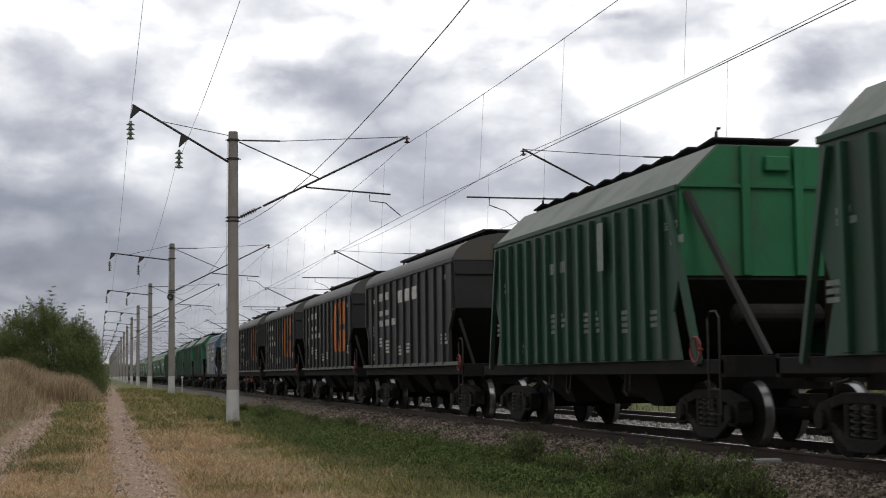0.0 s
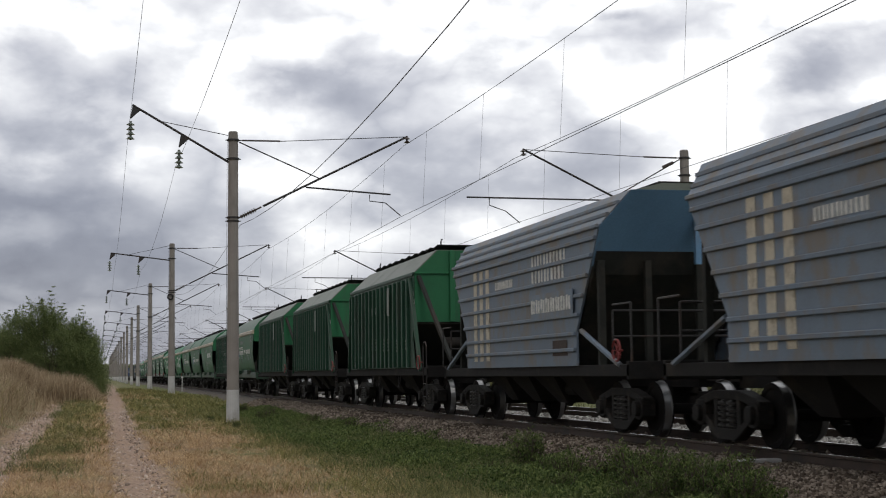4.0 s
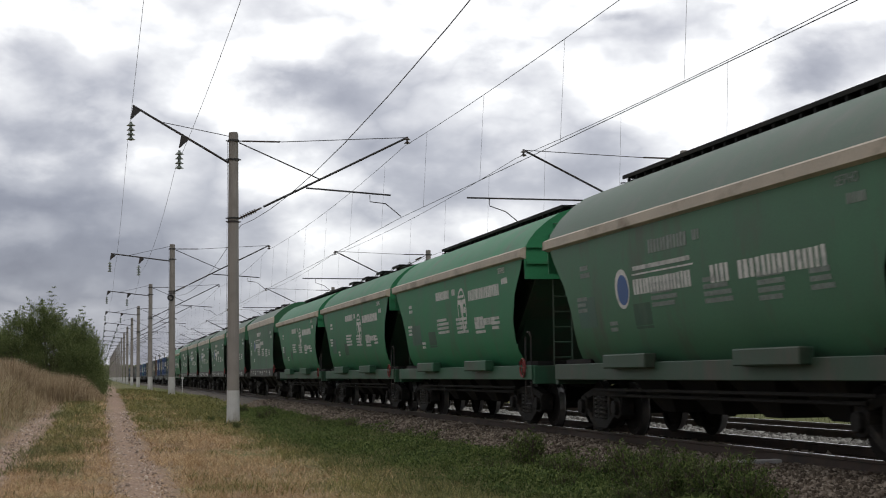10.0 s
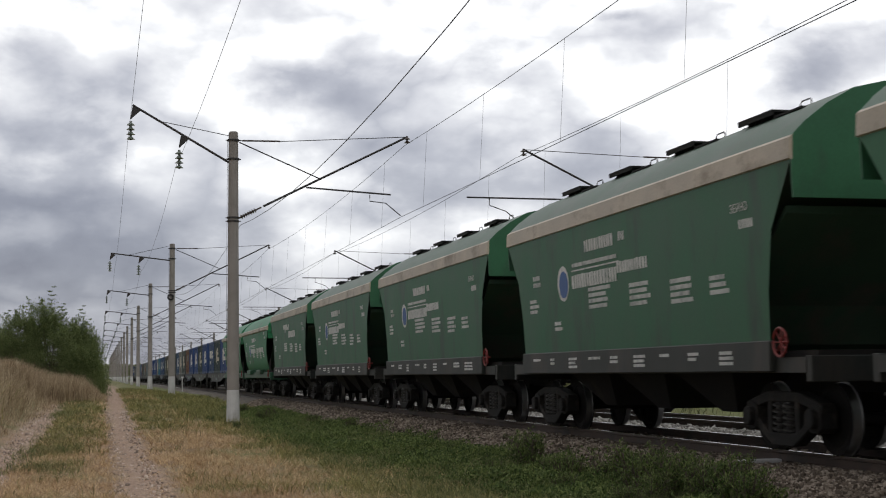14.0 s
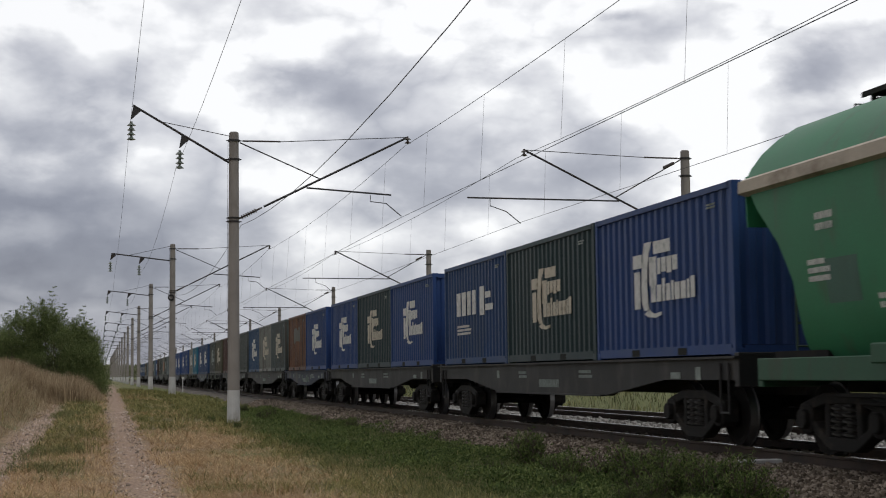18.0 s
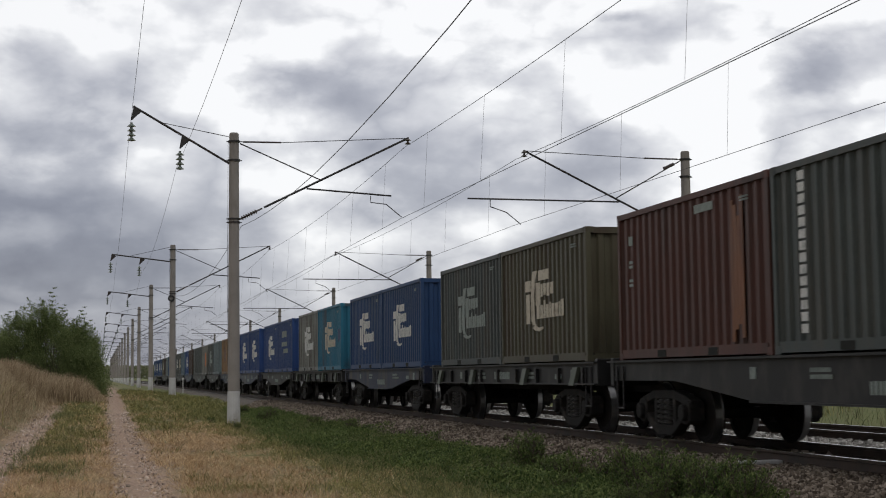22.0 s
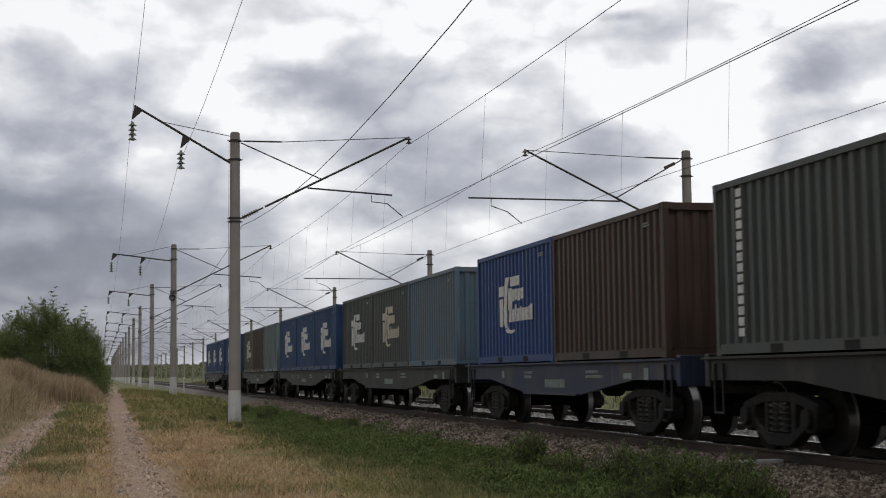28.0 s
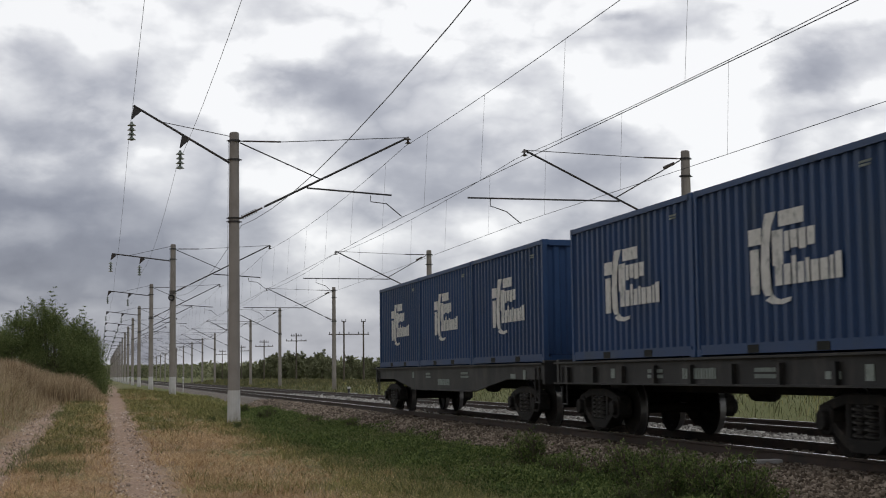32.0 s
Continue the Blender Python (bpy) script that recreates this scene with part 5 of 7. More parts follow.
def logo_marks(w, rng, kind, xf, bright):
    """Company emblems drawn as plain shapes, names as plain bars."""
    mat = M["mark_white"]
    if kind in ("ring", "ring_words"):
        part("emblem_ring", flat_on(disc_bm(2.8, 2.55, 0.34), xf), mat, w, "pale round emblem")
        part("emblem_disc", flat_on(disc_bm(2.76, 2.53, 0.26, x=-0.010), xf), M["mark_blue"], w, "blue disc of the emblem")
        rows = line_of(rng, 2.25, -0.3, 2.42, 0.26, 0.2) + [(2.25, -0.3, 2.74, 2.765)] + line_of(rng, 2.2, -0.2, 2.82, 0.07)
        if kind == "ring_words":
            rows += line_of(rng, -0.9, -1.6, 2.42, 0.27) + line_of(rng, -1.85, -4.4, 2.42, 0.27)
        else:
            rows += line_of(rng, -0.2, -1.7, 2.55, 0.20, 0.3)
        part("name_marking", flat_on(bars(rows, -0.004), xf), mat, w, "row of pale lettering bars")
    elif kind == "disc":
        ring = bmesh.new()
        for k in range(28):
            a, b = 2 * math.pi * k / 28, 2 * math.pi * (k + 1) / 28
            q = [(r * 0.82 * math.cos(t) - 1.3, r * math.sin(t) + 2.72) for r, t in ((0.52, a), (0.52, b), (0.455, b), (0.455, a))]
            ring.faces.new([ring.verts.new((-0.006, y, z)) for y, z in q])
        part("emblem_ring", flat_on(ring, xf), mat, w, "pale oval ring emblem")
        part("emblem_figure", flat_on(bars([(-0.92, -1.68, 2.84, 2.95), (-0.98, -1.5, 3.0, 3.06), (-1.16, -1.44, 2.62, 2.84), (-1.22, -1.34, 2.27, 2.62), (-1.5, -1.62, 2.62, 2.76)], -0.006), xf), mat, w, "pale figure inside the ring")
        part("name_marking", flat_on(bars(line_of(rng, -2.0, -4.75, 2.88, 0.26, 0.25) + line_of(rng, -2.4, -4.2, 2.26, 0.16), -0.004), xf), mat, w, "row of pale lettering bars")
    elif kind == "words":
        part("name_marking", flat_on(bars(line_of(rng, -0.6, -1.7, 2.62, 0.36, 0.3) + line_of(rng, -2.0, -4.4, 2.62, 0.36, 0.3), -0.004), xf), M["mark_white"], w, "row of white lettering bars")
        scr = bmesh.new()
        for k in range(16):
            y = 1.6 - k * 0.13
            bm_box(scr, (-0.006, y, 1.95 + 0.1 * math.sin(k * 1.7)), (0.01, 0.05, 0.45 + 0.15 * math.sin(k)), Matrix.Rotation(0.4 * math.sin(k * 2.3), 3, "X"))
        part("scrawl", flat_on(scr, xf), M["mark_dull"], w, "pale sprayed scrawl")
    elif kind == "plain":
        part("emblem_ring", flat_on(disc_bm(0.8, 3.05, 0.16), xf), mat, w)
        part("name_marking", flat_on(bars(line_of(rng, -0.4, -2.8, 2.62, 0.30, 0.3) + line_of(rng, 0.5, -0.6, 3.0, 0.14), -0.004), xf), mat, w, "row of pale lettering bars")


def panel_hopper(label):
    """Green hopper whose sides are pressed into small framed panels."""
    w = ribbed_hopper(label, P_GREEN, P_ROOFGREEN, P_BRIGHT, long_walk=True, n=11)
    hw = 1.53
    pitch = (2 * 5.3 - 1.3) / 10
    for s in (-1, 1):
        for z in (1.50, 2.05, 2.6, 3.15):
            part("panel_rail", boxes(((s * (hw + 0.045), 0, z + 0.27), (0.05, 9.3, 0.05))), P_PANEL, w)
            for i in range(10):
                part("side_panel", mesh_once("side_panel", lambda: boxes(((0, 0, 0), (0.03, pitch - 0.20, 0.42))), P_PANEL, bevel=0.012), None, w, at=Matrix.Translation((s * (hw + 0.028), (i - 4.5) * pitch, z)))
        for i in range(10):
            part("band_panel", mesh_once("band_panel", lambda: boxes(((0, 0, -0.08), (0.03, pitch - 0.19, 0.10)), ((0, 0, 0.06), (0.03, pitch - 0.19, 0.12))), P_STRIPE), None, w, "faded cream band plate", at=Matrix.Translation((s * (hw + 0.028), (i - 4.5) * pitch, 3.68)))
    rng = random.Random(12)
    for y0, y1, z, h in ((2.9, 1.1, 2.50, 0.17), (-0.4, -1.6, 2.48, 0.26), (-1.9, -3.2, 2.48, 0.26), (-2.0, -2.9, 2.0, 0.2), (4.2, 3.4, 1.45, 0.15)):
        part("name_marking", bars(line_of(rng, y0, y1, z, h), -hw - 0.048), M["mark_white"], w, "pale lettering bars")
    return w


# -- container flats and boxes --
CONT_Z = 1.354
C_LEN, C_W, C_H = 6.058, 2.438, 2.591
P_FLAT = paint("grimy_grey_flat_wagon_paint", (0.014, 0.0145, 0.0155), stain=(0.045, 0.041, 0.038), stain_amount=0.40, stain_scale=1.8, streak=2)
P_FLATBLUE = paint("dark_blue_flat_wagon_paint", (0.018, 0.027, 0.062), stain_amount=0.35)


def flat_wagon(label, half, feet, mat, belly=True, stakes=False):
    """Container flat; half: half length of the deck."""
    w = wagon_root(label, name="container_flat_wagon")
    rng = random.Random(label)
    zt, zb = 1.352, 1.0
    yb = 3.6 if feet == 60 else 1.8
    for s in (-1, 1):
        if belly:
            out = [(-half, zt), (half, zt), (half, zb), (yb + 2.9, zb), (yb - 0.1, 0.70), (0.1 - yb, 0.70), (-yb - 2.9, zb), (-half, zb)]
        else:
            out = [(-half, zt), (half, zt), (half, 0.92), (-half, 0.92)]
        part("side_beam", extrude_yz(out, s * 1.25 - 0.03, s * 1.25 + 0.03), mat, w, "deep fish-bellied side beam" if belly else "straight channel side beam")
        part("beam_flange", boxes(((s * 1.29, 0, zt - 0.02), (0.16, 2 * half, 0.035))), mat, w)
        if not belly:
            part("beam_flange", boxes(((s * 1.29, 0, 0.93), (0.16, 2 * half, 0.03))), mat, w)
            for i in range(9):
                part("stanchion", mesh_once("beam_rib", lambda: boxes(((0, 0, 1.09), (0.08, 0.1, 0.30))), mat), None, w, at=Matrix.Translation((s * 1.31, (i - 4) * half / 4.5, 0)))
        else:
            part("beam_flange", boxes(((s * 1.29, 0, 0.71), (0.14, 2 * yb, 0.03))), mat, w)
        part("end_beam", boxes(((0, s * (half - 0.07), 1.15), (2.6, 0.16, 0.50))), mat, w, bevel=0.012)
    part("centre_sill", boxes(((0, 0, 0.98), (0.5, 2 * half, 0.42))), M["underframe"], w)
    n = int(half / 1.05)
    for i in range(-n, n + 1):
        part("cross_member", mesh_once("cross_member", lambda: boxes(((0, 0, 1.15), (2.45, 0.12, 0.18))), M["underframe"]), None, w, at=Matrix.Translation((0, i * 1.0, 0)))
    part("brake_cylinder", turned_y(0.18, 0.7), M["underframe"], w, at=pose(0.5, 1.2, 0.8))
    num = line_of(rng, 0.4, -0.95, 0.84 if belly else 1.02, 0.17, 0.3)
    small = block_of(rng, -2.2, -3.2, 1.12, 2, 0.06) + block_of(rng, 1.9, 1.2, 1.12, 2, 0.06) + [(3.7, 3.5, 1.03, 1.2), (-half + 1.6, -half + 1.4, 1.0, 1.2), (-half + 2.6, -half + 2.2, 1.02, 1.12)]
    part("number_marking", bars(num, -1.286), M["mark_dull"], w, "pale painted number bars")
    tagged(part("stencil_marking", bars(small, -1.286), M["mark_dull"], w), kind="stuff")
    if stakes:
        for y in (-half + 1.2, -half + 4.6, half - 4.6, half - 1.2):
            part("stake_pocket", extrude_yz([(y - 0.28, 1.25), (y + 0.02, 1.25), (y + 0.30, 0.9), (y + 0.0, 0.9)], -1.38, -1.30), P_ROOF, w, "pale raking stake pocket")
    for s in (-1, 1):
        for y in ((-half + 0.5), (half - 0.5)):
            part("step_rail", mesh_once("flat_step", lambda: rods([((0, -0.15, 1.25), (0, -0.15, 0.5)), ((0, 0.15, 1.25), (0, 0.15, 0.5)), ((0, -0.15, 0.52), (0, 0.15, 0.52))], 0.018, 5), M["steel_dark"]), None, w, at=Matrix.Translation((s * 1.3, y, 0)))
        add_bogie(w, s * (7.36 if feet == 60 else 4.86))
    add_ends(w, 9.81 if feet == 60 else 7.31)
    return w


def corrugated(length, z0, z1, along_y, pitch=0.278, depth=0.045):
    """A trapezoid-corrugated sheet as points (t, offset)."""
    pts, t = [], 0.0
    n = int(length / pitch)
    p = length / n
    for i in range(n):
        pts += [(t, 0.0), (t + 0.36 * p, 0.0), (t + 0.5 * p, depth), (t + 0.86 * p, depth)]
        t += p
    return pts + [(length, 0.0)]


def corrugated_wall(length, z0, z1, pitch=0.278):
    """Sheet in the yz plane, corrugated inwards (+x), closed at the back."""
    bm = bmesh.new()
    pts = corrugated(length, z0, z1, True, pitch)
    lo = [bm.verts.new((o, t - length / 2, z0)) for t, o in pts]
    hi = [bm.verts.new((o, t - length / 2, z1)) for t, o in pts]
    for i in range(len(pts) - 1):
        bm.faces.new((lo[i + 1], lo[i], hi[i], hi[i + 1]))
    return bm


def box_container(label, mat, logo=None, shift=0.0, wear=None):
    """A twenty-foot steel box on corner castings, origin under its middle."""
    c = thing("shipping_container", label, "shipping container", "containers on the train")
    L2, W2 = C_LEN / 2, C_W / 2
    key = mat.name
    side = mesh_once("side_wall", lambda: corrugated_wall(C_LEN - 0.24, 0.17, C_H - 0.1), mat)
    end = mesh_once("end_wall", lambda: corrugated_wall(C_W - 0.2, 0.17, C_H - 0.1, 0.25), mat)
    part("side_wall", side, None, c, at=pose(-W2 + 0.03, 0, 0))
    part("side_wall", side, None, c, at=pose(W2 - 0.03, 0, 0, 0, 0, 180))
    part("end_wall", end, None, c, at=pose(0, -L2 + 0.05, 0, 0, 0, 90))
    for s in (-1, 1):
        part("door_leaf", mesh_once("door_leaf", lambda: boxes(((0, 0, C_H / 2), (1.12, 0.05, C_H - 0.32)), ((-0.2, 0.05, C_H / 2), (0.04, 0.04, C_H - 0.4)), ((0.25, 0.05, C_H / 2), (0.04, 0.04, C_H - 0.4))), mat), None, c, at=pose(s * 0.57, L2 - 0.07, 0))
        part("top_rail", mesh_once("top_rail", lambda: boxes(((0, 0, C_H - 0.055), (0.07, C_LEN - 0.2, 0.09))), mat), None, c, at=pose(s * (W2 - 0.035), 0, 0))
        part("bottom_rail", mesh_once("bottom_rail", lambda: boxes(((0, 0, 0.105), (0.06, C_LEN - 0.3, 0.15))), mat), None, c, at=pose(s * (W2 - 0.035), 0, 0))
        for y in (-1.03, 1.03):
            # thin dark plate painted as the shaded opening
            part("fork_pocket", mesh_once("fork_pocket", lambda: boxes(((0, 0, 0.095), (0.008, 0.36, 0.115))), M["hollow"]), None, c, at=pose(s * (W2 - 0.0025), y, 0))
        for e in (-1, 1):
            p = part("corner_post", mesh_once("corner_post", lambda: boxes(((0, 0, C_H / 2), (0.11, 0.11, C_H - 0.2))), mat, bevel=0.01), None, c, at=pose(s * (W2 - 0.057), e * (L2 - 0.057), 0))
            part("corner_casting", mesh_once("corner_casting", lambda: boxes(((0, 0, 0), (0.162, 0.178, 0.118))), mat, bevel=0.008), None, p, at=pose(s * -0.024, e * -0.032, 0.06))
            if s < 0:
                part("corner_casting", mesh_once("corner_casting", None, mat), None, p, at=pose(s * -0.024, e * -0.032, C_H - 0.06))
        part("header_beam", mesh_once("header_beam", lambda: boxes(((0, 0, C_H - 0.07), (C_W - 0.3, 0.08, 0.12))), mat), None, c, at=pose(0, s * (L2 - 0.05), 0))
        part("end_sill", mesh_once("end_sill", lambda: boxes(((0, 0, 0.09), (C_W - 0.3, 0.08, 0.14))), mat), None, c, at=pose(0, s * (L2 - 0.05), 0))
    part("roof_panel", mesh_once("roof_panel", lambda: boxes(((0, 0, C_H - 0.03), (C_W - 0.12, C_LEN - 0.12, 0.03))), mat), None, c)
    part("floor_panel", mesh_once("floor_panel", lambda: boxes(((0, 0, 0.14), (C_W - 0.12, C_LEN - 0.2, 0.05))), M["underframe"]), None, c)
    if logo:
        lm = {"white": M["mark_white"], "cream": M["mark_cream"], "dull": M["mark_dull"]}[logo[0]]
        if logo[1] == "emblem":
            if "emblem" + logo[0] not in SHARED:
                SHARED["emblem" + logo[0]] = to_mesh("emblem", emblem_shape(), lm)
            tagged(part("emblem", SHARED["emblem" + logo[0]], None, c, "pale stylised emblem with lettering bars", at=pose(-W2 - 0.004 + 0.03, shift, 0)), kind="stuff")
        elif logo[1] == "letters":
            rng = random.Random(3)
            rows = [(1.75, 1.35, 1.25, 1.85), (1.2, 0.8, 1.25, 1.85), (0.65, 0.3, 1.25, 1.85), (0.15, -0.2, 1.25, 1.85)]
            rows += block_of(rng, 1.7, 0.1, 0.95, 3, 0.06) + [(-0.6, -1.0, 1.2, 1.9), (-1.1, -1.6, 1.6, 1.75), (-1.1, -1.8, 1.3, 1.45)]
            part("lettering", bars(rows, -W2 + 0.022), lm, c, "pale bars of worn lettering")
        elif logo[1] == "column":
            rows = [(-2.08, -2.26, 0.28 + k * 0.157, 0.40 + k * 0.157) for k in range(14)]
            if len(logo) > 2:
                rows = [(-y1, -y0, a, b) for y0, y1, a, b in rows]
            part("lettering", bars(rows, -W2 + 0.022), lm, c, "upright column of pale lettering bars")
        elif logo[1] == "small":
            rows = [(2.5, 2.32, 2.0, 2.16), (2.5, 2.34, 1.68, 1.73), (2.5, 2.34, 1.60, 1.65), (2.5, 2.34, 1.36, 1.41), (2.5, 2.34, 1.28, 1.33), (-0.4, -1.1, 2.25, 2.38)]
            part("lettering", bars(rows, -W2 + 0.022), lm, c, "few small worn marking bars")
        elif logo[1] == "faint":
            rng = random.Random(5)
            rows = line_of(rng, 1.2, -0.7, 1.75, 0.32, 0.3) + line_of(rng, 1.3, -0.9, 1.3, 0.22, 0.3) + line_of(rng, 0.6, -1.2, 0.95, 0.22, 0.3)
            part("lettering", bars(rows, -W2 + 0.022), lm, c, "worn pale lettering bars")
    if wear:
        k, y0, y1, z0, z1 = wear
        patch = bmesh.new()
        for i in range(4):
            a, b = y0 + (y1 - y0) * i / 4, y0 + (y1 - y0) * (i + 1) / 4
            bm_box(patch, (-W2 + 0.024, (a + b) / 2, (z0 + z1) / 2 + 0.05 * (i % 2)), (0.006, abs(b - a) * 0.92, (z1 - z0) * (1 - 0.12 * (i % 3))))
        part("rust_patch", patch, k, c, "orange rust-stained patch")
    rng = random.Random(label)
    tagged(part("stencil_marking", bars(block_of(rng, -2.05, -2.4, 2.30, 2, 0.030), -W2 + 0.024), M["mark_dull"], c), kind="stuff")
    return c


def emblem_shape():
    """Upright strokes and a bowed one under a broken bar, with plain bars beside them, and a tail below."""
    bm = bmesh.new()

    def quad(*pts):
        a = [bm.verts.new((-0.002, y, z)) for y, z in pts]
        b = [bm.verts.new((0.004, y, z)) for y, z in pts]
        bm.faces.new(a); bm.faces.new(b[::-1])
        for i in range(len(a)):
            bm.faces.new((a[i], b[i], b[(i + 1) % len(a)], a[(i + 1) % len(a)]))

    def block(y0, y1, z0, z1):
        quad((y0, z0), (y1, z0), (y1, z1), (y0, z1))
    block(1.50, 1.14, 1.56, 1.80)
    block(1.46, 1.22, 0.84, 1.50)
    bow = [(1.02, 0.72, 1.99), (1.10, 0.86, 1.78), (1.14, 0.92, 1.50), (1.17, 0.93, 1.20), (1.15, 0.90, 0.92), (1.06, 0.86, 0.80)]
    for (a0, a1, za), (b0, b1, zb) in zip(bow, bow[1:]):
        quad((a0, za), (a1, za), (b1, zb), (b0, zb))
    tail = [(1.06, 0.86, 0.80), (0.92, 0.76, 0.74), (0.66, 0.62, 0.715), (0.40, 0.38, 0.745)]
    for (a0, a1, za), (b0, b1, zb) in zip(tail, tail[1:]):
        quad((a0, za - 0.06), (a1, za + 0.02), (b1, zb + 0.01), (b0, zb - 0.05))
    block(0.66, 0.02, 1.76, 1.98)
    block(0.84, 0.56, 1.22, 1.72)

    for y0, y1, low in ((0.52, 0.40, 0), (0.36, 0.19, 0.03), (0.15, -0.02, 0), (-0.06, -0.24, 0.03)):
        block(y0, y1, 1.40 + low, 1.68)
    for y0, y1, t in ((0.78, 0.60, 0), (0.55, 0.38, 0), (0.34, 0.24, 0.1), (0.20, 0.04, 0), (0.00, -0.09, 0.04), (-0.13, -0.31, 0), (-0.35, -0.53, 0), (-0.57, -0.66, 0.02), (-0.70, -0.84, 0.06)):
        block(y0, y1, 0.93, 1.22 + t)
    for v in bm.verts:
        v.co.y = 0.25 + (v.co.y - 0.30) * 1.14
        v.co.z = 1.35 + (v.co.z - 1.35) * 0.97
    bmesh.ops.recalc_face_normals(bm, faces=bm.faces)
    return bm


C_BLUE = paint("faded_royal_blue_container_paint", (0.021, 0.058, 0.190), stain_amount=0.16, stain=(0.035, 0.065, 0.16), streak=5)
C_NAVY = paint("dark_navy_container_paint", (0.020, 0.056, 0.150), stain_amount=0.22, stain=(0.035, 0.060, 0.105), streak=5)
C_MID = paint("dull_mid_blue_container_paint", (0.024, 0.072, 0.165), stain_amount=0.25, stain=(0.045, 0.075, 0.12), streak=5)
C_DKGREEN = paint("dull_dark_green_container_paint", (0.020, 0.043, 0.048), stain=(0.035, 0.055, 0.060), stain_amount=0.35, streak=5)
C_CYAN = paint("sea_blue_container_paint", (0.025, 0.16, 0.25), stain=(0.06, 0.08, 0.10), stain_amount=0.4, streak=5)
C_GREY = paint("rust_streaked_grey_container_paint", (0.22, 0.225, 0.205), stain=(0.075, 0.062, 0.05), stain_amount=0.5, stain_scale=2.6, streak=8)
C_DKGREY = paint("weathered_dark_grey_container_paint", (0.058, 0.070, 0.068), stain=(0.080, 0.080, 0.070), vary=0.3, stain_amount=0.5, stain_scale=2.4, streak=8)
C_OLIVE = paint("weathered_olive_container_paint", (0.080, 0.075, 0.048), stain=(0.06, 0.045, 0.03), stain_amount=0.45, stain_scale=1.5, streak=6)
C_MAROON = paint("rusty_maroon_container_paint", (0.085, 0.032, 0.024), stain=(0.050, 0.024, 0.019), stain_amount=0.45, stain_scale=1.5, streak=6)
C_BROWN = paint("rusty_brown_container_paint", (0.056, 0.033, 0.024), stain=(0.036, 0.023, 0.018), stain_amount=0.45, stain_scale=1.5, streak=6)
C_RUST = paint("heavily_rusted_container_steel", (0.17, 0.072, 0.030), stain=(0.055, 0.026, 0.018), stain_amount=0.6, stain_scale=3.0, streak=6, vary=0.35)
C_TAN = paint("rust_stained_tan_container_paint", (0.27, 0.16, 0.075), stain=(0.12, 0.06, 0.03), stain_amount=0.5, stain_scale=2, streak=5)
C_PALEBLUE = paint("bleached_grey_blue_container_paint", (0.15, 0.195, 0.21), stain=(0.08, 0.09, 0.09), stain_amount=0.45, stain_scale=2, streak=8)

C_PALEGREY = paint("dusty_grey_green_container_paint", (0.075, 0.098, 0.098), stain=(0.065, 0.055, 0.045), stain_amount=0.45, stain_scale=2, streak=8)
C_STEEL = paint("scuffed_steel_blue_container_paint", (0.100, 0.155, 0.205), stain=(0.15, 0.14, 0.13), stain_amount=0.42, stain_scale=2.5, streak=6)

# ---- the train, from its head to its tail ----
MOVING = []                              # (thing, centre along the train)


def place(ob, u, z=0.0):
    ob.location = (XC, u, z)
    MOVING.append((ob, u, z))
    return ob


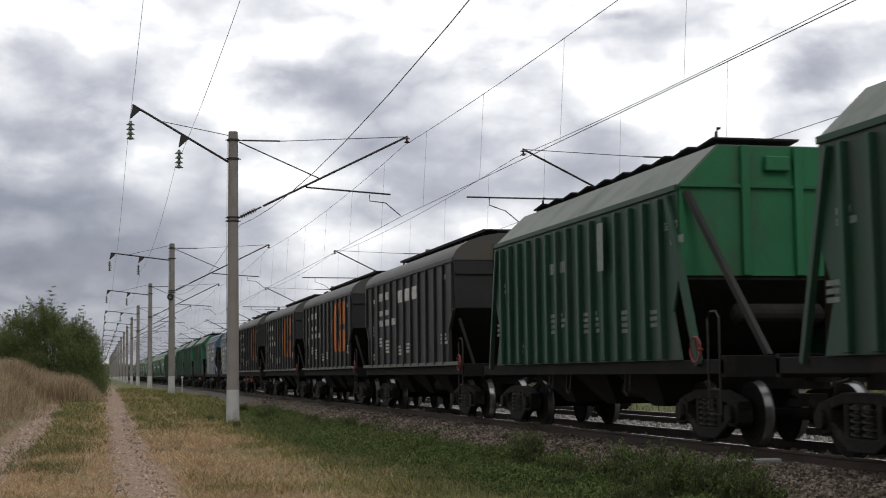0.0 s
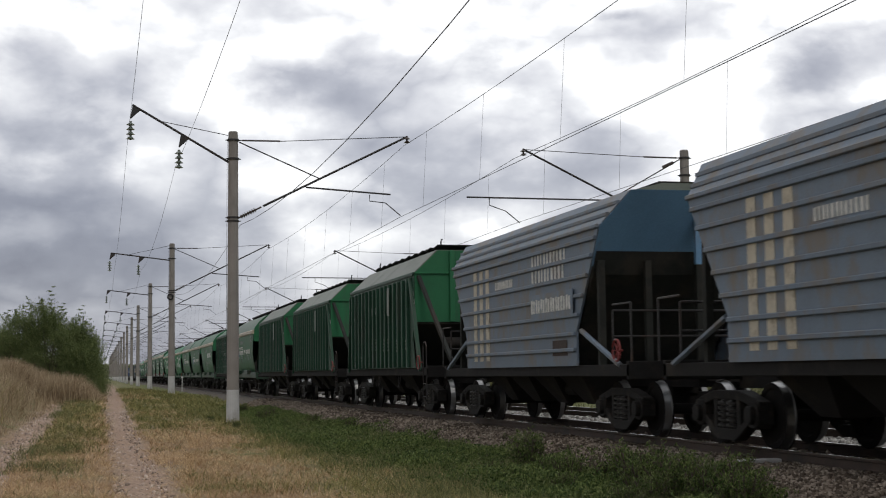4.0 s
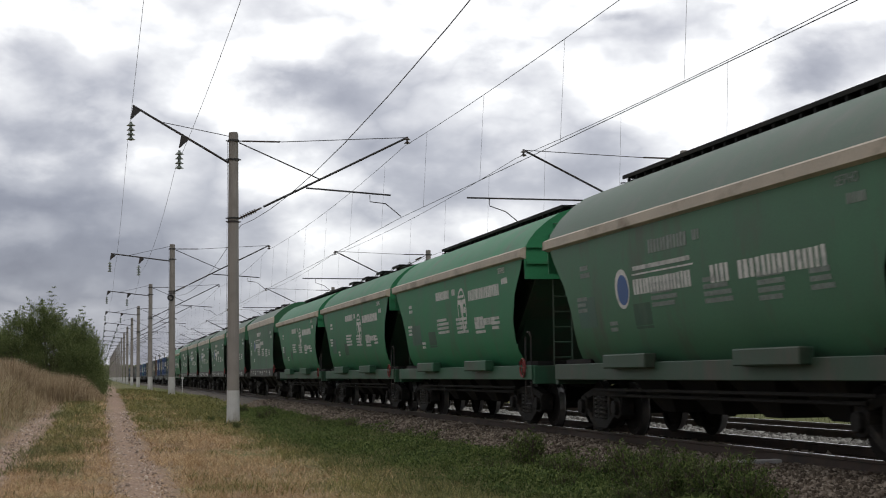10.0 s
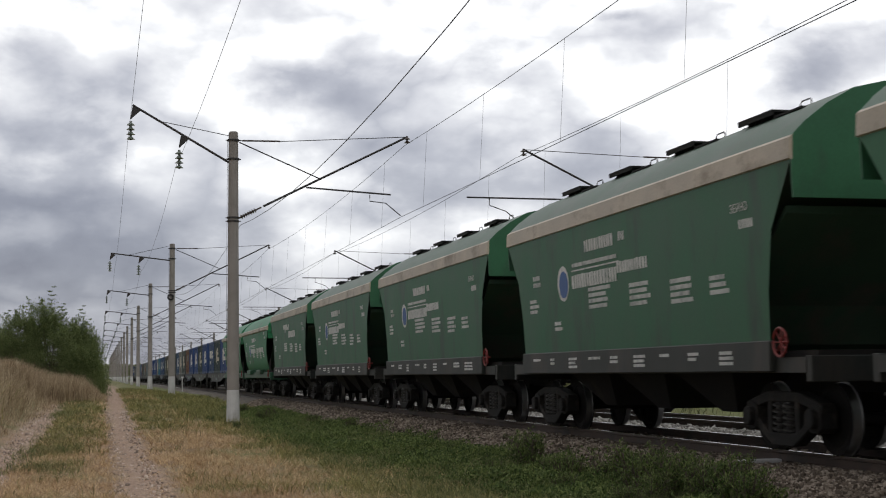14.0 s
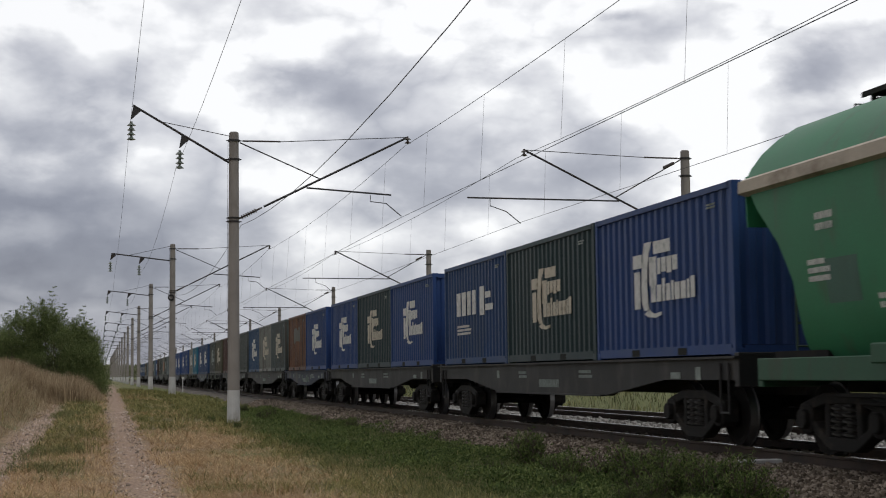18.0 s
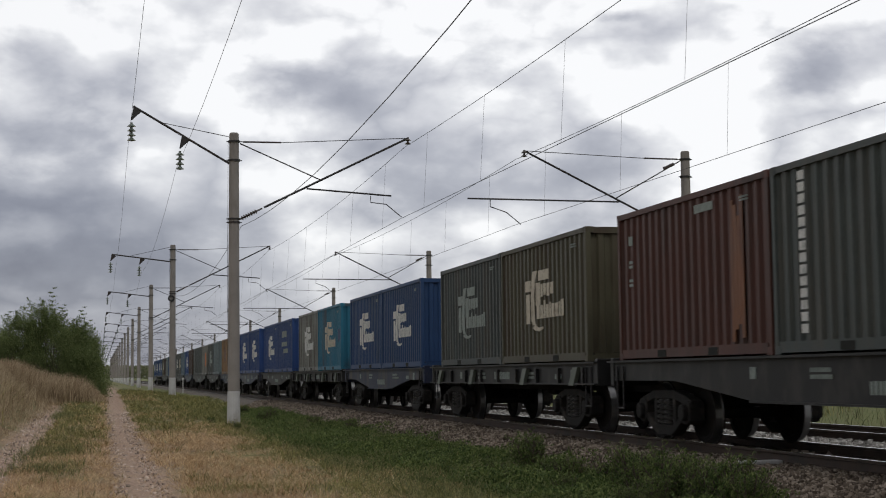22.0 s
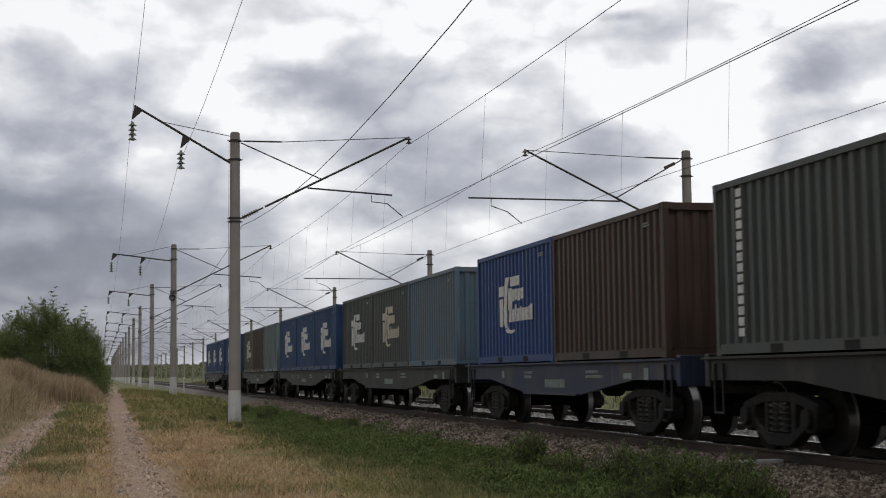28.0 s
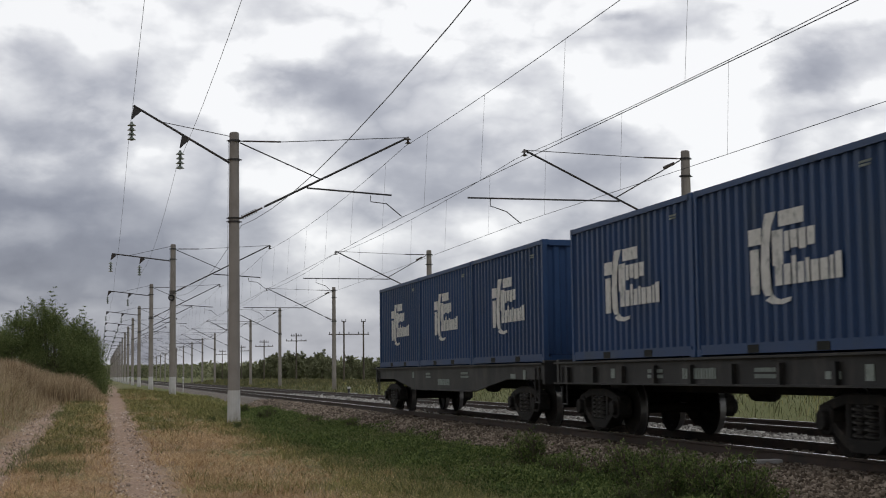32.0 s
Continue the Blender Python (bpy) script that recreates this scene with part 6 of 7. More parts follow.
G = "ribbed green grain hopper wagon with dusty grey chamfered roof"
HOPPERS = [
    lambda: ribbed_hopper(G, P_GREEN, P_ROOF, P_LITEND),
    lambda: ribbed_hopper("ribbed green grain hopper wagon with faded notice on its side", P_GREEN, P_ROOF, P_LITEND),
    lambda: dark_hopper("sooty grey ribbed hopper wagon with white name panel", 2),
    lambda: dark_hopper("sooty grey ribbed hopper wagon with large orange emblem", 1),
    lambda: dark_hopper("sooty grey hopper wagon with orange emblem and vaulted roof", 1),
    lambda: dark_hopper("grimy dark grey hopper wagon with orange square emblem", 1),
    lambda: blue_hopper("bleached blue mineral hopper wagon with horizontal ribs"),
    lambda: blue_hopper("patchy grey-blue mineral hopper wagon with horizontal ribs"),
    lambda: ribbed_hopper("dark green ribbed grain hopper wagon behind a blue one", P_GREEN, P_ROOF, P_LITEND),
    lambda: ribbed_hopper("dark green ribbed hopper wagon with pale roof", P_GREEN, P_ROOF, P_LITEND),
    lambda: ribbed_hopper("green ribbed hopper wagon with dusty pale roof", P_GREEN, P_ROOF, P_LITEND),
    lambda: round_hopper("dusty green barrel-sided grain hopper wagon with grey-green roof", P_DEEP, P_ROOFGREY, "ring_words", True),
    lambda: panel_hopper("green hopper wagon with small framed side panels and cream band"),
    lambda: round_hopper("green barrel-sided hopper wagon with white words and sprayed scrawl", P_DEEP, P_ROOFGREEN, "words", False),
    lambda: round_hopper("green barrel-sided grain hopper wagon with round emblem", P_MODERN, P_ROOFGREEN, "ring_words", True),
    lambda: round_hopper("dusty grey-green barrel-sided grain hopper wagon", P_DEEP, P_ROOFGREY, "ring_words", True),
    lambda: round_hopper("fresh green barrel-sided hopper wagon with white disc emblem", P_BRIGHT, P_BRIGHT, "disc", True, True),
    lambda: round_hopper("clean bright green barrel-sided hopper wagon with disc emblem", P_BRIGHT, P_BRIGHT, "disc", False, True),
    lambda: round_hopper("green barrel-sided hopper wagon with sooty patches", P_LEAF, P_LEAF, "disc", True, True),
    lambda: modern_hopper("tall green grain hopper wagon with round blue emblem", "ring"),
    lambda: modern_hopper("tall green grain hopper wagon with white words", "plain"),
    lambda: modern_hopper("tall green hopper wagon with cream cornice and small emblem", "ring"),
    lambda: modern_hopper("tall dusty green hopper wagon with cream cornice", "ring"),
    lambda: modern_hopper("tall green hopper wagon with grimy skirt", "ring"),
    lambda: modern_hopper("tall green hopper wagon with faded cornice", "plain"),
    lambda: round_hopper("green barrel-sided grain hopper wagon with blue-white emblem", P_LEAF, P_LEAF, "ring_words", False, True),
    lambda: round_hopper("green barrel-sided grain hopper wagon coupled to the flats", P_LEAF, P_LEAF, "ring_words", True, True),
]
HOPPER_AT = [(1, 25.9), (10, 163.0), (14, 223.9), (20, 314.8), (26, 404.4)]


def hopper_u(k):
    pts = [(0, 25.9 - 15.1)] + HOPPER_AT
    for (a, ua), (b, ub) in zip(pts, pts[1:]):
        if k <= b:
            return ua + (ub - ua) * (k - a) / (b - a)


# small shifts of single wagons in the slack of their couplings
TRIM = [(0, 0.2), (2, 0.30), (3, 0.25), (4, 0.30), (5, 0.65), (6, 0.5), (7, 0.3), (8, 0.6), (9, 0.8), (10, 0.2), (11, 0.05), (12, 0.30), (13, 0.75), (15, 0.5), (16, 0.65), (17, 0.10), (18, 0.0), (21, 0.35), (25, 0.6), (26, 0.45), (27, -0.15), (28, 0.0), (29, -0.5), (30, -0.95), (31, -1.28), (32, -1.4), (33, -1.28), (34, -1.5), (35, -1.55), (36, -1.2), (37, -1.1), (38, -1.05), (39, -1.35), (40, -1.2), (41, -0.8), (42, -0.4), (43, -0.18), (44, 0.0), (46, 0.0)]


def trim(k):
    for (a, va), (b, vb) in zip(TRIM, TRIM[1:]):
        if k <= b:
            return va + (vb - va) * (k - a) / (b - a)
    return 0.0


for i, make in enumerate(HOPPERS):
    place(make(), hopper_u(i) + trim(i))

W, D, CR = ("white", "emblem"), ("dull", "emblem"), ("cream", "emblem")
FLATS = [
    (60, P_FLAT, True, False, [(C_BLUE, W), (C_DKGREEN, CR), (C_NAVY, ("white", "letters"))]),
    (60, P_FLAT, True, False, [(C_BLUE, W), (C_DKGREEN, CR), (C_BLUE, W)]),
    (40, P_FLATBLUE, True, False, [(C_BLUE, W), (C_RUST, None)]),
    (60, P_FLAT, True, False, [(C_PALEGREY, CR), (C_GREY, CR), (C_MID, W)]),
    (60, P_FLAT, True, False, [(C_DKGREY, None), (C_DKGREY, ("white", "column", 1)), (C_MAROON, ("dull", "small"))]),
    (40, P_FLAT, False, True, [(C_OLIVE, CR), (C_DKGREY, D)]),
    (40, P_FLATBLUE, True, False, [(C_NAVY, W), (C_NAVY, W)]),
    (40, P_FLAT, False, True, [(C_CYAN, CR), (C_GREY, W)]),
    (40, P_FLAT, True, False, [(C_BLUE, ("dull", "faint")), (C_BLUE, W)]),
    (40, P_FLATBLUE, True, False, [(C_BLUE, W), (C_BLUE, W)]),
    (40, P_FLATBLUE, True, False, [(C_PALEBLUE, None), (C_TAN, None)]),
    (40, P_FLAT, True, False, [(C_PALEBLUE, None), (C_DKGREY, D)]),
    (60, P_FLAT, True, False, [(C_GREY, None), (C_DKGREY, None), (C_DKGREY, ("white", "column", 1))]),
    (40, P_FLATBLUE, True, False, [(C_BROWN, None), (C_BLUE, W)]),
    (60, P_FLAT, True, False, [(C_STEEL, None), (C_DKGREY, CR), (C_DKGREY, W)]),
    (60, P_FLAT, True, False, [(C_NAVY, W), (C_NAVY, W), (C_NAVY, W)]),
    (60, P_FLAT, True, False, [(C_PALEBLUE, None), (C_BROWN, None), (C_OLIVE, CR)]),
    (40, P_FLAT, False, False, [(C_NAVY, W), (C_NAVY, W)]),
    (60, P_FLAT, True, False, [(C_NAVY, W), (C_NAVY, W), (C_NAVY, W)]),
]
NAMES = {"faded_royal": "faded royal blue", "dark_navy": "dark navy blue", "dull_mid": "dull mid-blue", "dull_dark": "dull dark green", "sea_blue": "bright sea-blue", "rust_streaked": "rust-streaked grey", "weathered_dark": "weathered dark grey", "weathered_olive": "weathered olive", "rusty_brown": "rusty brown", "rusty_maroon": "rusty maroon-red", "heavily_rusted": "heavily rusted orange-brown", "rust_stained": "rust-stained tan", "bleached_grey": "bleached grey-blue", "dusty_grey": "dusty grey-green", "scuffed_steel": "scuffed steel-blue"}


def colour_words(mat):
    return next(v for k, v in NAMES.items() if mat.name.startswith(k))


FLAT_HEAD, FLAT_TAIL = 441.9 - 19.62, 38.2       # first flat's middle at the start; tail flat's middle at the end


C_FRESHRUST = paint("fresh_orange_rust", (0.20, 0.075, 0.028), stain=(0.09, 0.034, 0.02), stain_amount=0.5, stain_scale=3.0, streak=6)
WEAR = {(4, 2): (C_FRESHRUST, -1.70, -2.15, 0.22, 2.3), (12, 0): (M["mark_orange"], -1.0, -2.3, 0.7, 1.9), (16, 1): (C_TAN, -2.8, -2.5, 0.2, 2.4), (2, 1): (C_OLIVE, 1.2, -1.0, 1.3, 2.0), (7, 0): (C_NAVY, -2.2, -2.9, 1.1, 1.6), (10, 1): (C_RUST, 0.9, -0.4, 0.9, 1.9)}


def build_flats():
    total, offs, prev = 0.0, [0.0], None
    for f, nxt in zip(FLATS, FLATS[1:]):
        offs.append(offs[-1] + (19.62 if f[0] == 60 else 14.62) / 2 + (19.62 if nxt[0] == 60 else 14.62) / 2)
    stretch = (FLAT_TAIL + gone(32.0) - FLAT_HEAD) / offs[-1]
    for i, ((feet, mat, belly, stakes, load), off) in enumerate(zip(FLATS, offs)):
        u = FLAT_HEAD + off * stretch + trim(27 + i)
        n = len(load)
        words = "grimy grey" if mat is P_FLAT else "dark blue"
        kind = "fish-bellied" if belly else "straight-beamed"
        w = flat_wagon(f"{words} {kind} container flat wagon carrying {'three' if n == 3 else 'two'} containers", 9.42 if feet == 60 else 6.85, feet, mat, belly, stakes)
        place(w, u)
        if i == 2:
            for n2, (gy, gz, gr) in enumerate(((-0.9, 0.98, 0.20), (-1.35, 0.95, 0.12), (0.6, 1.02, 0.14), (-2.1, 1.05, 0.1))):
                part("scrawl", tube([(-1.288, gy + gr * (1 - a / 40) * math.cos(a * 0.55), gz + gr * (1 - a / 40) * math.sin(a * 0.55)) for a in range(26)], 0.018, 4), M["mark_dull"], w, "pale sprayed spiral")
        step = C_LEN + 0.072
        for k, (cm, logo) in enumerate(load):
            tail = " with pale emblem" if logo and logo[1] == "emblem" else (" with pale lettering bars" if logo else " without markings")
            c = box_container(f"{colour_words(cm)} container{tail} on flat wagon", cm, logo, -0.48, WEAR.get((i, k)))
            place(c, u + (k - (n - 1) / 2) * step, CONT_Z)
        for k in range(n):
            for e in (-1, 1):
                for s in (-1, 1):
                    part("twistlock", mesh_once("twistlock", lambda: boxes(((0, 0, 0), (0.16, 0.16, 0.04))), M["underframe"]), None, w, at=pose(s * 1.13, (k - (n - 1) / 2) * step + e * 2.95, CONT_Z - 0.028))


build_flats()


# ---- plants, stones and the far side ----
def leaf_material(name, stops, rough=0.75, through_light=0.25):
    """Colour differs from leaf to leaf."""
    m = bpy.data.materials.new(name)
    m.use_nodes = True
    nt = m.node_tree
    N, L = nt.nodes.new, nt.links.new
    b = nt.nodes["Principled BSDF"]
    b.inputs["Roughness"].default_value = rough
    b.inputs["Specular IOR Level"].default_value = 0.25
    geo, r = N("ShaderNodeNewGeometry"), N("ShaderNodeValToRGB")
    while len(r.color_ramp.elements) < len(stops):
        r.color_ramp.elements.new(0.5)
    for e, (p, c) in zip(r.color_ramp.elements, stops):
        e.position, e.color = 0.5 + (p - 0.5) * 0.7, (*c, 1)
    co, n = N("ShaderNodeTexCoord"), N("ShaderNodeTexNoise")
    n.inputs["Scale"].default_value, n.inputs["Detail"].default_value = 0.7, 3
    L(co.outputs["Object"], n.inputs["Vector"])
    mx = N("ShaderNodeMix"); mx.data_type = "FLOAT"; mx.inputs[0].default_value = 0.45
    L(geo.outputs["Random Per Island"], mx.inputs[2]); L(n.outputs[0], mx.inputs[3])
    L(mx.outputs[0], r.inputs[0]); L(r.outputs[0], b.inputs["Base Color"])
    if through_light:
        t, add = N("ShaderNodeBsdfTranslucent"), N("ShaderNodeMixShader")
        add.inputs[0].default_value = through_light
        L(r.outputs[0], t.inputs[0]); L(b.outputs[0], add.inputs[1]); L(t.outputs[0], add.inputs[2])
        L(add.outputs[0], nt.nodes["Material Output"].inputs[0])
    return m


M["straw"] = leaf_material("dry_straw_grass", [(0.25, (0.28, 0.170, 0.085)), (0.5, (0.54, 0.365, 0.20)), (0.78, (0.76, 0.575, 0.355))])
M["grass"] = leaf_material("green_grass", [(0.25, (0.095, 0.108, 0.034)), (0.5, (0.205, 0.205, 0.072)), (0.78, (0.39, 0.345, 0.15))])
M["weed"] = leaf_material("green_weed_leaf", [(0.25, (0.036, 0.062, 0.017)), (0.5, (0.086, 0.130, 0.038)), (0.8, (0.19, 0.235, 0.078))])
M["verge"] = leaf_material("dull_green_grass", [(0.25, (0.085, 0.102, 0.042)), (0.5, (0.16, 0.175, 0.072)), (0.8, (0.29, 0.28, 0.135))])
M["tall_dry"] = leaf_material("tall_dry_grass", [(0.25, (0.20, 0.140, 0.085)), (0.5, (0.38, 0.29, 0.185)), (0.8, (0.60, 0.49, 0.34))])
M["bush_leaf"] = leaf_material("bush_leaf", [(0.2, (0.070, 0.098, 0.037)), (0.5, (0.138, 0.180, 0.066)), (0.85, (0.25, 0.295, 0.12))], through_light=0.3)
M["wood_leaf"] = leaf_material("far_tree_leaf", [(0.2, (0.115, 0.130, 0.075)), (0.5, (0.185, 0.200, 0.115)), (0.85, (0.28, 0.29, 0.175))])
M["bark"] = shader("grey_brown_bark", (0.09, 0.07, 0.055), 0.95, scale=6, grain=30, bump=0.6)
M["stone"] = leaf_material("crushed_stone", [(0.2, (0.062, 0.047, 0.036)), (0.5, (0.160, 0.126, 0.097)), (0.85, (0.34, 0.285, 0.235))], 0.9, 0.0)
M["stone_grey"] = leaf_material("grey_crushed_stone", [(0.2, (0.12, 0.115, 0.108)), (0.5, (0.25, 0.24, 0.225)), (0.85, (0.42, 0.41, 0.39))], 0.9, 0.0)
M["pebble"] = leaf_material("pale_gravel", [(0.2, (0.19, 0.145, 0.12)), (0.5, (0.43, 0.335, 0.275)), (0.85, (0.68, 0.57, 0.49))], 0.9, 0.0)
M["field"] = leaf_material("pale_field_grass", [(0.25, (0.055, 0.062, 0.026)), (0.5, (0.11, 0.112, 0.052)), (0.8, (0.215, 0.20, 0.115))])
M["old_wood"] = shader("grey_weathered_timber", (0.10, 0.085, 0.07), 0.9, scale=5, streak=6, stain=(0.05, 0.045, 0.04))
RNG = np.random.default_rng(7)


def ground_many(x, y):
    return np.array([ground_z(a, b) for a, b in zip(x, y)])


def scatter(n, x0, x1, y0, y1, power=1.0):
    """Places, crowding towards y0."""
    y = y0 + (y1 - y0) * RNG.random(n) ** power
    return x0 + (x1 - x0) * RNG.random(n), y


def patch_noise(x, y, scale, seed=0.0):
    return np.array([noise.noise(Vector((a * scale, b * scale, seed))) for a, b in zip(x, y)])


def blades(name, x, y, height, width, lean, material, label, z=None, parts=2):
    """Bent grass blades as thin strips."""
    n = len(x)
    z = ground_many(x, y) if z is None else z
    a = RNG.random(n) * 2 * np.pi
    face = RNG.random(n) * np.pi
    dx, dy = np.cos(a) * lean * height, np.sin(a) * lean * height
    wx, wy = np.cos(face) * width / 2, np.sin(face) * width / 2
    base = np.stack([x, y, z - 0.02], 1)
    levels = []
    for k, wk in ((0.0, 1.0), (0.5, 0.8), (1.0, 0.12)):
        c = base + np.stack([dx * k * k, dy * k * k, height * (k - 0.25 * lean * k * k)], 1)
        off = np.stack([wx * wk, wy * wk, np.zeros(n)], 1)
        levels += [c - off, c + off]
    v = np.stack(levels, 1).reshape(-1, 3)
    q = np.array([(0, 1, 3, 2), (2, 3, 5, 4)])
    f = (q[None] + 6 * np.arange(n)[:, None, None]).reshape(-1, 4)
    o = new(name, mesh_np(name, v, f, material))
    return tagged(o, label, "grass", kind="stuff")


def off_ruts(x, y):
    k = 0.30 * patch_noise(x, y, 0.55, 5.0) + 0.14 * patch_noise(x, y, 2.1, 6.0)
    wide = 0.10 * patch_noise(x, y, 0.35, 7.0) + 0.16 * RNG.random(len(x))
    return (np.abs(x - 0.70 + 0.6 * k) > 0.40 + wide) & (np.abs(x + 1.95 + 0.6 * k) > 0.38 + wide)


def tufts(n, per, spread, x0, x1, y0, y1, power):
    """Places gathered in tufts."""
    cx, cy = scatter(n, x0, x1, y0, y1, power)
    cx, cy = np.repeat(cx, per), np.repeat(cy, per)
    return cx + RNG.normal(0, spread, len(cx)), cy + RNG.normal(0, spread * 1.3, len(cy))


def build_grass():
    # straw close by, greener further out and towards the line
    x, y = scatter(42000, -1.8, 7.2, 15.5, 105, 1.9)
    tx, ty = tufts(8200, 14, 0.075, -1.8, 7.2, 15.5, 100, 1.7)
    tuft = np.concatenate([np.zeros(len(x)), np.ones(len(tx))])
    x, y = np.concatenate([x, tx]), np.concatenate([y, ty])
    keep = off_ruts(x, y)
    x, y, tuft = x[keep], y[keep], tuft[keep]
    g = 0.9 * patch_noise(x, y, 0.30, 1.0) + 0.7 * patch_noise(x, y, 1.0, 2.0) + RNG.normal(0, 0.30, len(x))
    g += np.interp(x + 0.8 * patch_noise(x, y, 0.25, 17.0), [1.0, 3.1, 3.9, 5.5], [-0.42, -0.34, 0.38, 0.7])     # mown straw by the path, green towards the line
    g += np.where(x > 0.9, np.interp(y, [40, 52, 70], [0.0, 0.62, 0.75]), 0.0)                                   # greener further off
    g += np.where(x < 0.3, np.interp(y, [30, 38, 90], [0.05, 0.85, 0.9]) - 0.5 * (x + 0.8) ** 2, 0.0)              # strip between the ruts
    lush = np.interp(y, [16, 23, 28, 35, 45, 55, 66], [5.3, 4.9, 4.6, 4.2, 4.7, 5.0, 5.4])
    thin = (x < lush + 0.3) | (RNG.random(len(x)) < 0.22)                                                        # weeds take over beside the ballast
    x, y, tuft, g = x[thin], y[thin], tuft[thin], g[thin]
    green = g > 0.12
    far = np.clip((y - 18) / 60, 0, 1)
    h = RNG.uniform(0.04, 0.15, len(x)) * (1 + 0.7 * patch_noise(x, y, 0.6, 3.0)) + tuft * RNG.uniform(0.0, 0.20, len(x)) * np.clip(0.6 + 1.2 * patch_noise(x, y, 0.8, 19.0), 0.1, 1.4)
    w = RNG.uniform(0.004, 0.010, len(x)) * (1 + 2.0 * far)
    d = ~green
    blades("dry_grass", x[d], y[d], h[d], w[d], RNG.uniform(0.5, 2.5, d.sum()), M["straw"], "short sun-bleached straw grass beside the dirt track")
    blades("green_grass", x[green], y[green], h[green] * 1.1, w[green] * 1.25, RNG.uniform(0.3, 1.5, green.sum()), M["grass"], "patchy green grass along the railway")
    # darker green growth along the near edge of the middle strip
    x, y = tufts(1100, 14, 0.16, -1.7, -0.5, 26, 78, 1.3)
    keep = patch_noise(x, y, 0.30, 12.0) + 0.5 * patch_noise(x, y, 1.1, 13.0) + RNG.normal(0, 0.18, len(x)) > 0.02
    blades("middle_grass", x[keep], y[keep], RNG.uniform(0.08, 0.30, keep.sum()), RNG.uniform(0.008, 0.016, keep.sum()), RNG.uniform(0.3, 1.2, keep.sum()), M["verge"], "dull green grass between the ruts")
    # thin growth and litter straying over the ruts
    x, y = scatter(5000, -2.6, 1.3, 15.5, 70, 1.5)
    x2, y2 = tufts(900, 12, 0.09, -2.6, 1.45, 15.5, 75, 1.5)
    k = np.minimum(np.abs(x2 - 0.70), np.abs(x2 + 1.95)) > 0.16
    x, y = np.concatenate([x, x2[k]]), np.concatenate([y, y2[k]])
    blades("rut_litter", x, y, RNG.uniform(0.03, 0.10, len(x)), RNG.uniform(0.006, 0.012, len(x)), RNG.uniform(0.8, 2.5, len(x)), M["straw"], "stray dry stalks on the dirt track")
    # lying straw
    x, y = scatter(30000, -1.6, 5.4, 15.5, 50, 1.5)
    keep = (off_ruts(x, y) | (RNG.random(len(x)) < 0.3)) & (patch_noise(x, y, 0.5, 15.0) > -0.15)
    x, y = x[keep], y[keep]
    blades("mown_straw", x, y, RNG.uniform(0.10, 0.34, len(x)), RNG.uniform(0.004, 0.009, len(x)), RNG.uniform(2.2, 3.4, len(x)), M["straw"], "loose mown straw lying on the grass")
    # tall growth on the bank by the field, closing over the further rut
    x, y = tufts(10000, 10, 0.13, -11, -0.9, 22, 125, 1.35)
    edge = -2.55 + 1.0 * np.clip((y - 46) / 25, 0, 1) - 0.35 * patch_noise(x, y, 0.4, 8.0)
    keep = x < edge
    x, y, edge = x[keep], y[keep], edge[keep]
    t = np.clip((edge - x) / 1.3, 0.22, 1)
    blades("tall_dry_grass", x, y, RNG.uniform(0.30, 1.1, len(x)) * t * np.clip(1 + 0.9 * patch_noise(x, y, 0.7, 4.0) + 0.5 * patch_noise(x, y, 2.2, 21.0), 0.3, 1.9), RNG.uniform(0.008, 0.020, len(x)), RNG.uniform(0.15, 1.7, len(x)) ** 1.2, M["tall_dry"], "tall bleached wild grass on a low bank")
    # high dry grass in front of the bushes
    x, y = tufts(2400, 12, 0.16, -8, 0.1, 71, 81, 1.0)
    h = np.interp(x, [-8, -4.5, -2.1, -1.3, -0.7, -0.3, 0.1], [1.0, 1.15, 1.45, 1.25, 0.9, 0.6, 0.25]) * RNG.uniform(0.65, 1.12, len(x)) * (1 + 0.25 * patch_noise(x, y, 0.6, 14.0))
    blades("tall_dry_grass", x, y, h, RNG.uniform(0.012, 0.030, len(x)), RNG.uniform(0.1, 0.7, len(x)), M["tall_dry"], "high bleached grass in front of the bushes")
    x, y = tufts(110, 12, 0.2, -7, -3.2, 40, 80, 1.0)
    blades("bank_weeds", x, y, RNG.uniform(0.5, 1.1, len(x)), RNG.uniform(0.015, 0.03, len(x)), RNG.uniform(0.2, 0.8, len(x)), M["grass"], "green stalks among the tall dry grass")
    # rough field past the far track
    x, y = scatter(60000, 17.4, 42, 24, 330, 1.2)
    blades("field_grass", x, y, RNG.uniform(0.15, 0.55, len(x)), RNG.uniform(0.007, 0.015, len(x)) * (1 + y / 45), RNG.uniform(0.2, 0.9, len(x)), M["field"], "rough pale grass beyond the far track")
    x, y = tufts(2600, 8, 0.35, 17.2, 38, 24, 330, 1.2)
    keep = patch_noise(x, y, 0.15, 6.0) > 0.0
    blades("field_weeds", x[keep], y[keep], RNG.uniform(0.15, 0.5, keep.sum()), RNG.uniform(0.008, 0.016, keep.sum()) * (1 + y[keep] / 45), RNG.uniform(0.1, 0.6, keep.sum()), M["grass"], "green weeds in the rough field")


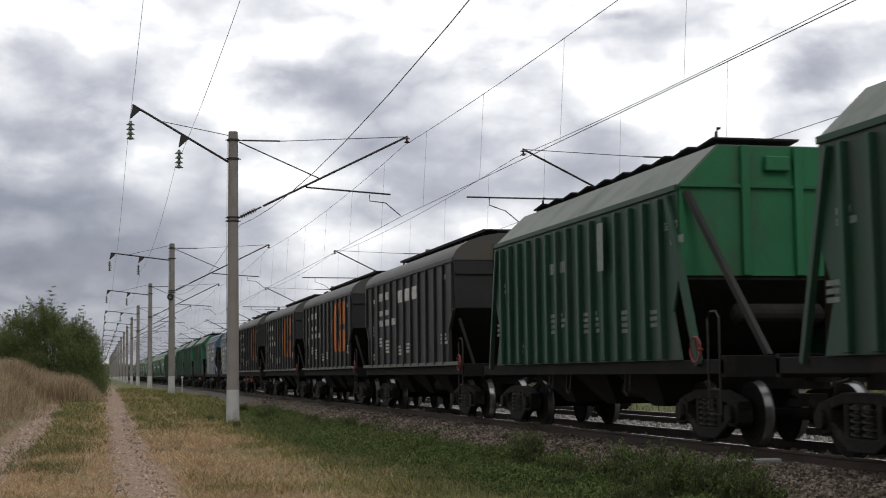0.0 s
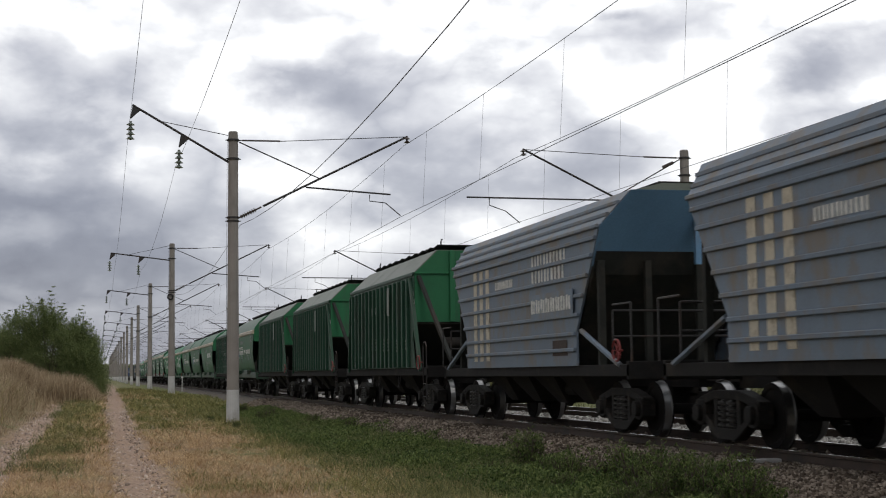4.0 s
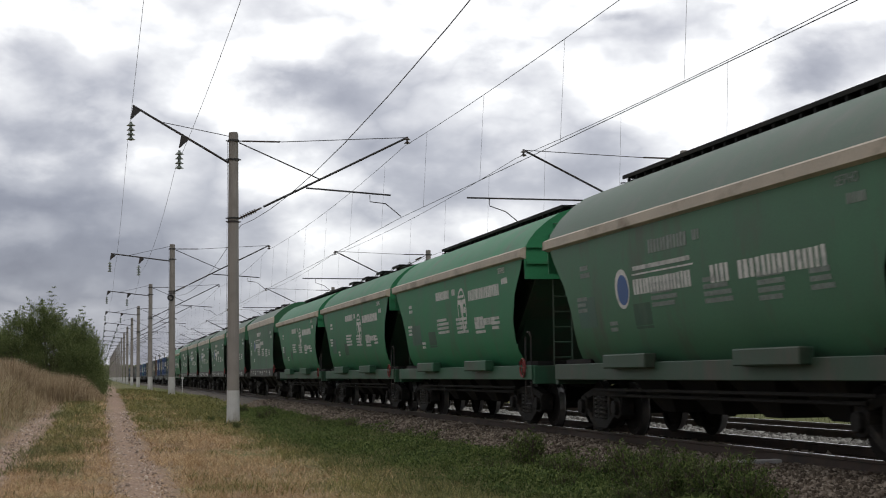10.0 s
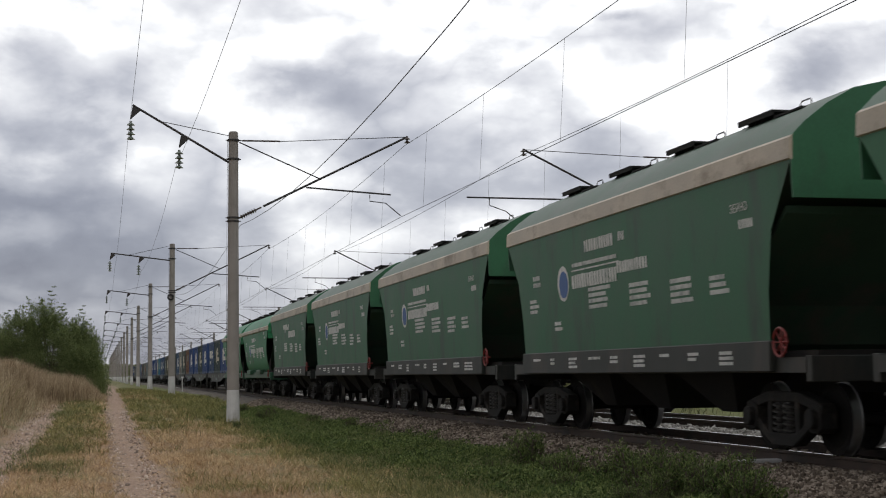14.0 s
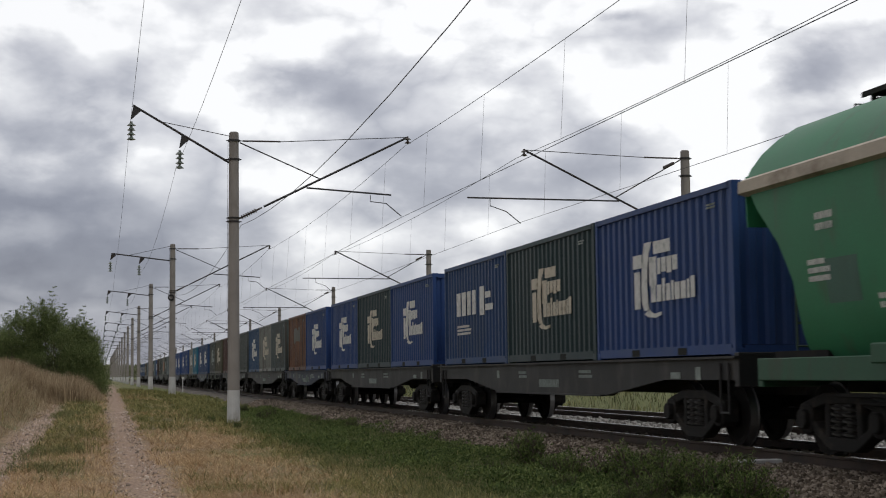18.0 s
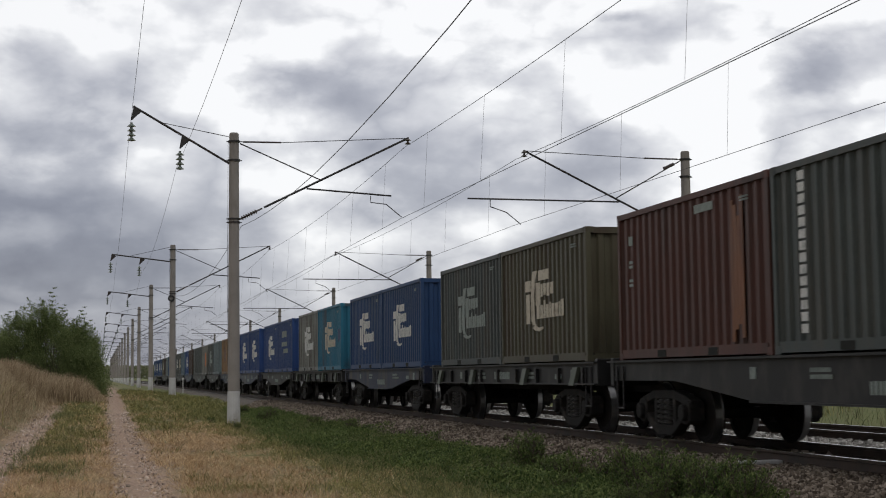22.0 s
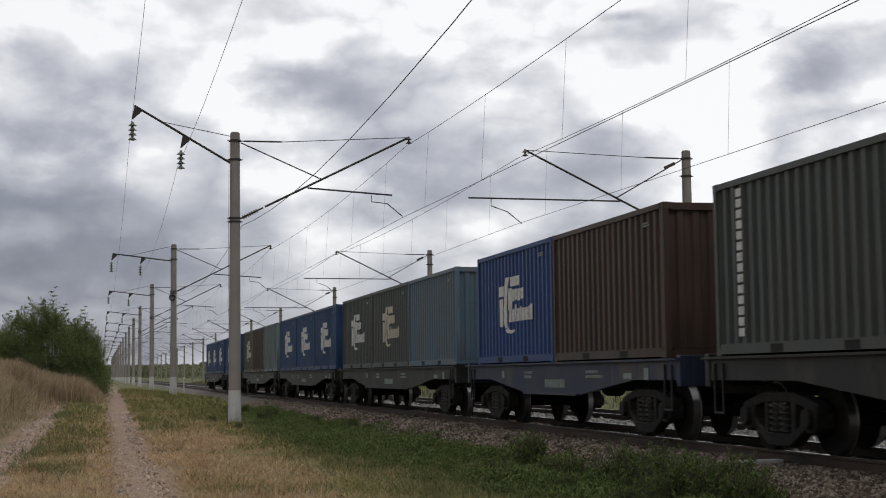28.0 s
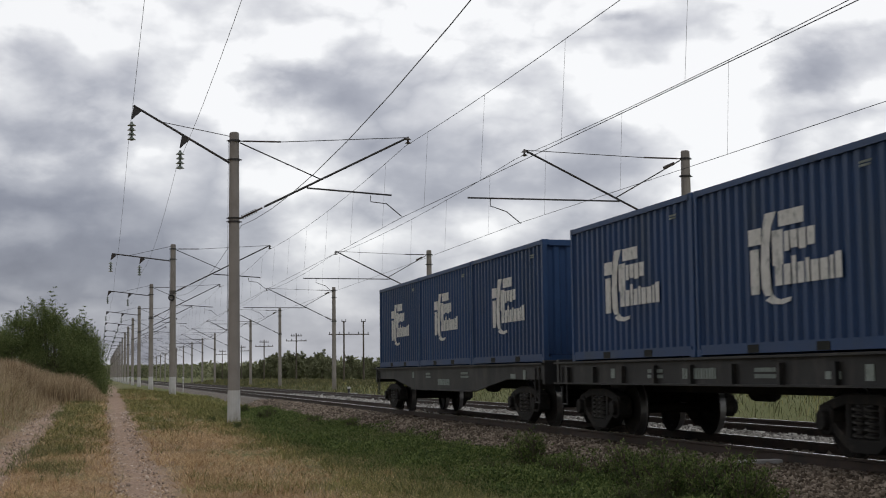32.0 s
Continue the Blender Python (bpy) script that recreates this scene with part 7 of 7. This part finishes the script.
def leaves_at(pts, size, material, name, up=0.3, slim=0.42):
    """Small four-cornered leaves at the points given, turned at random."""
    n = len(pts)
    d = RNG.normal(size=(n, 3)); d[:, 2] += up
    d /= np.linalg.norm(d, axis=1, keepdims=True)
    e = RNG.normal(size=(n, 3))
    e -= (e * d).sum(1, keepdims=True) * d
    e /= np.linalg.norm(e, axis=1, keepdims=True)
    s = (size * RNG.uniform(0.6, 1.4, n))[:, None]
    v = np.stack([pts - d * s, pts + e * s * slim, pts + d * s, pts - e * s * slim], 1).reshape(-1, 3)
    f = np.arange(4 * n).reshape(-1, 4)
    return mesh_np(name, v, f, material)


def branchy(rng, height, spread, limbs, stems):
    """Limb lines of a bush or tree and the points along them where leaves sit."""
    lines, tips = [], []
    for k in range(stems):
        a = rng.random() * 2 * np.pi
        base = np.array([np.cos(a), np.sin(a), 0]) * spread * 0.12 * (stems > 1)
        top = base + np.array([np.cos(a) * spread * rng.uniform(0.1, 0.8), np.sin(a) * spread * rng.uniform(0.1, 0.8), height * rng.uniform(0.55, 0.95)])
        lines.append((base, top, 0.02 * height))
        for j in range(limbs):
            t = rng.uniform(0.08, 0.95)
            p = base + (top - base) * t
            b = rng.random() * 2 * np.pi
            q = p + np.array([np.cos(b), np.sin(b), 0]) * spread * rng.uniform(0.2, 0.7) * (1.15 - 0.7 * t) + np.array([0, 0, height * rng.uniform(0.0, 0.28)])
            lines.append((p, q, 0.007 * height))
            tips.append((p, q))
        tips.append((base, top + np.array([0, 0, height * 0.08])))
    return lines, tips


def build_bush(name, label, height, spread, leaf, n, material, limbs=16, stems=7, seed=1, category="bush", up=0.9, slim=0.42):
    rng = np.random.default_rng(seed)
    lines, tips = branchy(rng, height, spread, limbs, stems)
    b = thing(name, label, category)
    bm = bmesh.new()
    for p, q, r in lines:
        bm_rod(bm, p - np.array([0, 0, 0.1]), q, r, 5, r * 0.4)
    part("trunk" if stems == 1 else "woody_base", bm, M["bark"], b)
    idx = rng.integers(0, len(tips), n)
    k = rng.random(n) ** 0.6
    A, B = np.array([t[0] for t in tips])[idx], np.array([t[1] for t in tips])[idx]
    pts = A + (B - A) * k[:, None] + rng.normal(size=(n, 3)) * np.array([1, 1, 0.8]) * (spread * 0.10 * (1.25 - k))[:, None]
    pts = pts[pts[:, 2] > 0.03 * height]
    part("crown", leaves_at(pts, leaf, material, "crown", up, slim), None, b)
    return b


def dense_bush(label, height, spread, seed, tops=()):
    """Many limbs fanning out from the base, leafy clumps over a rounded uneven outline, feathery shoots."""
    rng = np.random.default_rng(seed)
    b = thing("bush", label, "bush")
    d = rng.normal(size=(170, 3))
    d /= np.linalg.norm(d, axis=1, keepdims=True)
    d[:, 2] = np.abs(d[:, 2]) * 1.1 - 0.12
    lump = 1 + 0.22 * np.array([noise.noise(Vector(v) * 1.6 + Vector((seed, 0, 0))) for v in d])
    ends = d * np.array([spread, spread, height * 0.80]) * (lump * rng.uniform(0.55, 1.0, 170) ** 0.6)[:, None] + np.array([0, 0, height * 0.16])
    bm = bmesh.new()
    for e in ends[:60]:
        bm_rod(bm, (e[0] * 0.08, e[1] * 0.08, -0.1), tuple(e), 0.035, 5, 0.012)
    part("woody_base", bm, M["bark"], b)
    pts = [e + rng.normal(size=(330, 3)) * np.array([0.30, 0.30, 0.20]) for e in ends]
    top = np.argsort(-(ends[:, 2] / height + 0.25 * np.hypot(ends[:, 0], ends[:, 1]) / spread))
    for e in ends[top[:75]]:
        out = np.array([e[0] / spread * 0.7 + rng.normal(0, 0.25), e[1] / spread * 0.7 + rng.normal(0, 0.25), rng.uniform(0.5, 1.1)])
        out *= rng.uniform(0.5, 1.15) / np.linalg.norm(out)
        k = rng.random(150)
        pts.append(e + out * k[:, None] + rng.normal(size=(150, 3)) * (0.11 * (1.15 - k))[:, None])
    for dx, z in tops:                                   # leading shoots with short side twigs
        k = rng.random(900) ** 0.8
        side = rng.normal(size=(900, 3)) * (0.36 * (1.08 - k) ** 0.8)[:, None]
        twig = np.round(k * 14) / 14
        pts.append(np.stack([dx + 0.15 * np.sin(twig * 40), 0.15 * np.cos(twig * 40), 0.55 * height + (z - 0.55 * height) * twig + 0.25 * np.abs(side[:, 0])], 1) + side * np.array([1, 1, 0.25]))
    pts = np.concatenate(pts)
    part("crown", leaves_at(pts[pts[:, 2] > 0.05], 0.043, M["bush_leaf"], "crown", 0.9, 0.28), None, b)
    return b


def build_plants():
    # dense bushes beside the field path
    spots = ((-2.75, 84, 5.0, 1.9), (-4.5, 84, 3.8, 1.7), (-1.15, 85, 4.4, 1.25), (-6.3, 86, 2.7, 1.8), (-0.95, 83, 2.8, 1.2))
    for i, (x, y, h, s) in enumerate(spots):
        tops = {0: ((0.10, 6.15), (-0.45, 5.4), (0.7, 5.2)), 1: ((0.5, 4.4), (-0.5, 4.0)), 2: ((0.15, 5.25), (0.5, 4.5))}.get(i, ())
        b = dense_bush("dense olive-green thorny bush with feathery shoots beside the track", h, s, 30 + i, tops)
        b.location = (x, y, ground_z(x, y) - 0.2)
    # feathery weeds along the foot of the ballast
    spots = [(7.1, 23.7, 0.70), (7.1, 18.6, 0.78), (7.05, 19.5, 0.66), (7.1, 17.3, 0.70), (7.25, 15.9, 0.76), (7.1, 15.3, 0.62), (6.8, 20.6, 0.5), (7.2, 18.0, 0.66), (6.9, 17.9, 0.62), (7.2, 16.6, 0.62), (6.9, 21.8, 0.42), (7.1, 27.0, 0.36), (6.9, 28.5, 0.34), (7.0, 30.4, 0.32), (6.7, 25.5, 0.33), (6.3, 23.0, 0.33), (6.2, 19.0, 0.40), (6.0, 21.0, 0.35), (5.9, 26.0, 0.30), (6.4, 33.0, 0.32), (7.2, 37.0, 0.32), (7.3, 43.0, 0.42), (6.9, 48.0, 0.40), (5.6, 51.0, 0.50), (6.2, 54.0, 0.50), (3.7, 50.0, 0.30), (4.2, 46.0, 0.25), (6.6, 17.0, 0.45), (6.2, 16.6, 0.40), (5.5, 58.0, 0.5)]
    protos = [build_bush("weed_shrub", "leafy green weed growing at the ballast edge", 1.0, 0.50, 0.034, 5200, M["weed"], 16, 16, 60 + i, "weed", 1.5, 0.2) for i in range(3)]
    for b in protos:
        tagged(b, group="weeds by the ballast")
    for i, (x, y, h) in enumerate(spots):
        o = protos[i] if i < 3 else copy_thing(protos[i % 3], Matrix())
        z = max(ground_z(x, y), float(bed_many(np.array([x]))[0]))
        o.matrix_basis = pose(x, y, z - 0.03, 0, 0, i * 77) @ Matrix.Diagonal((h * 1.4, h * 1.4, h, 1))
    # low leafy carpet in mounds between them
    cx, cy = scatter(9000, 3.9, 7.75, 15.5, 66, 1.5)
    inner = np.interp(cy, [16, 23, 28, 35, 45, 55, 66], [5.5, 5.1, 4.7, 4.2, 4.7, 5.0, 5.4])
    mound = patch_noise(cx, cy, 0.55, 9.0) + 0.5 * patch_noise(cx, cy, 1.4, 10.0)
    keep = (cx > inner + 0.5 * mound) & (mound > -0.55) & (cx < 7.45 + 0.35 * mound)
    cx, cy, mound = cx[keep], cy[keep], mound[keep]
    per = 36
    h = np.repeat(np.clip(0.18 + 0.30 * mound, 0.04, 0.42), per)
    x = np.repeat(cx, per) + RNG.normal(0, 0.13, len(cx) * per)
    y = np.repeat(cy, per) + RNG.normal(0, 0.17, len(cx) * per)
    z = np.maximum(np.repeat(ground_many(cx, cy), per), bed_many(x))
    pts = np.stack([x, y, z + h * RNG.random(len(x)) ** 0.6], 1)
    o = new("low_weeds", leaves_at(pts, 0.030, M["weed"], "low_weeds", 0.8, 0.34))
    tagged(o, "low green creeping weeds along the ballast foot", "weeds", kind="stuff")
    x, y = tufts(1500, 12, 0.10, 4.2, 7.3, 15.5, 60, 1.4)
    blades("weed_grass", x, y, RNG.uniform(0.10, 0.38, len(x)), RNG.uniform(0.006, 0.012, len(x)), RNG.uniform(0.2, 1.0, len(x)), M["verge"], "green grass stalks among the weeds")


def bed_many(x):
    """Height of the ballast's surface over the shoulder."""
    return np.interp(x, [6.7, 7.5, 8.5, 16.2, 17.6], [-0.95, -0.52, -0.195, -0.195, -0.75])


def build_ballast():
    def stones(n, x0, x1, y0, y1, power, size):
        x, y = scatter(n, x0, x1, y0, y1, power)
        z = bed_many(x)
        m = len(x)
        s = size * RNG.uniform(0.5, 1.3, m) * np.where(RNG.random(m) < 0.06, 1.6, 1.0) * (1 + 0.5 * np.clip((y - 30) / 50, 0, 1))
        cube = np.array([(a, b, c) for a in (-1, 1) for b in (-1, 1) for c in (-1, 1)], dtype=float)
        v = cube[None] * (1 + RNG.uniform(-0.5, 0.25, (m, 8, 1))) * RNG.uniform(0.6, 1.1, (m, 1, 3))
        ang = RNG.random((m, 2)) * 2 * np.pi
        c, sn = np.cos(ang), np.sin(ang)
        v = np.stack([v[..., 0] * c[:, :1] - v[..., 1] * sn[:, :1], v[..., 0] * sn[:, :1] + v[..., 1] * c[:, :1], v[..., 2]], -1)
        v = np.stack([v[..., 0], v[..., 1] * c[:, 1:] - v[..., 2] * sn[:, 1:], v[..., 1] * sn[:, 1:] + v[..., 2] * c[:, 1:]], -1)
        v = v * (s[:, None, None] * 0.5) + np.stack([x, y, z + RNG.uniform(-0.005, 0.03, m)], 1)[:, None]
        q = np.array([(0, 1, 3, 2), (4, 6, 7, 5), (0, 4, 5, 1), (2, 3, 7, 6), (0, 2, 6, 4), (1, 5, 7, 3)])
        f = (q[None] + 8 * np.arange(m)[:, None, None]).reshape(-1, 4)
        return v.reshape(-1, 3), f
    v, f = stones(9000, -2.5, 1.2, 15, 60, 1.5, 0.035)
    cx = v.reshape(-1, 8, 3)
    mid = cx.mean(1)
    keep = (np.abs(mid[:, 0] - 0.66) < 0.42) | (np.abs(mid[:, 0] + 1.95) < 0.42)
    cx, mid = cx[keep], mid[keep]
    cx[..., 2] += (ground_many(mid[:, 0], mid[:, 1]) - mid[:, 2] + 0.004)[:, None]
    f = f[:6 * len(cx)]
    tagged(new("gravel", mesh_np("gravel", cx.reshape(-1, 3), f, M["pebble"])), "small pale gravel in the wheel ruts", "gravel", kind="stuff")
    sets = [(stones(80000, 7.2, 9.42, 14.5, 80, 1.7, 0.044), "stone", "loose angular brown-grey ballast stones on the shoulder"),
            (stones(20000, 11.05, 13.55, 19, 100, 1.5, 0.075), "stone_grey", "pale grey ballast stones between the tracks"),
            (stones(6000, 9.6, 10.9, 15, 50, 1.6, 0.07), "stone", "dark ballast stones between the rails")]
    for (v, f), mat, label in sets:
        tagged(new("ballast_stones", mesh_np("ballast_stones", v, f, M[mat])), label, "stones", kind="stuff")


def build_far_side():
    rng = np.random.default_rng(3)
    protos = [build_bush("tree", "far broad-leaved tree in the shelter belt", 7.0, 3.0, 0.19, 4000, M["wood_leaf"], 22, 2 + (i % 3), 80 + i, "tree", 0.1, 0.6) for i in range(4)]
    for b in protos:
        tagged(b, group="shelter belt trees")
    k = 0
    y = 150.0
    while y < 620:
        for row in range(2):
            x = 42 + row * 7 + rng.uniform(-3, 3) + (y - 150) * 0.015
            h = rng.uniform(0.55, 1.05) * (0.8 + 0.3 * math.sin(y * 0.021))
            o = protos[k] if k < 4 else copy_thing(protos[int(rng.integers(0, 4))], Matrix())
            o.matrix_basis = pose(x, y + rng.uniform(-3, 3), ground_z(x, y) - 0.1, 0, 0, float(rng.uniform(0, 360))) @ Matrix.Diagonal((h * 1.25, h * 1.25, h, 1))
            k += 1
        y += 7.5 if y < 350 else 12.0
    # woods that close the horizon
    n = 60000
    yy = 620 + 1500 * RNG.random(n) ** 1.5
    xx = np.where(RNG.random(n) < 0.6, 44 + RNG.random(n) * 220, -40 - RNG.random(n) * 500)
    cross = RNG.random(n) < 0.30                       # the line bends away behind trees at last
    xx = np.where(cross, -120 + RNG.random(n) * 260, xx)
    yy = np.where(cross, 1480 + RNG.random(n) * 120, yy)
    top = np.where(cross, 13.0, 7.0) + 3.0 * patch_noise(xx, yy, 0.03, 2.0)
    pts = np.stack([xx, yy, 0.3 + top * RNG.random(n) ** 0.7], 1)
    tagged(new("far_woods", leaves_at(pts, 1.3, M["wood_leaf"], "far_woods", 0.6)), "distant belt of trees along the horizon", "woods", kind="stuff")
    # telephone poles behind the field
    for x, y, twin in ((33.5, 203, True), (34.5, 262, False), (33.5, 306, False), (34, 362, False), (34, 420, False)):
        p = thing("telephone_pole", "old wooden telephone pole with crossarms and insulators", "telephone pole", "telephone line")
        z = ground_z(x, y)
        p.location = (x, y, z)
        for dx in ((0, 2.8) if twin else (0,)):
            bm = bmesh.new(); bm_rod(bm, (dx, 0, -0.4), (dx, 0, 8.6), 0.14, 8, 0.10)
            part("post", bm, M["old_wood"], p)
        arms = [(6.7, -2.2, 3.6)] if twin else [(8.1, -1.0, 1.0), (7.2, -1.9, 1.9)]
        for zz, a, b in arms:
            part("crossarm", boxes((((a + b) / 2, -0.12, zz), (b - a, 0.12, 0.14))), M["old_wood"], p)
            n = 5
            for i in range(n):
                part("insulator", mesh_once("phone_insulator", lambda: rods([((0, 0, 0), (0, 0, 0.28))], 0.06, 6), M["steel_dark"]), None, p, at=pose(a + 0.15 + (b - a - 0.3) * i / (n - 1), -0.12, zz + 0.05))
        if twin:
            for dx in (0, 2.8):
                part("insulator", rods([((dx - 0.3, 0, 8.5), (dx + 0.3, 0, 8.5)), ((dx - 0.28, 0, 8.45), (dx - 0.28, 0, 8.85)), ((dx + 0.28, 0, 8.45), (dx + 0.28, 0, 8.85))], 0.05), M["steel_dark"], p)
    # small trackside markers
    k = thing("concrete_slab", "pale concrete slab lying at the sleeper ends", "slab")
    k.location = (9.0, 18.9, -0.135)
    part("slab", boxes(((0, 0, 0.0), (0.62, 0.17, 0.06))), M["whitewash"], k, bevel=0.012)
    s = thing("trackside_marker", "low white marker with a dark stub beside the far track", "marker")
    s.location = (17.0, 101, -0.24)
    part("plate", boxes(((0, 0, 0.05), (1.1, 0.9, 0.12))), M["whitewash"], s)
    part("stub", rods([((0, 0, 0.05), (0, 0, 0.5))], 0.09, 8), M["steel_dark"], s)
    part("cap", rods([((0, 0, 0.42), (0, 0, 0.56))], 0.11, 8), M["whitewash"], s)
    m = thing("distance_post", "thin white distance post beside the near track", "post")
    m.location = (7.0, 128, ground_z(7.0, 128))
    part("post", boxes(((0, 0, 0.6), (0.07, 0.07, 1.2))), M["whitewash"], m)
    part("head", boxes(((0, -0.02, 1.25), (0.20, 0.06, 0.16))), M["whitewash"], m)


build_grass()
build_plants()
build_ballast()
build_far_side()


# ---- motion of the train: every wagon and box runs the same way, every wheelset rolls with it ----
def motions():
    for ob, u, z in MOVING:
        walk(ob, [(t, pose(XC, u - gone(t), z)) for t in range(0, 33, 2)])
    n = int(SECONDS * FPS)
    for s, sets in ROLLING.items():
        rows = [(i / FPS, pose(0, s * 0.925, R_WHEEL, math.degrees(gone(i / FPS) / R_WHEEL), 0, 0)) for i in range(n + 1)]
        walk(sets[0], rows)
        lead = sets[0].animation_data
        for w in sets[1:]:                # the same roll for all
            w.rotation_mode = "QUATERNION"
            d = w.animation_data_create()
            d.action = lead.action
            d.action_slot = lead.action_slot


motions()
